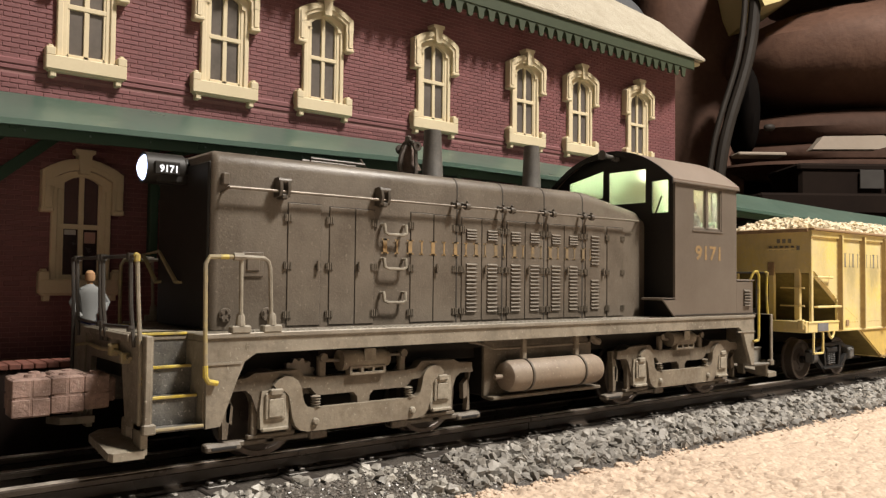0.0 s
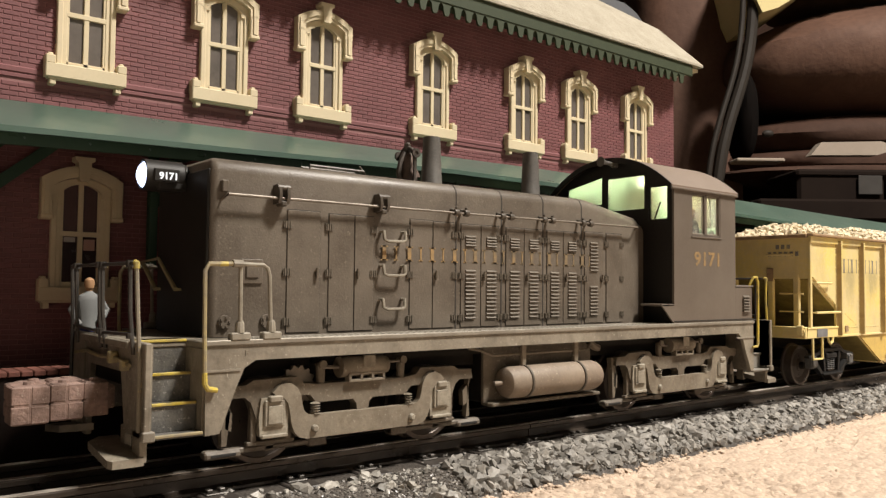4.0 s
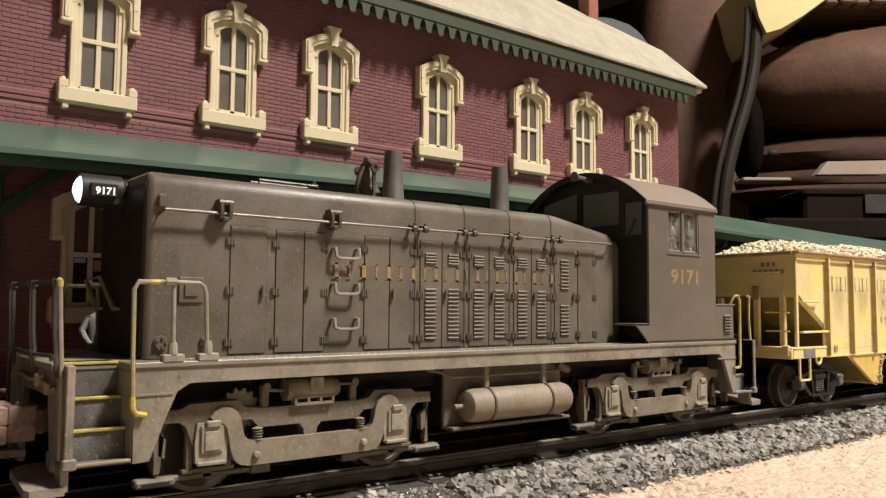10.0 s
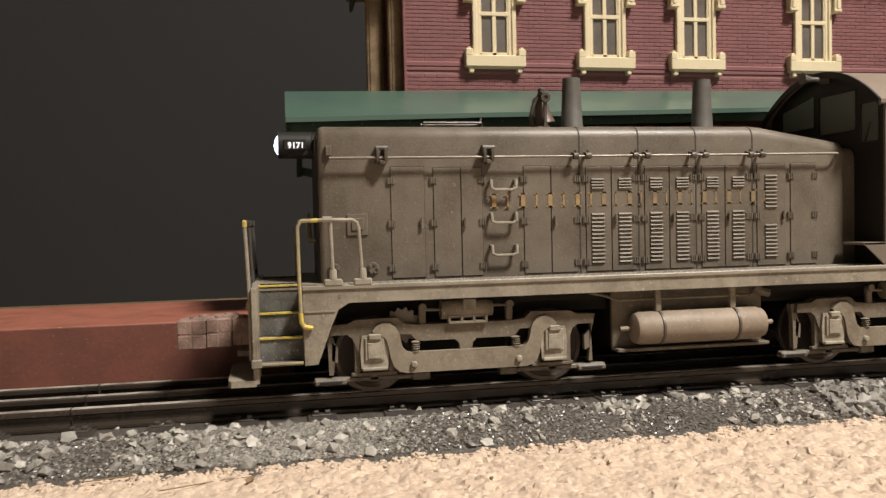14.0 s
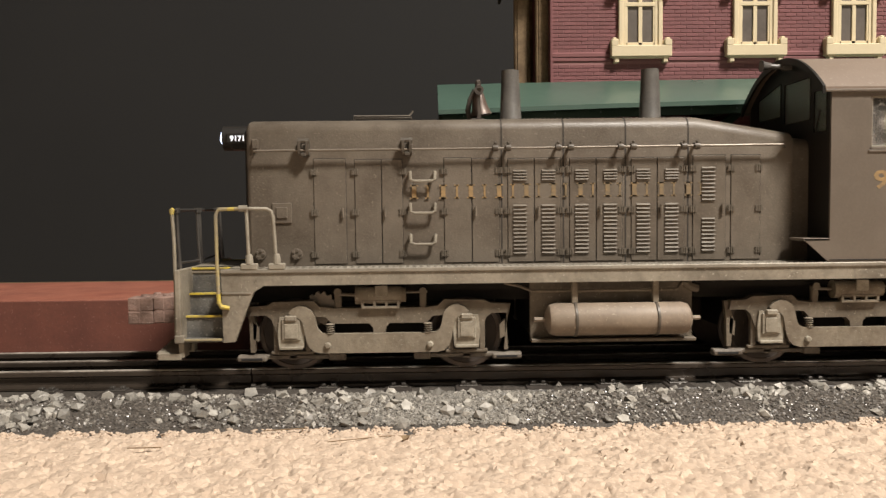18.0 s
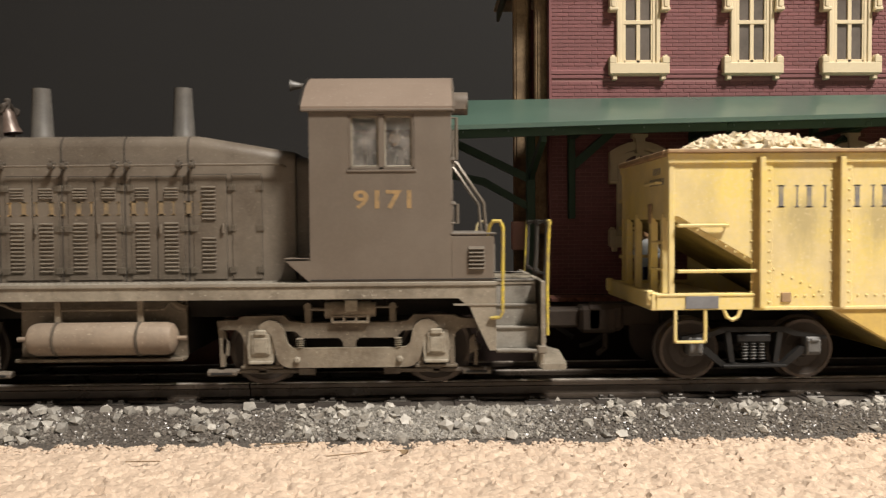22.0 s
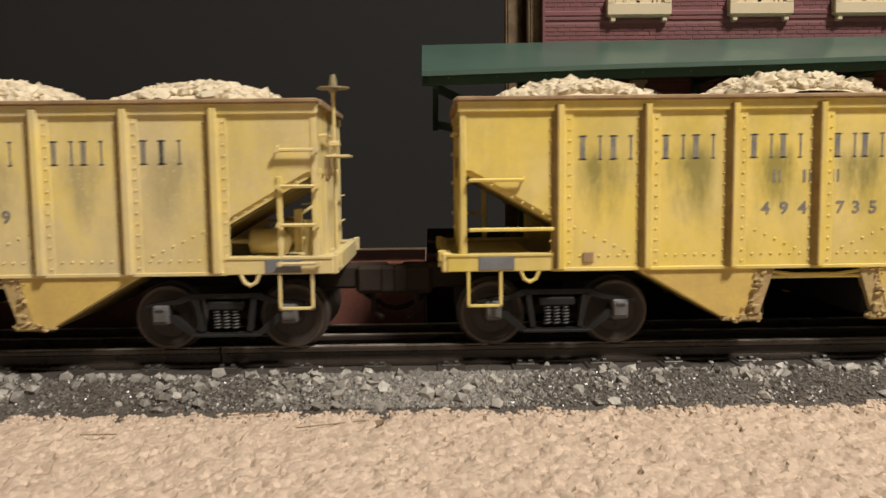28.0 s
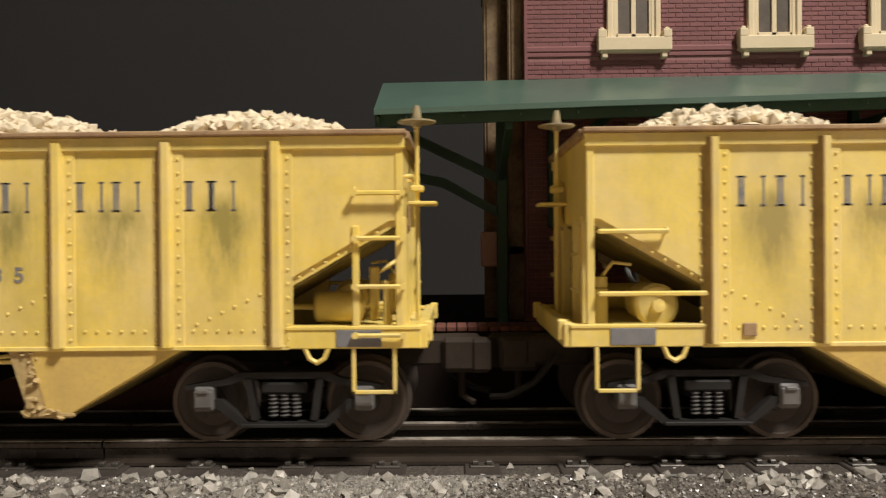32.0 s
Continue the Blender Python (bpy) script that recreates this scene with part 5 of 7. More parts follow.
        for bx in (-9.9, 0.9):
            fl = Soup().lathe([(0.1, s * 0.2), (1.75, s * 0.2), (1.6, s * 0.6), (0.1, s * 0.6)], (bx, y, 31.4), "y", 14)
            for k in range(5):
                fl.lathe([(0.1, s * 0.6), (0.42, s * 0.6), (0.35, s * 1.0), (0.1, s * 1.0)], (bx + 1.1 * math.cos(k * 1.257), y, 31.4 + 1.1 * math.sin(k * 1.257)), "y", 6)
            part("flange", fl, M_LOCO, hood)
        # worn lettering strokes
        word = letter_bars([(35.3, 47.4), (43.9, 47.4), (52.1, 47.4), (60.5, 47.4)], 4.1, 1.3, 0.55, y + s * 0.36, s, 5.0)
        part("lettering", word, M_GOLD, hood, "flaking gold lettering")
        word2 = letter_bars([(68.6 + k * 8.05, 47.5) for k in range(7)], 4.1, 1.3, 0.55, y + s * 0.36, s, 4.6)
        part("lettering", word2, M_GOLD_WORN, hood, "nearly worn off gold lettering")
        cl = Soup().box(-11.6, -9.8, *sorted((y - s * 0.3, y + s * 1.2)), 62.4, 65.4, 0.3)
        part("class_light", cl, M_LOCO, hood)

    # headlight on the hood front with its number boards
    hl = Soup().lathe([(0.1, 0.4), (3.3, 0.4), (3.4, -1.2), (3.9, -1.8), (3.9, -11.2), (3.4, -11.2), (3.3, -10.4), (0.1, -10.2)], (-13.0, YC, 67.3), "x", 24)
    hl.box(-21.5, -13.0, YC - 3.4, YC + 3.4, 63.6, 66.6, 0.5)
    hl_ob = part("headlight", hl, M_BLACK_AND_SHADE, loco, "round headlight housing, lamp lit")
    part("lens", Soup().lathe([(0.1, -1.5), (1.4, -1.3), (2.5, -0.75), (3.2, -0.0), (3.2, 0.3), (0.1, 0.3)], (-23.9, YC, 67.3), "x", 22), M_LENS, hl_ob, "lit bluish white headlight lens")
    for s in (-1, 1):
        nb = Soup().box(-22.6, -16.4, *sorted((YC + s * 3.2, YC + s * 4.4)), 65.5, 68.7, 0.2)
        part("number_board", nb, M_BLACK_AND_SHADE, hl_ob)
        t = Soup().text("9171", 2.4, 1.0)
        w = max(p[0] for p in t.v)
        t.moved(-w / 2, 0, 0)
        if s > 0:
            t.turned()
        t.moved(-19.3, YC + s * 4.45, 66.1)
        part("lettering", t, M_WHITE_NUM, hl_ob, "lit white road number")
    # stacks, bell, roof grab rail
    for x in (66.5, 111.0):
        st = Soup().lathe([(3.7, 0), (3.7, 0.6), (3.45, 1.2), (2.75, 16.4), (2.75, 16.9), (2.3, 16.9), (2.25, 13)], (x, YC, 70.9), "z", 20)
        part("exhaust_stack", st, M_STACK, loco, "tapered black exhaust stack")
    bell = Soup().lathe([(0.1, 1.0), (2.6, 0.9), (3.4, 0.0), (3.2, 0.7), (2.6, 2.3), (2.25, 4.4), (1.9, 6.6), (1.1, 7.8), (0.1, 8.0)], (0, 0, -7.4), "z", 18)
    # hung aslant, mouth towards the cab
    tilt = radians(9)
    bell.v = [(56.0 + p[0] * math.cos(tilt) - p[2] * math.sin(tilt), YC - 1.0 + p[1], 81.0 + p[0] * math.sin(tilt) + p[2] * math.cos(tilt)) for p in bell.v]
    bell_ob = part("bell", bell, M_BELL, loco, "tarnished bronze bell in a yoke")
    yk = Soup().box(53.6, 58.0, YC - 5.2, YC + 3.2, 70.9, 72.4, 0.4)
    yk.tube([(55.6, YC - 1.0, 71.4), (53.6, YC - 1.0, 72.6), (52.9, YC - 1.0, 75.2), (53.6, YC - 1.0, 78.6), (55.2, YC - 1.0, 81.6)], 0.8, 8)
    for e in (-1, 1):
        ye = YC - 1.0 + e * 3.9
        yk.prism([(55.3, 71.4), (57.1, 71.4), (56.6, 74.0), (56.7, 81.0), (55.7, 81.0), (55.8, 74.0)], "y", *sorted((ye - e * 0.4, ye + e * 0.4)))
        yk.lathe([(0.1, 0), (1.5, 0), (1.5, e * 0.7), (0.7, e * 0.7), (0.6, e * 0.3), (0.1, e * 0.3)], (56.2, ye + e * 0.2, 81.0), "y", 12)
    yk.tube([(56.2, YC - 4.7, 80.6), (56.2, YC - 3.3, 82.4), (56.2, YC - 1, 83.2), (56.2, YC + 1.3, 82.4), (56.2, YC + 2.7, 80.6)], 0.7, 8)
    yk.box(55.3, 57.1, YC - 2.0, YC + 0.0, 80.4, 84.8, 0.5)
    part("yoke", yk, M_YOKE, bell_ob)
    rg = Soup().tube([(17.6, YC - 9, 70.9), (17.6, YC - 9, 72.8), (35.0, YC - 9, 72.8), (35.6, YC - 9, 70.9)], 0.32, 6).tube([(17.6, YC - 4, 70.9), (17.6, YC - 4, 72.8), (35.0, YC - 4, 72.8)], 0.32, 6).tube([(34.6, YC - 9, 72.8), (35.6, YC - 6, 74.6)], 0.3, 6)
    part("roof_rail", rg, M_CLIP, loco)

    # running board and side sill
    dk = Soup().box(-18.9, 207.7, YC - 28.8, YC + 28.8, 26.0, 27.6, 0.2).box(-32.5, -18.9, YC - 18.0, YC + 18.0, 26.0, 27.6, 0.2).box(207.7, 222.5, YC - 18.0, YC + 18.0, 26.0, 27.6, 0.2)
    part("running_board", dk, M_SILL, loco, "dusty treadplate running board")
    for s in (-1, 1):
        ya, yb = sorted((YC + s * 18.2, YC + s * 28.0))
        part("deck_plate", Soup().box(-9, 157, ya, yb, 27.5, 27.75), M_DECK, loco, "grimy dark deck plate")
        tr = Soup()
        for k in range(82):
            x = -8 + k * 2.0
            ya, yb = sorted((YC + s * 19.2, YC + s * 27.6))
            for row in range(4):
                y0, y1, lean = ya + row * 2.15, ya + row * 2.15 + 1.7, 0.9 * (-1) ** row
                tr.add([(x, y0, 27.73), (x + 0.8, y0, 27.73), (x + 0.8 + lean, y1, 27.73), (x + lean, y1, 27.73), (x + 0.4, y0 + 0.3, 27.98), (x + 0.4 + lean, y1 - 0.3, 27.98)], [(0, 1, 4), (2, 3, 5), (0, 4, 5, 3), (1, 2, 5, 4)])
        tagged(part("tread_pattern", tr, M_TREADPLATE, loco), kind="stuff")
    core = Soup().box(-30, 220, YC - 17, YC + 17, 17, 26.2).box(14, 176, YC - 21, YC + 21, 20.5, 26.1)
    part("underframe", core, M_DARK, loco, "black underframe in shadow")
    # toothed wheel in one outline
    ring = [(8.2 + (5.0 if k % 4 < 2 else 4.3) * math.cos((k - 0.5) * math.tau / 56), 15.5 + (5.0 if k % 4 < 2 else 4.3) * math.sin((k - 0.5) * math.tau / 56)) for k in range(56)]
    gear = Soup().prism(ring, "y", YC - 21.5, YC - 20)
    part("drive_gear", gear, M_STEEL, loco)
    for s in (-1, 1):
        y = YC + s * 29.0
        sill = Soup()
        prof = [(-18.8, 27.7), (207.6, 27.7), (207.6, 8.0), (205.8, 8.0), (202.2, 15.5), (200.2, 20.4), (196.8, 23.1)]
        prof += [(-6.8, 23.1), (-9.6, 21.4), (-11.6, 16.8), (-15.2, 7.2), (-18.6, 7.0)]
        sill.prism(prof, "y", *sorted((y - s * 1.3, y)))
        so = part("side_sill", sill, M_SILL, loco, "dusty grey side sill with angled step panels")
        lip = Soup().box(-19.0, 208, *sorted((y - s * 0.5, y + s * 0.5)), 26.7, 27.9, 0.2).box(195.5, 208, *sorted((y - s * 0.5, y + s * 0.3)), 21.0, 21.5)
        lip.box(-18.6, -10.5, *sorted((y - s * 0.5, y + s * 0.3)), 20.9, 21.4)
        part("sill_lip", lip, M_TREADPLATE, so, "scuffed bright sill lip")
        tl = Soup().text("F", 1.6).moved(-9.5 if s < 0 else -10.8, 0, 24.4)
        if s > 0:
            tl.turned().moved(-20.3, 0, 0)
            tl.v = [(x, yy, z if z > 0 else -z) for x, yy, z in tl.v]
        part("lettering", tl.moved(0, y + s * 0.1, 0), M_BOX, so)
        # step wells at both ends
        for xa, xb, outer in ((-30.8, -18.9, -31.6), (207.8, 220.6, 221.4)):
            for k, (z, back) in enumerate(((27.6, 11.0), (20.4, 8.0), (14.2, 4.2), (8.0, 0.2))):
                deep = (18.0, 11.4, 8.4, 4.6)[k]
                stp = Soup().box(xa, xb, *sorted((y - s * deep, y - s * back)), z - 0.8, z, 0.12)
                sob = part("step_tread", stp, M_STEP if outer < 0 else M_STEP_PALE, loco)
                edge_paint = (M_YELLOW if k < 3 else M_YELLOW_DUSTY) if outer < 0 else M_STEP_PALE
                part("step_nosing", Soup().box(xa + 0.1, xb - 0.1, *sorted((y - s * (back + 0.7), y - s * (back - 0.25))), z - 0.45, z + 0.16, 0.1), edge_paint, sob, "worn yellow step edge" if outer < 0 else "")
                if k < 3:
                    riser = Soup().box(xa, xb, *sorted((y - s * (back + 1.0), y - s * (back + 0.3))), (20.4, 14.2, 8.0)[k], z - 0.7, 0.1)
                    part("step_riser", riser, M_STEP if outer < 0 else M_STEP_PALE, loco, "speckled dark grey step riser" if outer < 0 else "pale dusty step riser")
            inner = xb if outer < 0 else xa
            cheek = Soup().box(*sorted((inner, inner + (0.7 if outer < 0 else -0.7))), *sorted((y - s * 12.0, y - s * 1.2)), 8.0, 26.0, 0.1)
            part("step_cheek", cheek, M_SILL, loco, "dusty inner wall of the step well")
            dirn = -1 if outer < 0 else 1
            side = Soup().box(*sorted((outer - dirn * 1.0, outer + dirn * 0.4)), *sorted((y - s * 12.5, y + s * 0.2)), 7.4, 27.8, 0.2)
            side.box(*sorted((outer - dirn * 2.0, outer + dirn * 0.8)), *sorted((y - s * 1.2, y + s * 0.6)), 7.0, 9.3, 0.3)
            part("step_side", side, M_SILL, loco, "dusty step side plate")
            reach = 6.8
            # tread tilted up towards the coupler, corners cut off
            plan = [(-0.4, 27.6), (reach - 0.8, 27.6), (reach, 26.6), (reach, 12.4), (reach - 3.0, 9.4), (-0.4, 9.4)]
            tread = [(outer + dirn * u, YC + s * w, 3.7 + (27.6 - w) * 0.12) for u, w in plan]
            foot = Soup().add(tread + [(a, b, c - 1.7) for a, b, c in tread], [tuple(range(6)), tuple(range(11, 5, -1))] + [(k, (k + 1) % 6, 6 + (k + 1) % 6, 6 + k) for k in range(6)])
            foot.box(*sorted((outer - dirn * 1.2, outer + dirn * 0.4)), *sorted((YC + s * 14, YC + s * 17)), 2.4, 9.0, 0.2).box(*sorted((outer - dirn * 1.2, outer + dirn * 0.4)), *sorted((YC + s * 22, YC + s * 27.0)), 2.4, 9.0, 0.2)
            part("footboard", foot, M_SILL, loco, "pale dusty footboard at the pilot")
        # handrails
        for base, d in ((-19.2, 1), (209.4, -1)):
            r = 0.50
            if d > 0:
                hr = Soup().tube([(-16.6, y + s * 0.7, 17.0), (-18.6, y + s * 1.0, 17.4), (-19.3, y + s * 1.0, 18.6), (-19.6, y + s * 1.0, 30), (-19.7, y + s * 0.8, 43.4), (-18.8, y + s * 0.8, 44.9), (-15.0, y + s * 0.8, 45.0), (-12.0, y + s * 0.6, 45.1)], r, 8)
                part("handrail", hr, M_YELLOW_DUSTY, loco, "dusty yellow handrail, bright at the bend")
                part("rail_tip", Soup().tube([(-16.4, y + s * 0.75, 17.0), (-18.6, y + s * 1.05, 17.4), (-19.3, y + s * 1.05, 18.6), (-19.4, y + s * 1.05, 21)], 0.6, 8), M_YELLOW, loco)
                part("rail_tip", Soup().tube([(-16.4, y + s * 0.8, 44.95), (-14.4, y + s * 0.8, 45.0)], 0.56, 8), M_YELLOW, loco)
                h2 = Soup().tube([(-12.4, y + s * 0.5, 45.1), (-5.4, y + s * 0.2, 44.9), (-4.3, y, 44.2), (-3.8, y, 42.6), (-3.1, y - s * 0.2, 29.5)], r, 8).tube([(-11.2, y + s * 0.4, 45.0), (-10.8, y, 29.5)], r, 8)
                for bx in (-10.8, -3.0):
                    h2.box(bx - 2.4, bx + 2.4, *sorted((y - s * 1.6, y + s * 0.7)), 27.7, 29.5, 0.3).lathe([(0.1, 0), (1.15, 0), (1.0, 2.2), (0.7, 2.8), (0.1, 2.8)], (bx, y - s * 0.3, 29.4), "z", 10)
                h2.lathe([(0.9, -1.2), (0.9, 1.2)], (-12.0, y + s * 0.6, 45.1), "x", 8)
                part("handrail", h2, M_HANDRAIL, loco, "dusty metal handrail with heavy feet")
            else:
                hr = Soup().tube([(205.8, y + s * 0.7, 17.4), (208.6, y + s * 1.0, 17.6), (209.4, y + s * 1.0, 19), (209.6, y + s * 1.0, 43.2), (208.8, y + s * 0.8, 45.0), (206.8, y + s * 0.6, 45.0), (205.9, y + s * 0.2, 43.6), (205.0, y - s * 1.5, 38.5)], r, 8)
                part("handrail", hr, M_YELLOW if s < 0 else M_YELLOW_DUSTY, loco, "bright yellow hooked handrail" if s < 0 else "dusty yellow hooked handrail")
            ex = -32.4 if d > 0 else 222.6
            near = YC + s * 25.8
            pst = Soup().tube([(ex, near + s * 1.4, 9.0 if d > 0 else 12.0), (ex, near + s * 1.0, 24), (ex - d * 0.4, near, 36), (ex - d * 0.8, near, 44.4)], r, 8)
            post = part("corner_post", pst, (M_POST if s < 0 else M_RAILING) if d > 0 else M_YELLOW, loco, "dusty brown corner post" if d > 0 else "worn bright yellow corner post")
            if s < 0 or d < 0:
                part("post_tip", Soup().tube([(ex - d * 0.78, near + s * 0.05, 43.6), (ex - d * 0.8, near, 44.7), (ex - d * 0.8, near - s * 0.8, 45.0)], r + 0.1, 8), M_YELLOW, post)
            # end railing: one half from the corner to the middle of the end
            er = Soup().tube([(ex - d * 0.8, near, 44.8), (ex - d * 0.8, YC - s * 0.2, 44.8)], r * 0.85, 8).tube([(ex - d * 0.4, near - s * 3.5, 29.4), (ex - d * 0.4, YC - s * 0.2, 28.8)], r * 0.8, 8)
            for yy in (near - s * 4.4, YC + s * 1.2):
                er.tube([(ex - d * 0.8, yy, 45.2), (ex - d * 0.5, yy, 34), (ex + d * 0.2, yy + s * 0.6, 25.0)], r, 8)
                er.lathe([(0.1, 0), (0.95, 0), (0.95, 1.5), (0.1, 1.5)], (ex - d * 0.8, yy, 44.0), "z", 8)
                er.lathe([(0.1, 0), (0.85, 0), (0.85, 1.3), (0.1, 1.3)], (ex - d * 0.45, yy, 28.4), "z", 8)
            part("end_railing", er, M_RAILING, loco, "dark metal end railing")
    for ex, d in ((-31.6, -1), (221.8, 1)):
        beam = Soup()
        prof = [(YC - 28.6, 27.7), (YC + 28.6, 27.7), (YC + 28.6, 8.0), (YC + 15, 8.0), (YC + 12, 20.5), (YC - 12, 20.5), (YC - 15, 8.0), (YC - 28.6, 8.0)]
        beam.prism(prof, "x", *sorted((ex, ex - d * 1.4)))
        part("end_plate", beam, M_SILL if d < 0 else M_BOX, loco, "dusty pilot end plate")
        lever = Soup().tube([(ex + d * 1.0, YC - 21, 22.5), (ex + d * 1.0, YC - 10, 23.6), (ex + d * 1.6, YC - 1, 23.2), (ex + d * 1.0, YC + 12, 23.6), (ex + d * 1.0, YC + 22, 22.5)], 0.45, 7)
        lever.box(*sorted((ex + d * 0.2, ex + d * 2.2)), YC - 10.5, YC - 8.4, 22.2, 25, 0.3).box(*sorted((ex + d * 0.2, ex + d * 2.2)), YC - 19, YC - 17.4, 21.2, 23.6, 0.3)
        part("uncoupling_lever", lever, M_YELLOW_DUSTY, loco, "dusty yellow uncoupling lever")
    # front coupler: blocky rust-pink casting
    core, blocks = Soup().box(-46, -30, -5, 2, 11, 16.5, 0.4), []
    for xa, xb, ya, yb, z0, z1 in ((-53.0, -45.6, -10.5, -4.4, 9.6, 18.0), (-45.2, -38.6, -10.3, -4.6, 9.9, 18.1), (-38.2, -33.0, -9.8, -5.0, 10.2, 18.0),
                                   (-52.2, -44.0, -4.2, 1.6, 10.2, 17.8), (-43.8, -37.0, -4.4, 1.8, 10.0, 18.3), (-36.8, -31.6, -4.2, 1.6, 10.6, 17.6), (-49.5, -40.5, 1.8, 6.0, 10.2, 17.6)):
        blocks.append(Soup().box(xa, xb, ya, yb, z0, z1, 0.5))
        for g in range(2):
            zg, mid = z0 + (z1 - z0) * g / 2, (xa + xb) / 2
            for p, q in ((xa - 0.12, mid - 0.15), (mid + 0.15, xb + 0.12)):
                blocks[-1].box(p, q, ya - 0.12, yb + 0.12, zg + 0.18, zg + (z1 - z0) / 2 - 0.18, 0.2)
    for k, (x, y0) in enumerate(((-49, -7), (-42, -7.4), (-40, -1), (-47, -1.5), (-35.5, -7))):
        blocks[k].lathe([(0.1, 0), (1.3, 0), (1.1, 0.7), (0.1, 0.8)], (x, y0, 17.9), "z", 9)
    coupler = part("front_coupler", core, M_RUST, loco, "chunky rust-pink front coupler casting")
    for blk in blocks:
        part("coupler_block", blk, M_RUST, coupler)
    rc = Soup().box(222, 240, YC - 4, YC + 4, 11, 17, 0.8).box(236, 246, YC - 6.5, YC + 3.0, 9.5, 18.0, 1.2).box(244, 248, YC - 6.5, YC - 1.5, 9.5, 18.0, 1.0)
    part("rear_coupler", rc, M_COUPLER, loco, "dark rear coupler")
    hose = Soup().tube([(223, YC + 9, 20), (228, YC + 9, 17), (231, YC + 8, 10), (236, YC + 6, 6.5)], 0.8, 7)
    part("air_hose", hose, M_DARK, loco)

    # fuel tank skirt, air reservoir, pipes
    for s in (-1, 1):
        y = YC + s * 22.0
        pl = Soup().box(69.6, 117.6, *sorted((y - s * 1.2, y)), 5.4, 22.6, 0.2).box(69.6, 117.6, *sorted((y - s * 0.4, y + s * 4.2)), 5.3, 6.3, 0.2)
        pn = part("tank_skirt", pl, M_FRAME, loco, "brown dusty tank skirt")
        tk = Soup()
        prof = [(0.1, 0), (2.6, 0.3), (4.2, 1.3), (4.75, 3.0), (4.75, 39.6), (4.2, 41.4), (2.6, 42.4), (0.1, 42.7)]
        tk.lathe(prof, (73.4, YC + s * 25.8, 12.0), "x", 24)
        tk.tube([(70.4, YC + s * 25.8, 12.0), (73.6, YC + s * 25.8, 12.0)], 0.7, 8).tube([(116, YC + s * 25.8, 12.0), (118.6, YC + s * 25.8, 12.0)], 0.7, 8)
        tko = part("air_reservoir", tk, M_TANK, loco, "pale brown air reservoir tank")
        for x in (82.1, 105.6):
            bd = Soup().lathe([(4.7, -0.4), (5.1, -0.35), (5.1, 0.35), (4.7, 0.4)], (x, YC + s * 25.8, 12.0), "x", 24)
            part("tank_strap", bd, M_CLIP, tko)
            part("hanger", Soup().box(x - 0.9, x + 0.9, *sorted((YC + s * 25.2, YC + s * 26.6)), 16.4, 23.2, 0.2), M_TRUCK, tko)
        pp = Soup().tube([(62, YC + s * 24, 22.6), (66, YC + s * 25, 21.8), (70, YC + s * 25.5, 20.3), (112, YC + s * 25.5, 20.3), (114, YC + s * 25, 22.8)], 0.45, 7).tube([(114, YC + s * 24.5, 22.6), (116.5, YC + s * 24.5, 20.8), (118.5, YC + s * 24.5, 20.4)], 1.2, 8)
        part("air_pipe", pp, M_FRAME, pn)
    tb = Soup().box(70, 117.2, YC - 20.6, YC + 20.6, 5.8, 22.5, 0.6)
    part("fuel_tank", tb, M_DARK, loco, "black fuel tank between the trucks")
    for x0 in (0.0, 139.7):
        for s in (-1, 1):
            switcher_truck(loco, x0, s)
        part("truck_bolster", Soup().box(x0 - 8, x0 + 58.8, YC - 11, YC + 11, 6, 16.5, 0.5), M_DARK, loco)
        for jx in (0, 50.8):
            wheelset(loco, x0 + jx, 7.5, 10.6, 15.9, "grimy locomotive wheel", M_WHEEL, WHEELS)

    # cab
    X0, X1, W = 154.8, 195.0, 29.0
    cab = None
    for s in (-1, 1):
        shell = Soup()
        y = YC + s * W
        ya, yb = sorted((y - s * 0.9, y))
        for a, b, z0, z1 in ((X0, X1, 27.6, 59.9), (X0, 165.9, 59.9, 75.6), (184.6, X1, 59.9, 75.6), (X0, X1, 75.6, 77.0)):
            shell.box(a, b, ya, yb, z0, z1)
        cab = part("cab_side", shell.weld(), M_CAB, cab or loco, "plain brown cab side with sliding windows")
    cab = cab.parent

    def roof_z(y):
        """Underside of the arched roof above y."""
        u = min(1.0, abs(y - YC) / 29.9)
        return 76.6 + 12.6 * (1 - u ** 2.15)

    def head(w, yy):
        """Top of a window at yy; the far front one follows the roof."""
        return w[3] - (max(0.0, yy - w[0]) * 0.2 if w[3] > 83.5 else 0.0)
    ys = [YC + 29.7 * k / 14 for k in range(-14, 15)]
    rf = Soup()
    up = [(y, roof_z(y) + 0.9) for y in ys]
    dn = [(y, roof_z(y)) for y in ys]
    rf.prism(up + dn[::-1], "x", 152.4, 195.8)
    ro = part("cab_roof", rf, M_ROOF, loco, "arched pinkish brown cab roof")
    for s in (-1, 1):
        part("gutter", Soup().box(152.6, 195.7, *sorted((YC + s * 29.9, YC + s * 28.9)), 76.2, 77.0, 0.2), M_CAB, ro)
    # end walls built up round their windows
    fronts = ((-28.5, -20.2, 65.4, 78.0), (-18.5, -0.4, 69.6, 82.8), (1.6, 19.8, 72.6, 83.6))
    rears = ((YC - 27.0, YC - 17.6, 51.0, 62.2), (YC - 27.0, YC - 17.6, 63.6, 76.8), (YC - 5.5, YC + 5.5, 63.0, 76.5), (YC + 17.6, YC + 27.0, 51.0, 62.2), (YC + 17.6, YC + 27.0, 63.6, 76.8))
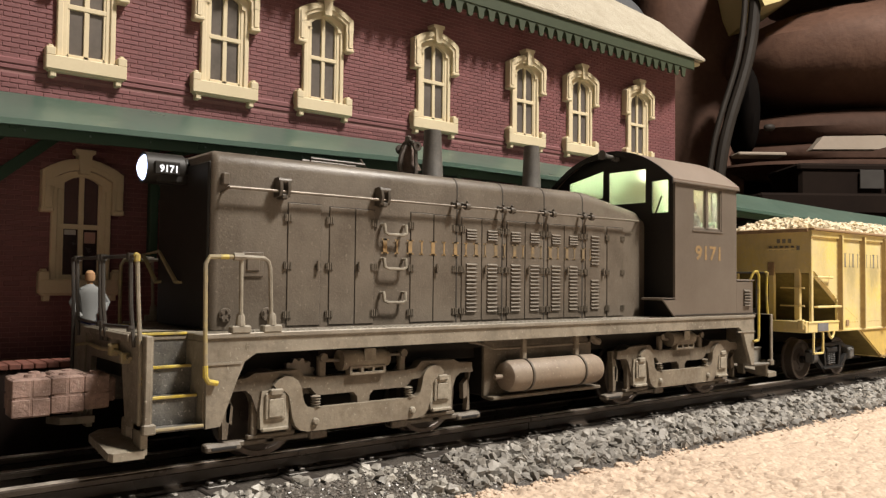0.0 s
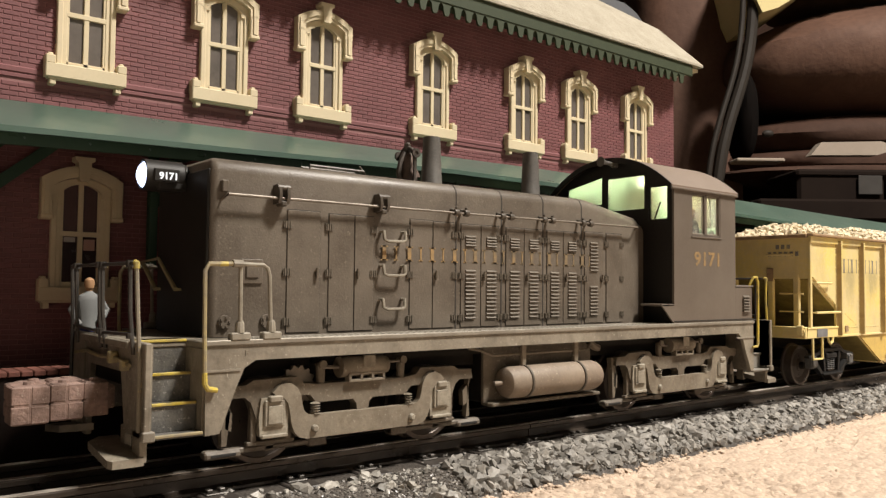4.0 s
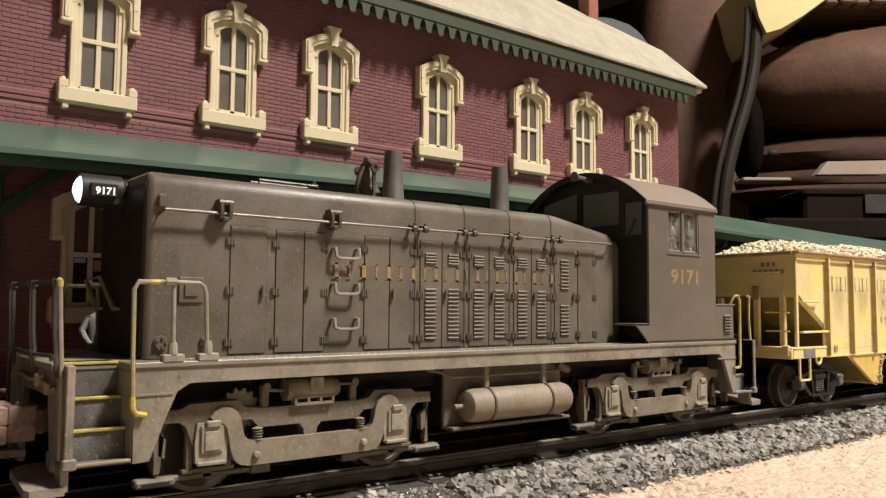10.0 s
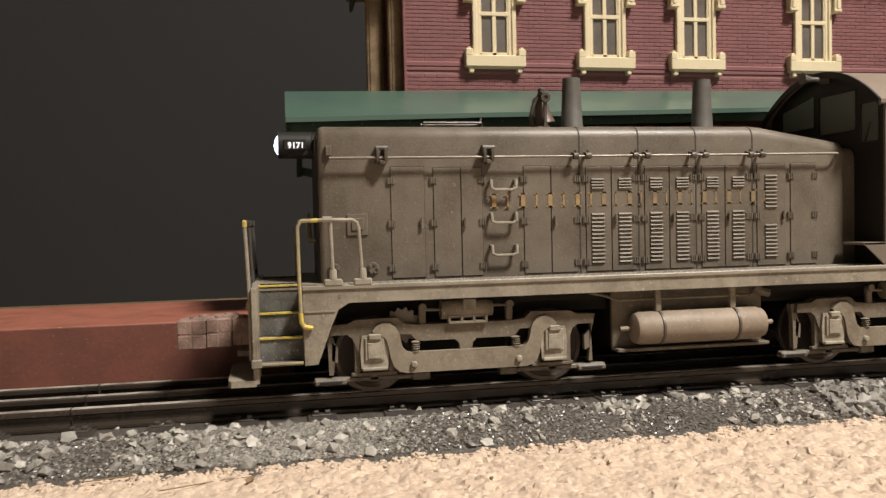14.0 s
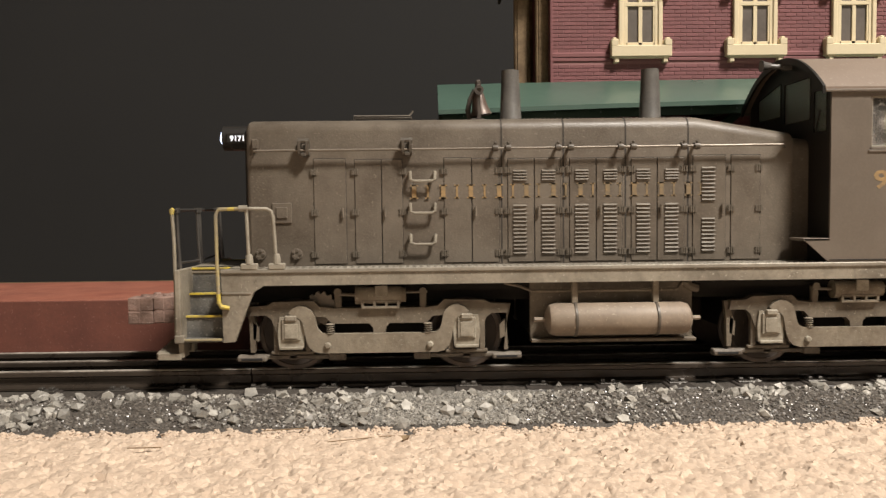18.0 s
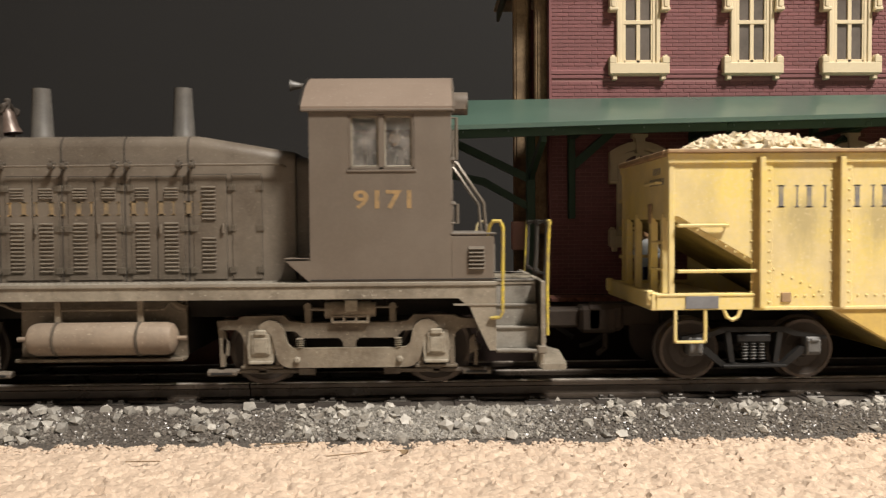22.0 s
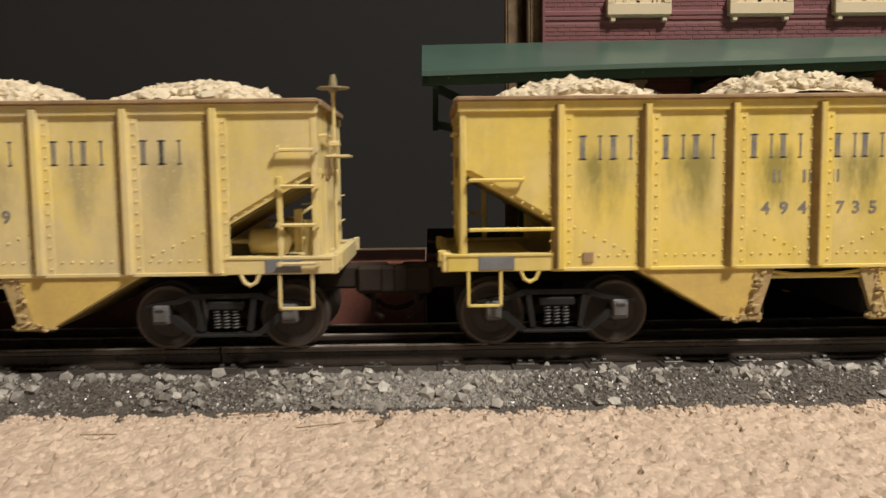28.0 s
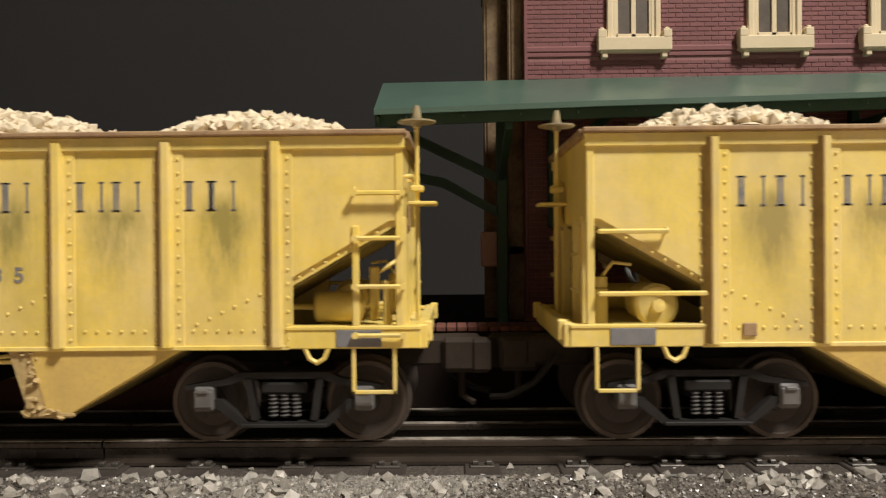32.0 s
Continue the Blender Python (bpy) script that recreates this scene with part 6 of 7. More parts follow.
    # front wall and frames are coloured black for their shade, rear keeps cab paint
    for xw, mat, wins in ((X0, M_BLACK_AND_SHADE, fronts), (X1 - 0.9, M_CAB, rears)):
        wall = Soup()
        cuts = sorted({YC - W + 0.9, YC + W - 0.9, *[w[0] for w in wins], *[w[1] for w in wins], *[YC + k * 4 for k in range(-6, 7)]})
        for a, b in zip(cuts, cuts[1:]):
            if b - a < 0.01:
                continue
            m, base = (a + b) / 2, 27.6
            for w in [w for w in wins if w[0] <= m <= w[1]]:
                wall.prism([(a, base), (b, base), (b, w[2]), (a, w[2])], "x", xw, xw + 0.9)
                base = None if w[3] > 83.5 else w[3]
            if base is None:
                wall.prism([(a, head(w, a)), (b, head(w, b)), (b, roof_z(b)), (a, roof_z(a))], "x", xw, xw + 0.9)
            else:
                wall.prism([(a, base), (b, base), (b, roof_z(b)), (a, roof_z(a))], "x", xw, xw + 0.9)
        part("cab_end", wall.weld(), mat, cab, "cab front, shade painted black" if mat is M_BLACK_AND_SHADE else "brown cab rear")
        for w in wins:
            part("pane", Soup().prism([(w[0], w[2]), (w[1], w[2]), (w[1], w[3] - (3.6 if w[3] > 83.5 else 0)), (w[0], w[3])], "x", xw + 0.3, xw + 0.5), M_CAB_GLASS if mat is M_BLACK_AND_SHADE else M_REAR_REFLECTION, cab, "clear front pane" if mat is M_BLACK_AND_SHADE else "rear pane, pale reflection painted in")
            fr, e = Soup(), (0.35 if mat is M_BLACK_AND_SHADE else 0.8)
            for a, b, c, d in ((w[0], w[0] + e, w[2], w[3]), (w[1] - e, w[1], w[2], w[3]), (w[0], w[1], w[2], w[2] + e), (w[0], w[1], w[3] - e, w[3])):
                if w[3] > 83.5 and (c > 80 or a > 15):
                    continue
                fr.box(xw - 0.25, xw + 1.15, a, b, c, d, 0.1)
            for cy in (w[0], w[1]):
                for cz in (w[2], w[3]):
                    if w[3] > 83.5 and cz == w[3]:
                        continue
                    dy, dz = (1.1 if cy == w[0] else -1.1), (1.1 if cz == w[2] else -1.1)
                    fr.prism([(cy, cz), (cy + dy, cz), (cy, cz + dz)], "x", xw - 0.1, xw + 0.8)
            part("window_frame", fr, M_BLACK_AND_SHADE if mat is M_BLACK_AND_SHADE else M_REAR_FRAME, cab, "front window frame, shade painted black" if mat is M_BLACK_AND_SHADE else "worn metal window frame, pale highlights painted in")
    rim = Soup().prism([(yy, z + 0.25) for yy, z in up] + [(yy, z - 1.0) for yy, z in dn[::-1]], "x", 151.9, 152.7)
    part("roof_rim", rim, M_BLACK_AND_SHADE, ro, "black rim of the cab roof")
    rim = Soup().prism([(yy, z) for yy, z in up] + [(yy, z - 0.6) for yy, z in dn[::-1]], "x", 195.5, 196.1)
    part("roof_rim", rim, M_CAB, ro)
    # fittings on the rear wall: grab irons, hinges, rain strips over the panes
    for e in (-1, 1):
        for z0, z1 in ((44.5, 50.0), (63.5, 76.0)):
            yy = YC + e * (16.2 if z0 > 60 else 22.0)
            gi = Soup().tube([(195.0, yy, z1), (197.0, yy, z1), (197.0, yy, z0), (195.0, yy, z0)], 0.38, 7)
            part("grab_iron", gi, M_STEEL, cab, "worn grab iron on the cab rear")
        strip = Soup().box(195.0, 196.2, *sorted((YC + e * 17.2, YC + e * 27.4)), 62.4, 63.3, 0.15).box(195.0, 196.2, *sorted((YC + e * 17.2, YC + e * 27.4)), 77.0, 77.8, 0.15)
        strip.box(195.0, 196.4, *sorted((YC + e * 17.2, YC + e * 27.4)), 49.8, 50.7, 0.15)
        part("rain_strip", strip, M_REAR_FRAME, cab)
        for z in (45.0, 60.5, 70.5):
            part("hinge", Soup().box(195.0, 196.0, *sorted((YC + e * 9.6, YC + e * 12.0)), z - 0.9, z + 0.9, 0.2), M_CLIP, cab)
    wp = Soup().tube([(154.3, -23, 65.8), (154.2, -25.6, 71.8)], 0.3, 5)
    part("wiper", wp, M_SEAM, cab)
    for s in (-1, 1):
        y = YC + s * W
        fr = Soup()
        for a, b, c, d in ((165.9, 166.6, 59.9, 75.6), (183.9, 184.6, 59.9, 75.6), (174.4, 176.0, 59.9, 75.6), (165.9, 184.6, 59.9, 60.6), (165.9, 184.6, 75.1, 75.6)):
            fr.box(a, b, *sorted((y - s * 1.0, y - s * 0.2)), c, d, 0.1)
        part("window_frame", fr, M_CAB, cab)
        for a, b in ((166.6, 174.4), (176.0, 183.9)):
            sash = Soup()
            for p, q, c, d in ((a, a + 0.5, 60.6, 75.1), (b - 0.5, b, 60.6, 75.1), (a, b, 60.6, 61.1), (a, b, 74.6, 75.1)):
                sash.box(p, q, *sorted((y - s * 1.5, y - s * 0.8)), c, d, 0.15)
            part("sash", sash, M_HANDRAIL, cab, "pale metal window sash")
            pane = part("pane", Soup().box(a + 0.5, b - 0.5, *sorted((y - s * 1.25, y - s * 1.05)), 61.1, 74.6), M_CAB_FROST, cab, "dusty window pane")
        part("window_sill", Soup().box(165.4, 185.2, *sorted((y - s * 0.2, y + s * 0.35)), 59.2, 59.8, 0.1), M_CAB, cab)
        t = Soup().text("9171", 7.0, 1.0)
        w, tall = max(p[0] for p in t.v), max(p[2] for p in t.v)
        t.v = [((p[0] / w - 0.5) * 16.6, p[1], p[2] / tall * 5.1) for p in t.v]
        if s > 0:
            t.turned()
        t.moved(175.4, y + s * 0.02, 49.0)
        part("lettering", t, M_GOLD, cab, "faded gold road number")
        ln = Soup().box(154.8, 208, *sorted((y - s * 0.2, y + s * 0.22)), 28.4, 28.7)
        part("side_line", ln, M_SEAM, cab)
        gs = Soup().prism([(147.2, 34.6), (154.8, 34.6), (154.8, 27.8), (153.4, 29.0)], "y", *sorted((y - s * 0.6, y))).box(147.2, 154.8, *sorted((y - s * 9, y)), 34.0, 34.8, 0.1)
        part("cab_step", gs, M_CAB, loco)
        # low nose behind the cab
        lv = Soup()
        for k in range(6):
            lv.prism([(y, 31.4 + k * 1.12), (y + s * 0.9, 31.5 + k * 1.12), (y, 32.3 + k * 1.12)], "x", 199.9, 204.4)
        part("louvre", lv, M_LOUVRE_HIGHLIGHT, loco)
        dg = Soup().tube([(195.0, YC + s * 12, 63.0), (197.0, YC + s * 12, 63.0), (205.4, YC + s * 12, 50.6), (206.2, YC + s * 12, 41.4)], 0.5, 7)
        part("grab_rail", dg, M_STEEL, loco)
    for e in (-1, 1):
        hump = part("rear_hump", Soup().box(194.6, 207.2, *sorted((YC + e * 11.5, YC + e * W)), 27.6, 41.2, 0.5), M_CAB, loco, "low grey brown box behind the cab")
        part("hump_lip", Soup().box(194.6, 207.8, *sorted((YC + e * 11.2, YC + e * (W + 0.2))), 41.2, 41.8, 0.15), M_REAR_FRAME, hump, "scuffed pale lip of the low box")
        part("hatch", Soup().box(207.1, 207.7, *sorted((YC + e * 14.5, YC + e * 25.5)), 30.5, 38.5, 0.2), M_STEP_PALE, hump, "pale dusty hatch")
    dr = Soup().box(195, 195.9, YC - 9, YC + 9, 27.8, 62.4, 0.3).box(195.6, 196.3, YC - 6, YC + 6, 31, 58, 0.2)
    part("rear_door", dr, M_CAB, loco)
    rl = Soup().lathe([(0.1, 0), (3.4, 0), (3.6, 0.6), (3.6, 5.6), (3.2, 5.6), (3.1, 5.0), (0.1, 5.0)], (195.6, YC, 82.6), "x", 18).box(195.6, 200.6, YC - 3.6, YC + 3.6, 80.2, 82.6, 0.3)
    rlo = part("rear_headlight", rl, M_CAB, loco, "round brown rear headlight, unlit")
    part("lens", Soup().lathe([(0.1, 0), (3.0, 0), (3.0, 0.4), (0.1, 0.5)], (200.4, YC, 82.6), "x", 16), M_PLATE, rlo)
    horn = Soup().tube([(152.6, YC - 3, 87.8), (148.5, YC - 3, 88.0)], 0.8, 10).tube([(148.5, YC - 3, 88.0), (146.2, YC - 3, 88.1), (145.4, YC - 3, 88.1)], 0.9, 10, 2.0).box(152, 155, YC - 4, YC - 2, 86.6, 88.6, 0.3)
    part("horn", horn, M_STACK, loco, "small trumpet horn on the roof edge")
    # inside of the cab: floor, control stand, lamp below an added opaque cup
    inn = Soup().box(156, 194, YC - 27.6, YC + 27.6, 40, 41).box(158, 166, YC - 8, YC + 12, 41, 62, 0.5).box(182, 188, YC - 24, YC - 15, 41, 54, 0.8).box(186.5, 188.5, YC - 24, YC - 15, 54, 63, 0.6)
    inn.box(192.6, 193.6, YC - 27.6, YC + 27.6, 41, 64.5).box(192.6, 193.6, YC - 4, YC + 4, 64.5, 84)
    lining = loft([[(x, y, roof_z(y) - 0.5) for y in ys[1:-1]] + [(x, y, roof_z(y) - 0.9) for y in ys[1:-1][::-1]] for x in (156.2, 193.4)])
    part("roof_lining", lining, M_CAB_IN, cab, "pale green roof lining")
    for s in (-1, 1):
        lo, hi = sorted((YC + s * 27.3, YC + s * 26.7))
        pan = Soup().box(156.4, 193.4, lo, hi, 41, 59.4).box(156.4, 165.4, lo, hi, 59.4, 76).box(185.0, 193.4, lo, hi, 59.4, 76)
        part("side_lining", pan.weld(), M_CAB_IN, cab, "pale green inner cab side")
    part("cab_interior", inn, M_CAB_IN, cab, "pale green cab floor, control stand and seat")
    lamp = part("cab_lamp", Soup().lathe([(0.1, -0.5), (3.7, -0.5), (3.8, 0.0), (0.1, 0.2)], (0, 0, 0), "z", 16), M_SEAM, loco, "cab lamp on a small plate under the roof")
    lamp.location = (163.0 * MM, (YC - 11.6) * MM, 79.2 * MM)
    # added cup, blocks the bulb's light once the lamp is raised
    blocker = Soup().lathe([(4.5, 0.0), (4.5, 4.2), (0.1, 4.2), (0.1, 3.9), (3.95, 3.9), (3.95, 0.0)], (163.0, YC - 11.6, 82.2), "z", 16)
    grab = Soup().tube([(-14.1, -2.9, 39.0), (-15.5, -2.9, 39.0), (-15.6, 9.6, 47.0), (-15.6, 21.8, 46.4), (-15.5, 11.8, 39.0), (-14.1, 11.8, 39.0)], 0.42, 7)
    part("grab_iron", grab, M_YELLOW_DUSTY, hood, "dusty yellow grab iron on the hood front")
    part("lamp_socket", blocker, M_SEAM, loco)
    part("bulb", Soup().lathe([(0.1, 0.3), (1.2, 0.4), (1.7, 1.6), (1.2, 2.6), (0.1, 2.9)], (0, 0, 0), "z", 12), M_BULB, lamp, "greenish white cab bulb")
    return loco, lamp

# ---- hopper cars ----


def freight_truck(car, cx):
    """A spring truck centred at cx along the car."""
    for s in (-1, 1):
        y = YC + s * 22.0
        a, b = sorted((y, y + s * 2.2))
        f = Soup()
        f.prism([(cx - 21.5, 10.6), (cx - 13, 12.0), (cx - 9.5, 13.4), (cx + 9.5, 13.4), (cx + 13, 12.0), (cx + 21.5, 10.6), (cx + 21.5, 9.6), (cx + 12, 10.7), (cx + 8.2, 12.0), (cx - 8.2, 12.0), (cx - 12, 10.7), (cx - 21.5, 9.6)], "y", a, b)
        f.prism([(cx - 16, 7.6), (cx - 13.6, 7.4), (cx - 8.2, 2.6), (cx + 8.2, 2.6), (cx + 13.6, 7.4), (cx + 16, 7.6), (cx + 15.2, 6.0), (cx + 9.4, 1.5), (cx - 9.4, 1.5), (cx - 15.2, 6.0)], "y", a, b)
        f.box(cx - 9.4, cx + 9.4, *sorted((y, y + s * 3.0)), 1.5, 2.3, 0.15)
        for d in (-1, 1):
            f.prism([(cx + d * 5.7, 3.0), (cx + d * 7.2, 3.0), (cx + d * 8.6, 12.2), (cx + d * 7.0, 12.2)], "y", a, b)
        sf = part("side_frame", f, M_FRTRUCK, car, "dark grey cast truck side frame")
        part("bolster_end", Soup().box(cx - 5.0, cx + 5.0, *sorted((y - s * 1.0, y + s * 2.4)), 8.8, 11.2, 0.4), M_FRTRUCK, sf)
        for dx in (-2.5, 0, 2.5):
            sp = Soup().lathe([(0.85 + 0.3 * math.cos(math.pi * (k + 1)), k * 0.44) for k in range(13)], (cx + dx, y + s * 1.2, 3.5), "z", 10)
            part("spring", sp, M_SPRING, sf)
        for d in (-17.4, 17.4):
            j = Soup().box(cx + d - 2.2, cx + d + 2.2, *sorted((y - s * 1.0, y + s * 2.8)), 5.0, 10.4, 0.5).box(cx + d - 2.0, cx + d + 2.0, *sorted((y + s * 2.6, y + s * 3.3)), 5.8, 9.6, 0.3).box(cx + d - 1.2, cx + d + 1.2, *sorted((y + s * 3.0, y + s * 3.7)), 9.0, 9.9, 0.2)
            part("journal_box", j, M_JOURNAL, sf, "grey journal box")
    part("bolster", Soup().box(cx - 4, cx + 4, YC - 21, YC + 21, 7, 12, 0.5).box(cx - 16, cx + 16, YC - 9, YC - 7, 4, 7), M_DARK, car)
    for d in (-17.4, 17.4):
        wheelset(car, cx + d, 6.0, 9.0, 15.9, "grimy brown freight car wheel", M_WHEEL, WHEELS)


def hopper_side(car, s, paint, digits):
    """One side of the body; the far side is the near side given half a turn."""
    hw = 27.4

    def put(name, soup, mat, parent=car, label="", smooth=True):
        if s > 0:
            soup.turned()
        return part(name, soup.moved(0, YC, 0), mat, parent, label, smooth)
    y = -hw
    sheet = Soup().prism([(-96.5, 64.2), (96.5, 64.2), (96.5, 46.2), (93.6, 46.0), (72.2, 33.7), (72.2, 19.3), (-72.2, 19.3), (-72.2, 33.5), (-93.6, 46.0), (-96.5, 46.2)], "y", y, y + 0.9)
    body = put("side_sheet", sheet, paint, label="weathered yellow side sheet with dark stains")
    rivets = Soup()

    def rivet(x, z, yy=y - 0.02):
        ring = [(x + 0.42 * math.cos(a * 1.0472), yy, z + 0.42 * math.sin(a * 1.0472)) for a in range(6)] + [(x + 0.24 * math.cos(a * 1.0472), yy - 0.24, z + 0.24 * math.sin(a * 1.0472)) for a in range(6)]
        rivets.add(ring, [(a, (a + 1) % 6, 6 + (a + 1) % 6, 6 + a) for a in range(6)] + [tuple(range(6, 12))])
    for k in range(-3, 4):
        x = k * 23.25
        rib = Soup().prism([(x - 2.0, y + 0.1), (x - 1.1, y - 1.9), (x + 0.6, y - 1.9), (x + 1.3, y + 0.1)], "z", 19.5, 62.9)
        put("rib", rib, paint, body, "hat-section side rib")
        # left flank only: rust together with painted shade
        put("rib_rust", Soup().prism([(x - 2.6, y - 0.05), (x - 2.05, y - 0.3), (x - 1.15, y - 2.0), (x - 0.75, y - 2.0), (x - 0.75, y - 1.8), (x - 1.9, y + 0.05)], "z", 19.6, 62.8), M_RIB_RUST_SHADE, body, "brown rust and painted shade along the rib's left flank")
        put("rib_flange", Soup().box(x + 0.9, x + 3.3, y - 0.35, y + 0.1, 19.5, 62.9, 0.1), paint, body)
        for q in range(15):
            rivet(x + 2.3, 21 + q * 2.95, y - 0.37)
            rivet(x - 2.7, 21 + q * 2.95)
        if k < 3:
            for q in range(6):
                rivet(x + 5.2 + q * 2.6, 22.8)
    for x0, d in ((-66, 1), (66, -1), (-20, 1), (20, -1)):
        for q in range(6):
            rivet(x0 + d * q * 2.7, 30.5 - q * 1.25)
    for q in range(8):
        rivet(-91 + q * 2.75, 43.4 - q * 1.55)
        rivet(91 - q * 2.75, 43.4 - q * 1.55)
    tagged(put("rivet_row", rivets, paint, body, smooth=False), kind="stuff")
    put("top_chord", Soup().box(-97.4, 97.4, y - 2.2, y + 1.2, 64.1, 65.2, 0.25), M_HOP_RUST, body, "rusty brown top chord")
    put("top_strip", Soup().box(-97.0, 97.0, y - 0.9, y + 0.2, 61.2, 64.1, 0.2), paint, body)
    put("bottom_flange", Soup().box(-72.2, 72.2, y - 0.5, y + 0.4, 18.7, 19.7, 0.15), paint, body)
    for d in (-1, 1):
        lo, hi = sorted((d * 94.9, d * 96.6))
        put("end_post", Soup().box(lo, hi, y - 0.3, y + 1.0, 19.2, 64, 0.2), paint, body)
        lo, hi = sorted((d * 71.5, d * 100.2))
        sl = put("end_sill_side", Soup().box(lo, hi, y - 0.5, y + 0.9, 18.9, 23.6, 0.2).box(lo, hi, y - 0.8, y + 3.0, 22.9, 23.7, 0.15), paint, body)
        lo, hi = sorted((d * 82.2, d * 91.8))
        put("sill_plate", Soup().box(lo, hi, y - 0.8, y - 0.4, 19.3, 22.9, 0.1), M_PLATE, sl, "bare grey metal plate")
        lo, hi = sorted((d * 85.4, d * 95.0))
        st = Soup()
        for a, b, c, e in ((lo, lo + 0.9, 9.2, 19.2), (hi - 0.9, hi, 9.2, 19.2), (lo, hi, 9.2, 10.0)):
            st.box(a, b, y - 0.4, y + 0.5, c, e, 0.15)
        put("stirrup_step", st, paint, sl)
        lp = Soup().tube([(d * 75.5, y, 19), (d * 76.4, y, 16.8), (d * 78, y, 15.9), (d * 79.6, y, 16.8), (d * 80.5, y, 19)], 0.55, 6)
        put("rope_loop", lp, paint, sl)
        # hopper chute below the side
        inner, outer, tip = d * 16.2, d * 49.0, d * 25.2
        ch = Soup().prism([(outer, 19.3), (inner, 19.3), (d * 20.0, 5.4), (tip, 5.4)], "y", y + 0.2, y + 1.2)
        cho = put("chute_side", ch, M_HOP_CHUTE, body, "ochre-stained yellow hopper chute side")
        dr = Soup().prism([(inner + d * 1.4, 19.0), (d * 11.6, 18.8), (d * 16.0, 4.8), (d * 22.0, 4.8)], "y", y + 0.4, y + 3.0)
        dr.box(*sorted((d * 14.6, d * 21.4)), y + 0.1, y + 3.4, 4.3, 6.6, 0.5).box(*sorted((tip - d * 3.4, tip + d * 0.6)), y + 0.1, y + 2.0, 4.4, 5.8, 0.4)
        dr.box(*sorted((d * 15.4, d * 17.4)), y - 0.4, y + 1.2, 6.2, 9.0, 0.4)
        lump = random.Random(int(7 + d * 3 + s))
        for k in range(30):
            f = lump.random()
            dr.stone((inner + d * (1.0 + 4.0 * f) - d * lump.uniform(0, 3.0), y + lump.uniform(-0.3, 1.6), 19.0 - 14.2 * f), lump.uniform(0.8, 2.0), lump)
        for k in range(10):
            dr.stone((d * lump.uniform(14.5, 26.0), y + lump.uniform(0, 2.0), lump.uniform(4.2, 5.8)), lump.uniform(0.9, 1.9), lump)
        put("chute_door", dr, M_CRUST, cho, "rust-crusted chute door edge", False)
    put("patch_plate", Soup().box(-63.8, -60.9, y - 0.5, y, 21.0, 23.8, 0.15), M_HOP_RUST, body)
    put("centre_bar", Soup().box(-12.5, 12.5, y + 1.0, y + 2.2, 15.8, 16.8, 0.2).tube([(-13, y + 1.4, 17.8), (-6, y + 1.4, 16.9), (6, y + 1.4, 16.9), (13, y + 1.4, 17.8)], 0.5, 6), paint, body)
    # grab irons at one end, ladder at the other
    for z, xa, xb in ((43.3, -94.2, -79.8), (30.2, -94.2, -71.8)):
        gi = Soup().tube([(xa, y - 0.2, z), (xa, y - 1.6, z), (xb, y - 1.6, z), (xb, y - 0.2, z + (0.6 if z > 40 else 0))], 0.38, 6)
        put("grab_iron", gi, paint, body)
    for z in (51.8, 42.3, 32.1, 21.8):
        gi = Soup().tube([(86.4, y - 0.2, z + (1.2 if z > 50 else 0)), (86.4, y - 1.7, z), (96.6, y - 1.7, z), (96.8, y - 0.3, z)], 0.38, 6)
        for x in (86.4, 96.6):
            gi.lathe([(0.1, 0), (0.75, 0), (0.75, -0.8), (0.1, -0.8)], (x, y - 1.4, z), "y", 7)
        put("ladder_rung", gi, paint, body)
    put("ladder_stile", Soup().box(85.7, 87.2, y - 0.6, y + 0.3, 19.4, 45.0, 0.2), paint, body)
    # lettering strokes and road number
    marks = [(-64.6, 48.4), (-56.4, 48.4), (-42.4, 48.4), (-34.4, 48.4), (-18.8, 48.4), (-11.0, 48.4), (3.6, 48.4), (11.0, 48.4), (27.0, 48.4), (34.8, 48.4), (50.4, 48.4), (55.2, 48.4)]
    put("lettering", letter_bars(marks, 6.4, 1.35, 0.5, y - 0.02, -1, 5.6), M_LETTER, body, "faded blue-grey lettering strokes")
    small = Soup()
    for x in (-12.9, -4.8, 2.8):
        small.box(x, x + 0.8, y - 0.08, y, 41.8, 45.2).box(x + 1.6, x + 2.2, y - 0.08, y, 41.8, 45.2)
    put("lettering", small, M_LETTER, body)
    if digits:
        num = Soup()
        for ch_, x in zip(digits, (-15.9, -10.9, -5.9, 4.2, 8.6, 13.2)):
            t = Soup().text(ch_, 4.6, 1.05).moved(x, y - 0.06, 33.5)
            num.add(t.v, t.f)
        put("lettering", num, M_LETTER, body, "faded grey road number")


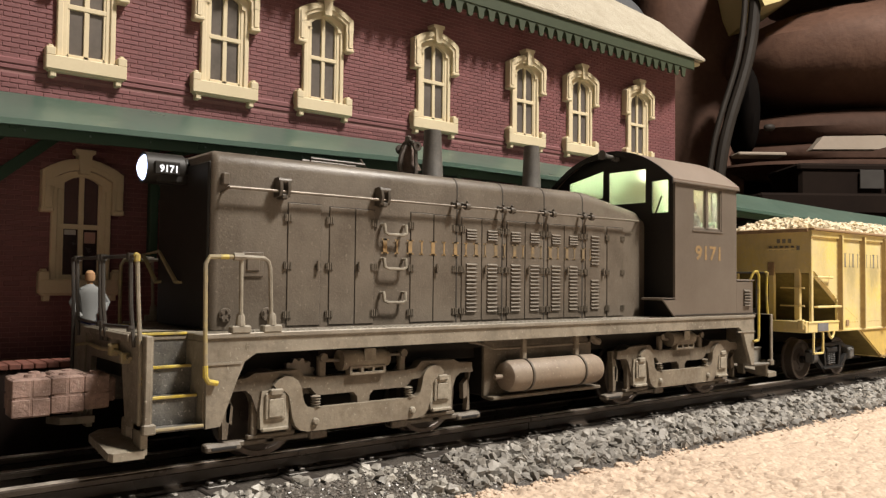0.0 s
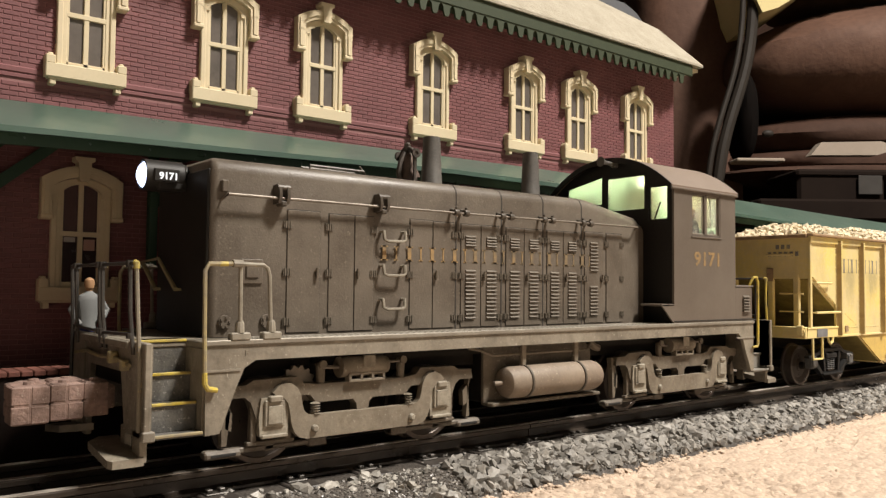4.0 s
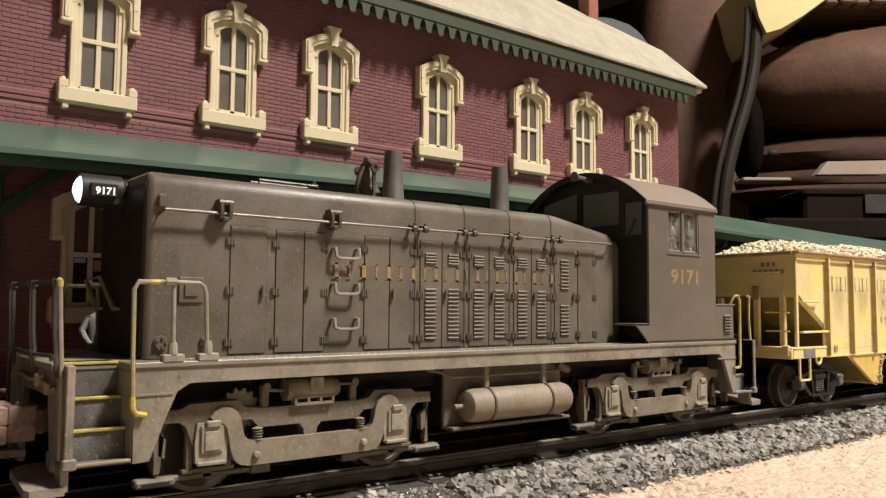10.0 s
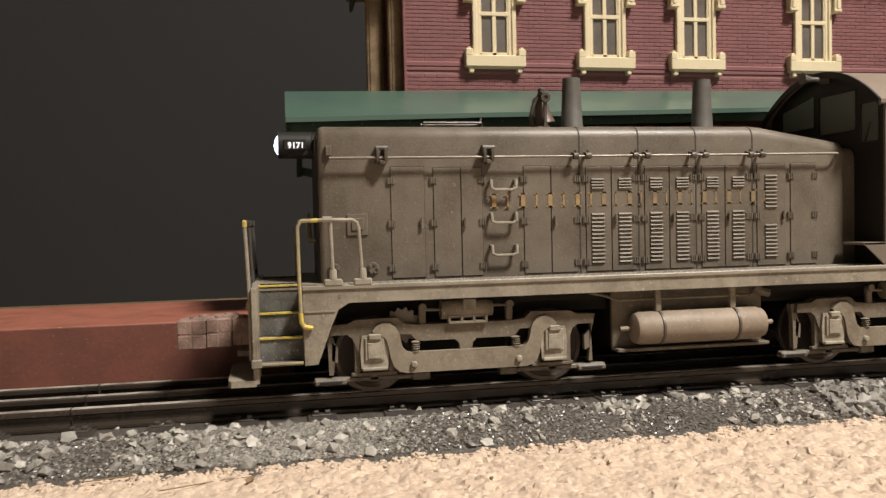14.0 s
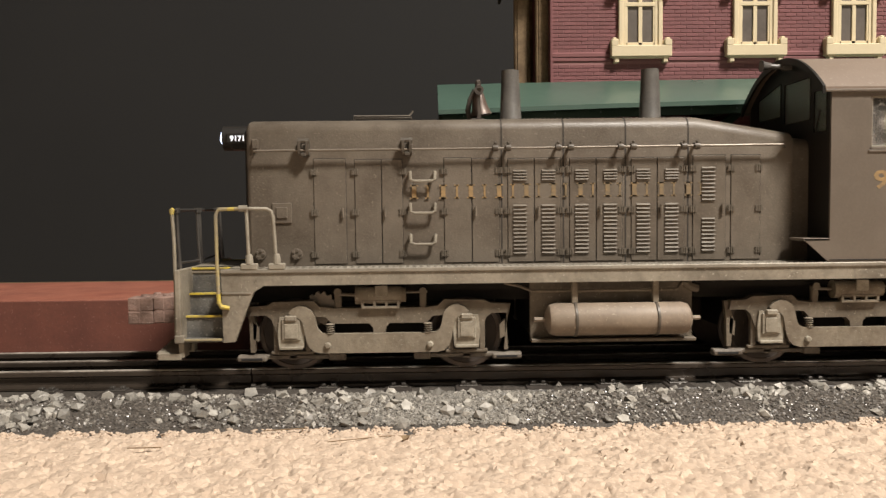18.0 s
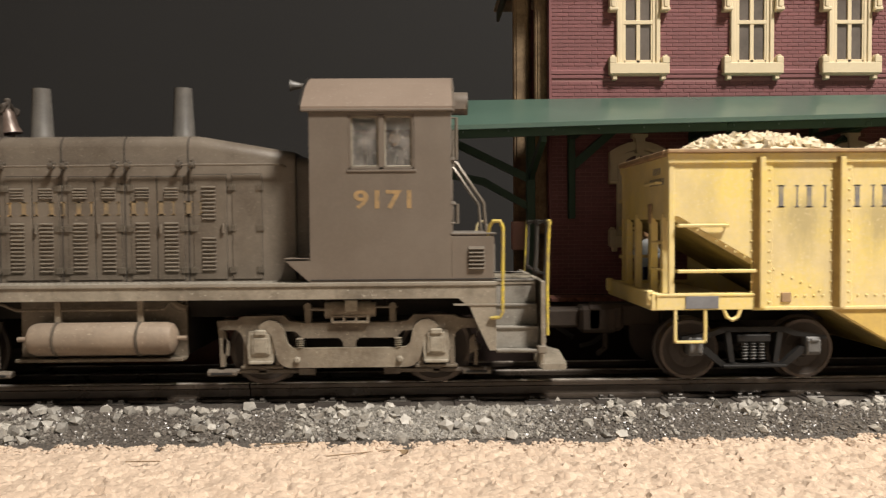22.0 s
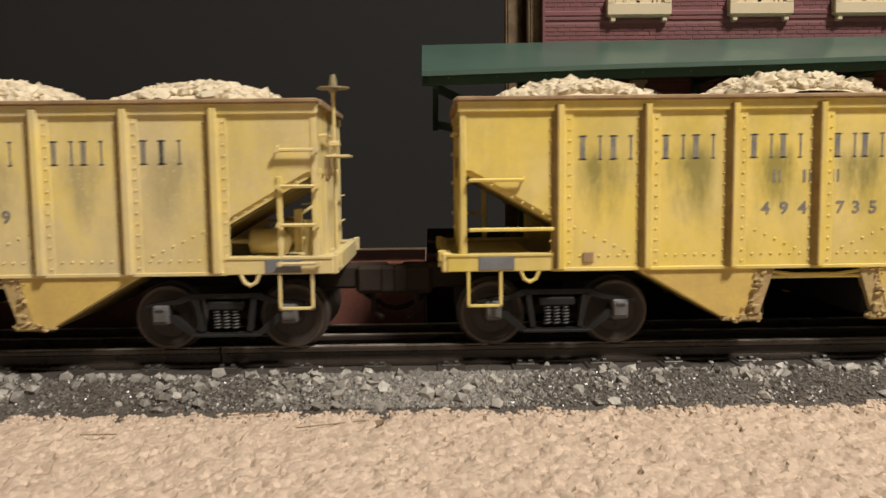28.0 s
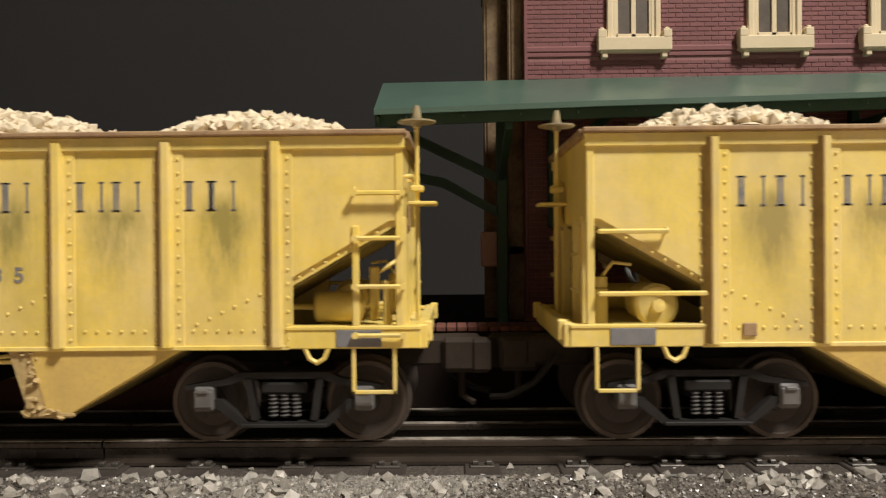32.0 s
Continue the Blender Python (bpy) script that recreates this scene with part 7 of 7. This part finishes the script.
def build_hopper(label, paint, digits, far_digits=""):
    car = thing("hopper_car", label, "hopper car", "hopper cars of the train")
    for s in (-1, 1):
        hopper_side(car, s, paint, digits if s < 0 else far_digits)
    hw = 26.6
    for d in (-1, 1):
        lo, hi = sorted((d * 95.6, d * 96.4))
        end = part("end_sheet", Soup().box(lo, hi, YC - hw, YC + hw, 45.6, 64.2), paint, car, "yellow end sheet")
        if d < 0:
            mk = Soup()
            for z, cnt, wide in ((58.6, 3, 1.6), (55.4, 6, 1.5)):
                for k in range(cnt):
                    y0 = YC - 14.5 - cnt * 1.3 + k * 2.6
                    mk.box(-96.52, -96.4, y0, y0 + wide, z, z + 2.0)
            part("lettering", mk, M_LETTER, end, "small faded dark marks on the end sheet")
        part("end_chord", Soup().box(*sorted((d * 95.0, d * 98.0)), YC - hw, YC + hw, 63.4, 65.1, 0.25), M_HOP_RUST, end)
        part("grab_iron", Soup().tube([(d * 96.4, YC - 20, 56), (d * 98, YC - 20, 56), (d * 98, YC - 8, 56), (d * 96.4, YC - 8, 56)], 0.35, 6), paint, end)
        sl = Soup().add([(d * 95.8, YC - hw, 47.4), (d * 95.8, YC + hw, 47.4), (d * 24, YC + hw, 6.2), (d * 24, YC - hw, 6.2), (d * 95.8, YC - hw, 45.4), (d * 95.8, YC + hw, 45.4), (d * 24, YC + hw, 4.4), (d * 24, YC - hw, 4.4)],
                        [(0, 1, 2, 3), (4, 7, 6, 5), (0, 4, 5, 1), (2, 6, 7, 3), (0, 3, 7, 4), (1, 5, 6, 2)])
        slope = part("slope_sheet", sl, paint, car, "sloping yellow end floor")
        # extra sheet whose dark colour stands in for shade under the slope
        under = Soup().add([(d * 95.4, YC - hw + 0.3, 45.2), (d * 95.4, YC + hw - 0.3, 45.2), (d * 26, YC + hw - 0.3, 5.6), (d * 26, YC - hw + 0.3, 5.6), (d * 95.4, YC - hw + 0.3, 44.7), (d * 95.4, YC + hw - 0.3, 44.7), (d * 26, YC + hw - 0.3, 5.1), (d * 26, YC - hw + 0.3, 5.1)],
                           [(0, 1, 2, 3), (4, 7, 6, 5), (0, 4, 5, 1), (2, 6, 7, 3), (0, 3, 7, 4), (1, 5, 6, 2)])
        part("slope_underside", under, M_UNDERSIDE_SHADE, slope, "added dark sheet under the slope, shade painted in")
        dk = Soup().box(*sorted((d * 76, d * 101.4)), YC - hw, YC + hw, 21.2, 22.6, 0.2).box(*sorted((d * 99.2, d * 101.6)), YC - 27.6, YC + 27.6, 18.8, 24.0, 0.3)
        part("end_deck", dk, paint, car, "yellow end platform and buffer beam")
        for y in (-25.4, 25.4):
            br = Soup().box(*sorted((d * 100.6, d * 102.6)), YC + y - 1.4, YC + y + 1.4, 20.2, 24.6, 0.3)
            br.lathe([(0.1, 0), (0.7, 0), (0.6, 0.5), (0.1, 0.6)], (d * 101.6, YC + y - 1.9, 22.4), "y", 6)
            part("corner_bracket", br, paint, car)
        for y in (-21, -9, 9, 21):
            p = Soup().box(*sorted((d * 94.6, d * 96.8)), YC + y - 1.2, YC + y + 1.2, 22, 47, 0.2)
            part("end_upright", p, paint, car)
            if y == -9:
                part("rust_patch", Soup().box(*sorted((d * 96.7, d * 97.1)), YC + y - 1.6, YC + y + 1.6, 44, 50, 0.15), M_HOP_RUST, car)
        for z in (30.5, 38.5):
            part("ladder_rung", Soup().tube([(d * 97.8, YC + d * 14, z), (d * 97.8, YC + d * 25, z)], 0.38, 6), paint, car)
        cpl = Soup().box(*sorted((d * 92, d * 108)), YC - 4.5, YC + 4.5, 11.5, 18.5, 0.8).box(*sorted((d * 104, d * 114)), YC - 6, YC + 4.5, 10, 18.6, 1.2).box(*sorted((d * 111, d * 116)), YC - 6.5, YC - 2.0, 10, 18.4, 1.0)
        part("coupler", cpl, M_COUPLER, car, "dark knuckle coupler")
        part("air_hose", Soup().tube([(d * 100, YC + 8, 15), (d * 106, YC + 8, 8), (d * 112, YC + 6, 4.5), (d * 116, YC + 4, 4.0)], 0.8, 7), M_DARK, car)
        part("trip_pin", Soup().tube([(d * 109, YC - 1, 11), (d * 109, YC - 1, 4), (d * 112, YC - 3, 2.4)], 0.8, 7), M_COUPLER, car)
        freight_truck(car, d * 70.2)
    # brake gear at one end
    bw = Soup().lathe([(4.2, 0.1), (4.6, 0.2), (4.6, 0.55), (4.2, 0.65), (4.1, 0.4)], (98.6, -6.7, 69.9), "z", 20)
    for k in range(5):
        a = k * 1.257
        bw.tube([(98.6, -6.7, 70.4), (98.6 + 4.4 * math.cos(a), -6.7 + 4.4 * math.sin(a), 70.4)], 0.30, 5)
    bw.lathe([(0.1, -1), (1.1, -1), (1.3, 0.6), (1.0, 2.6), (0.7, 4.2), (0.1, 4.3)], (98.6, -6.7, 70.0), "z", 10)
    bo = part("brake_wheel", bw, M_YELLOW_DUSTY, car, "dusty yellow horizontal brake wheel")
    part("brake_staff", Soup().tube([(98.6, -6.7, 20), (98.6, -6.7, 70)], 0.55, 8).box(97.0, 100.2, -8.4, -5.0, 53.5, 55.0, 0.3).box(96.6, 103.4, -12, -2, 50.2, 51.0, 0.2).prism([(-11, 50.2), (-9.6, 50.2), (-7, 45)], "x", 97, 98), paint, bo)
    cy = Soup().lathe([(0.1, 0), (3.0, 0), (3.5, 0.6), (3.5, 9.0), (3.9, 9.1), (3.9, 10.0), (3.0, 10.6), (1.2, 11.4), (0.1, 11.5)], (75.5, YC - 14, 26.8), "x", 18)
    cy.tube([(68, YC - 14, 26.8), (75.5, YC - 14, 26.8)], 0.7, 8).tube([(87, YC - 14, 26.8), (91, YC - 12, 27.4)], 0.5, 8)
    part("brake_cylinder", cy, paint, car, "yellow brake cylinder under the slope")
    res = Soup().lathe([(0.1, 0), (3.6, 0), (4.4, 0.8), (4.4, 11.6), (4.8, 11.7), (4.8, 12.8), (4.0, 13.6), (1.6, 14.1), (1.4, 15.0), (0.1, 15.2)], (80.5, YC + 9, 27.2), "y", 20)
    part("air_tank", res, paint, car, "round-ended yellow air tank")
    vl = Soup().box(90.0, 93.0, YC + 14, YC + 17, 22.6, 31, 0.5).lathe([(0.1, 0), (1.5, 0), (1.5, 2.2), (0.1, 2.4)], (91.4, YC + 15.4, 31), "z", 10).tube([(91.4, YC + 15.4, 33), (89, YC + 17, 36.5), (85, YC + 18, 36)], 0.4, 6)
    part("brake_valve", vl, paint, car, "small yellow brake valve with a bent pipe")
    part("brake_lever", Soup().box(88, 90, YC - 15, YC - 12, 23.5, 36, 0.3).tube([(89, YC - 13, 34), (95, YC - 7, 38)], 0.5, 6).box(91.4, 93.4, YC - 19, YC - 17, 23, 33, 0.3), paint, car)
    part("centre_sill", Soup().box(-92, 92, YC - 5, YC + 5, 13, 19.5, 0.4), M_DARK, car, "black centre sill")
    part("hopper_floor", Soup().box(-45, 45, YC - 25, YC + 25, 16.4, 19.2).box(-24.5, -13.5, YC - 25, YC + 25, 5.5, 17).box(13.5, 24.5, YC - 25, YC + 25, 5.5, 17), M_DARK, car)
    return car


def heap(x, y):
    """Height of the three heaps of stone over the car floor."""
    z = 61.2
    for c, h, half in ((-62.8, 10.4, 25.5), (0.8, 11.8, 26.5), (61.0, 10.6, 26.5)):
        u, v = (x - c) / half, y / 25.5
        q = u * u * 1.0 + v * v * 0.75
        if q < 1.4:
            z = max(z, 61.2 + h * max(0.0, 1 - q * 0.72) ** 0.85)
    return z + 0.7 * noise.noise(Vector((x * 0.12, y * 0.12, 2)))


def build_load(seed):
    r = random.Random(seed)
    s = Soup()
    nx, ny = 70, 20
    vs = [(-95.2 + 190.4 * i / nx, YC - 26 + 52.0 * j / ny, heap(-95.2 + 190.4 * i / nx, -26 + 52.0 * j / ny) - 0.8) for i in range(nx + 1) for j in range(ny + 1)]
    s.add(vs, [(i * (ny + 1) + j, (i + 1) * (ny + 1) + j, (i + 1) * (ny + 1) + j + 1, i * (ny + 1) + j + 1) for i in range(nx) for j in range(ny)])
    for k in range(3400):
        x, y = r.uniform(-94, 94), r.uniform(-25, 25)
        h = heap(x, y)
        if h < 62.3 and r.random() < 0.6:
            continue
        s.stone((x, YC + y, h - 0.2), r.choice((1.6, 2.0, 2.4, 2.8, 3.4)) * r.uniform(0.85, 1.15), r, 0.9)
    return single("stone_load", s, M_STONE, "heaped pale limestone load lying in the hopper car", "stone load", kind="stuff", smooth=False)

# ---- furniture seen beyond the station ----
def room_frame(depth):
    """A frame far along the early view: x to its right, y away, z up."""
    yaw = radians(-39)
    ahead = Vector((-math.sin(yaw), math.cos(yaw), 0))
    eye = Vector((-89, -201, 41))
    return eye + ahead * depth


BASE = room_frame(1150)


def chair_thing(name, label, category):
    ob = new(name)
    ob.matrix_world = pose(BASE.x * MM, BASE.y * MM, 0, 0, 0, -39)
    return tagged(ob, label, category)


def cushion(cx, cy, cz, rx, ry, rz, p=3.0, n=20, m=14, sag=0.0, lump=0.03):
    """A stuffed rounded block."""
    s, vs = Soup(), []

    def sp(v, e):
        return math.copysign(abs(v) ** e, v)
    for i in range(m + 1):
        la = -math.pi / 2 + math.pi * i / m
        for j in range(n):
            lo = 2 * math.pi * j / n
            d = Vector((sp(math.cos(la), 2 / p) * sp(math.cos(lo), 2 / p), sp(math.cos(la), 2 / p) * sp(math.sin(lo), 2 / p), sp(math.sin(la), 2 / p)))
            k = 1 + lump * noise.noise(d * 3.1 + Vector((cx, cz, 0)) * 0.01)
            vs.append((cx + rx * d.x * k, cy + ry * d.y * k, cz + rz * d.z * k - sag * (1 - d.x * d.x)))
    s.add(vs, [(i * n + j, i * n + (j + 1) % n, (i + 1) * n + (j + 1) % n, (i + 1) * n + j) for i in range(m) for j in range(n)])
    return s


ch = chair_thing("leather_armchair", "worn brown leather armchair with sagging cushions", "armchair")
part("arm", cushion(768, 60, 370, 345, 160, 82, 2.5, 32, 18, -8), M_LEATHER, ch, "fat brown leather arm cushion")
part("side_panel", cushion(385, 170, 180, 90, 120, 460, 3.5), M_LEATHER, ch, "dark leather side panel")
# pleats, seat, back and skirt carry their shade in the leather colour
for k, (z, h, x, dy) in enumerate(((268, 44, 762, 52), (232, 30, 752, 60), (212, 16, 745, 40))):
    part("pleat", cushion(x, 30 + dy, z, 330, 135, h, 2.3, 32, 14, 6), M_LEATHER_HALF_SHADE, ch, "creased leather pleat, shade painted in")
part("side_cushion", cushion(215, 60, 400, 98, 70, 86, 2.2), M_GREY_CLOTH, ch, "blue-grey side cushion")
part("seat", cushion(760, 220, 150, 380, 200, 40, 3.0), M_LEATHER_SHADE, ch)
part("backrest", cushion(830, 420, 460, 420, 90, 330, 3.0), M_LEATHER_SHADE, ch)
part("skirt", cushion(780, 290, -410, 440, 240, 540, 4.0), M_LEATHER_SHADE, ch, "chair skirt, shade painted in")
for dx, r in ((0, 8), (-14, 4)):
    # a soft S-curve down the front edge of the chair
    pts = [(398 + dx + 30 * math.tanh((165 - k * 16) / 90), -66 + 4 * math.cos(k * 0.2), 460 - k * 16) for k in range(24)]
    part("edge_piping", Soup().tube(pts, r, 10), M_PIPING, ch, "grey brown leather edge piping")
# black lump in place of the shaded hollow
part("inner_fold", cushion(424, -20, 285, 18, 40, 66, 2.2), M_FOLD_SHADE, ch, "inner fold of the chair, hollow's shade painted black")
part("buckle", cushion(440, -72, 252, 8, 5, 5, 2.2, 12, 8), M_PIPING, ch, "dull metal buckle")
tw = chair_thing("folded_cloth", "cream cloth draped over the leather armchair", "cloth")
part("cloth_fold", Soup().prism([(410, 500), (560, 520), (520, 470), (482, 442), (452, 424), (432, 418), (422, 440)], "y", -78, 60), M_TOWEL, tw)
pp = chair_thing("paper_sheets", "loose pale papers lying on the chair edge", "paper")
part("sheet", Soup().prism([(474, 214), (560, 215), (590, 224), (566, 233), (488, 231)], "y", -125, -108), M_PAPER, pp)
part("sheet", Soup().box(388, 452, -100, -70, 209, 214, 1.5), M_PAPER, pp)
wk = chair_thing("wicker_basket", "brown wicker basket standing on the armchair", "basket")
b = Soup()
for i in range(7):
    for j in range(20):
        x = 516 + j * 22 + (11 if i % 2 else 0)
        b.box(x, x + 20, -70 - (4 if (i + j) % 2 else 0), -50, 462 + i * 10, 471 + i * 10, 3)
part("weave", b, M_WICKER, wk)
part("basket_body", cushion(740, 80, 526, 230, 125, 66, 4), M_WICKER, wk)
sb = chair_thing("storage_box", "dark grey storage box below the armchair", "box")
part("box_body", Soup().box(446, 556, -150, -60, 150, 186, 4), M_DKBOX, sb)
part("box_lid", Soup().box(443, 559, -153, -57, 182, 192, 3), M_DKBOX, sb)
part("box_label", Soup().box(520, 550, -154.5, -153, 160, 184, 0.5), M_CARDLABEL, sb)
dw = chair_thing("wooden_dowel", "short pale wooden dowel standing beside the box", "dowel")
part("rod", Soup().tube([(586, -140, 150), (582, -140, 180)], 4, 10), M_PAPER, dw)
st = chair_thing("side_table", "dark side table under the box", "table")
part("table_top", Soup().box(380, 1000, -190, -20, 124, 150, 3), M_DKBOX, st)
for x in (400, 970):
    for y in (-176, -40):
        part("leg", Soup().box(x - 12, x + 12, y - 12, y + 12, -950, 124, 2), M_DKBOX, st)

# ---- the train ----
LOCO, CAB_LAMP = build_switcher()
# the small painted driver behind the cab window
dv = Soup().lathe([(0.1, 0), (2.2, 0), (2.9, 3.0), (3.1, 8.0), (2.4, 10.6), (1.0, 11.8), (0.1, 12.0)], (179.4, -21.5, 55.5), "z", 14)
dv.tube([(179.0, -24.0, 64.5), (177.6, -25.4, 61.0), (174.8, -25.6, 59.6)], 0.9, 8)
dv.box(176.4, 183.0, -24.6, -18.4, 41.0, 56.2, 0.6)
n_coat = len(dv.f)
dv.lathe([(0.1, 0), (0.9, 0.2), (1.5, 0.9), (1.8, 2.2), (1.6, 3.8), (0.9, 4.6), (0.1, 4.8)], (178.6, -21.8, 67.0), "z", 12)
DRIVER_MESH = mesh_of("driver_figurine", dv, M_SHIRT)
DRIVER_MESH.materials.append(M_SKIN)
DRIVER_MESH.polygons.foreach_set("material_index", [0 if i < n_coat else 1 for i in range(len(DRIVER_MESH.polygons))])
DRIVER = tagged(new("driver_figurine", DRIVER_MESH), "small painted driver figurine seated behind the cab window", "figurine")
CARS = []
for label, paint, number, centre, turn in (
        ("faded pale yellow hopper car, rust-streaked, carrying limestone", M_HOP_A, "494739", 354.2, 0),
        ("bright yellow hopper car with dark stains, carrying limestone", M_HOP_B, "494735", 585.1, 0),
        ("clean yellow hopper car with brake wheel leading, carrying limestone", M_HOP_C, "", 817.0, 180)):
    car = build_hopper(label, paint, number)
    CARS.append((car, build_load(int(centre)), centre, turn))

# ---- bricks of the station front ----
BW, BH, BGAP = 4.8, 1.57, 0.26
brick_near = mesh_of("brick", Soup().box(0, BW - 0.22, WY - 0.21, WY + 0.1, 0, BH - BGAP, 0.12), M_BRICK)
rest, count, bump_of = Soup(), 0, random.Random(7)
keep_out = [(c - 12.2, c + 12.2, 105.0, 109.8) for c in UPPER] + [(c - 8.6, c + 8.6, 109, 140) for c in UPPER] + [(c - 11.9, c + 11.9, 132, 147) for c in UPPER]
keep_out += [(a, b, c + DROP, d + DROP) for a, b, c, d in keep_out if any(abs((a + b) / 2 - g0) < 0.5 for g0 in GROUND_WINDOWS)] + [(c - 11.6, c + 11.6, 0, 77.5) for c in DOORS]
row = 0
z = 15.0
while z < 163.0:
    if not 103.6 < z + BH / 2 < 108.2:
        x = WX0 - (BW / 2 if row % 2 else 0)
        while x < WX1 - 1:
            spans = [(max(x, WX0), min(x + BW, WX1))]
            for a, b, c, d in keep_out:
                if z + BH > c + 0.4 and z < d - 0.4:
                    spans = [q for p0, p1 in spans for q in ((p0, min(p1, a)), (max(p0, b), p1)) if q[1] - q[0] > 0.8]
            for p0, p1 in spans:
                if p1 - p0 > BW - 0.01 and -55 < x < 8 and 108 < z < 142 and count < 300:
                    q = new("brick", brick_near)
                    q.parent, q.location = front_wall, (x * MM, 0, z * MM)
                    count += 1
                elif z > 88 or x < 120:
                    rest.box(p0, p1 - 0.22, WY - 0.19 - 0.05 * bump_of.random(), WY + 0.1, z, z + BH - BGAP, 0.12)
                else:
                    rest.box(p0, p1 - 0.22, WY - 0.20, WY + 0.1, z, z + BH - BGAP)
            x += BW
    z += BH
    row += 1
tagged(part("brick_course", rest, M_BRICK_REST, front_wall), kind="stuff")


def ran(t):
    """Millimetres that the train has run along the track at t seconds."""
    for (a, da), (b, db) in zip(TRAIN, TRAIN[1:]):
        if a <= t <= b:
            return da + (db - da) * (t - a) / (b - a)
    return TRAIN[-1][1]


def motions():
    walk(LOCO, [(t, pose(d * MM, 0, 0)) for t, d in TRAIN])
    walk(DRIVER, [(t, pose(d * MM, 0, 0)) for t, d in TRAIN])
    for car, load, centre, turn in CARS:
        rows = []
        for t, d in TRAIN:
            m = pose((centre + d) * MM, 0, 0)
            if turn:
                m = m @ pose(0, 2 * YC * MM, 0, 0, 0, 180)
            rows.append((t, m))
        walk(car, rows)
        walk(load, rows)
    # wheels roll with the train
    times = [0.0, 8.5] + [8.5 + 0.2 * k for k in range(1, 118)] + [SECONDS]
    for hub, x, z, r in WHEELS:
        back = -1 if hub.parent is CARS[2][0] else 1
        walk(hub, [(t, pose(x * MM, YC * MM, z * MM, 0, back * math.degrees(ran(t) / r), 0)) for t in times])
    # the cab lamp goes out as the train starts, raised into the added cup
    at = CAB_LAMP.location.copy()
    walk(CAB_LAMP, [(t, pose(at.x, at.y, at.z + up * MM)) for t, up in ((0.0, 0), (8.60, 0), (8.70, 3.6), (8.80, 3.6), (SECONDS, 3.6))])


motions()
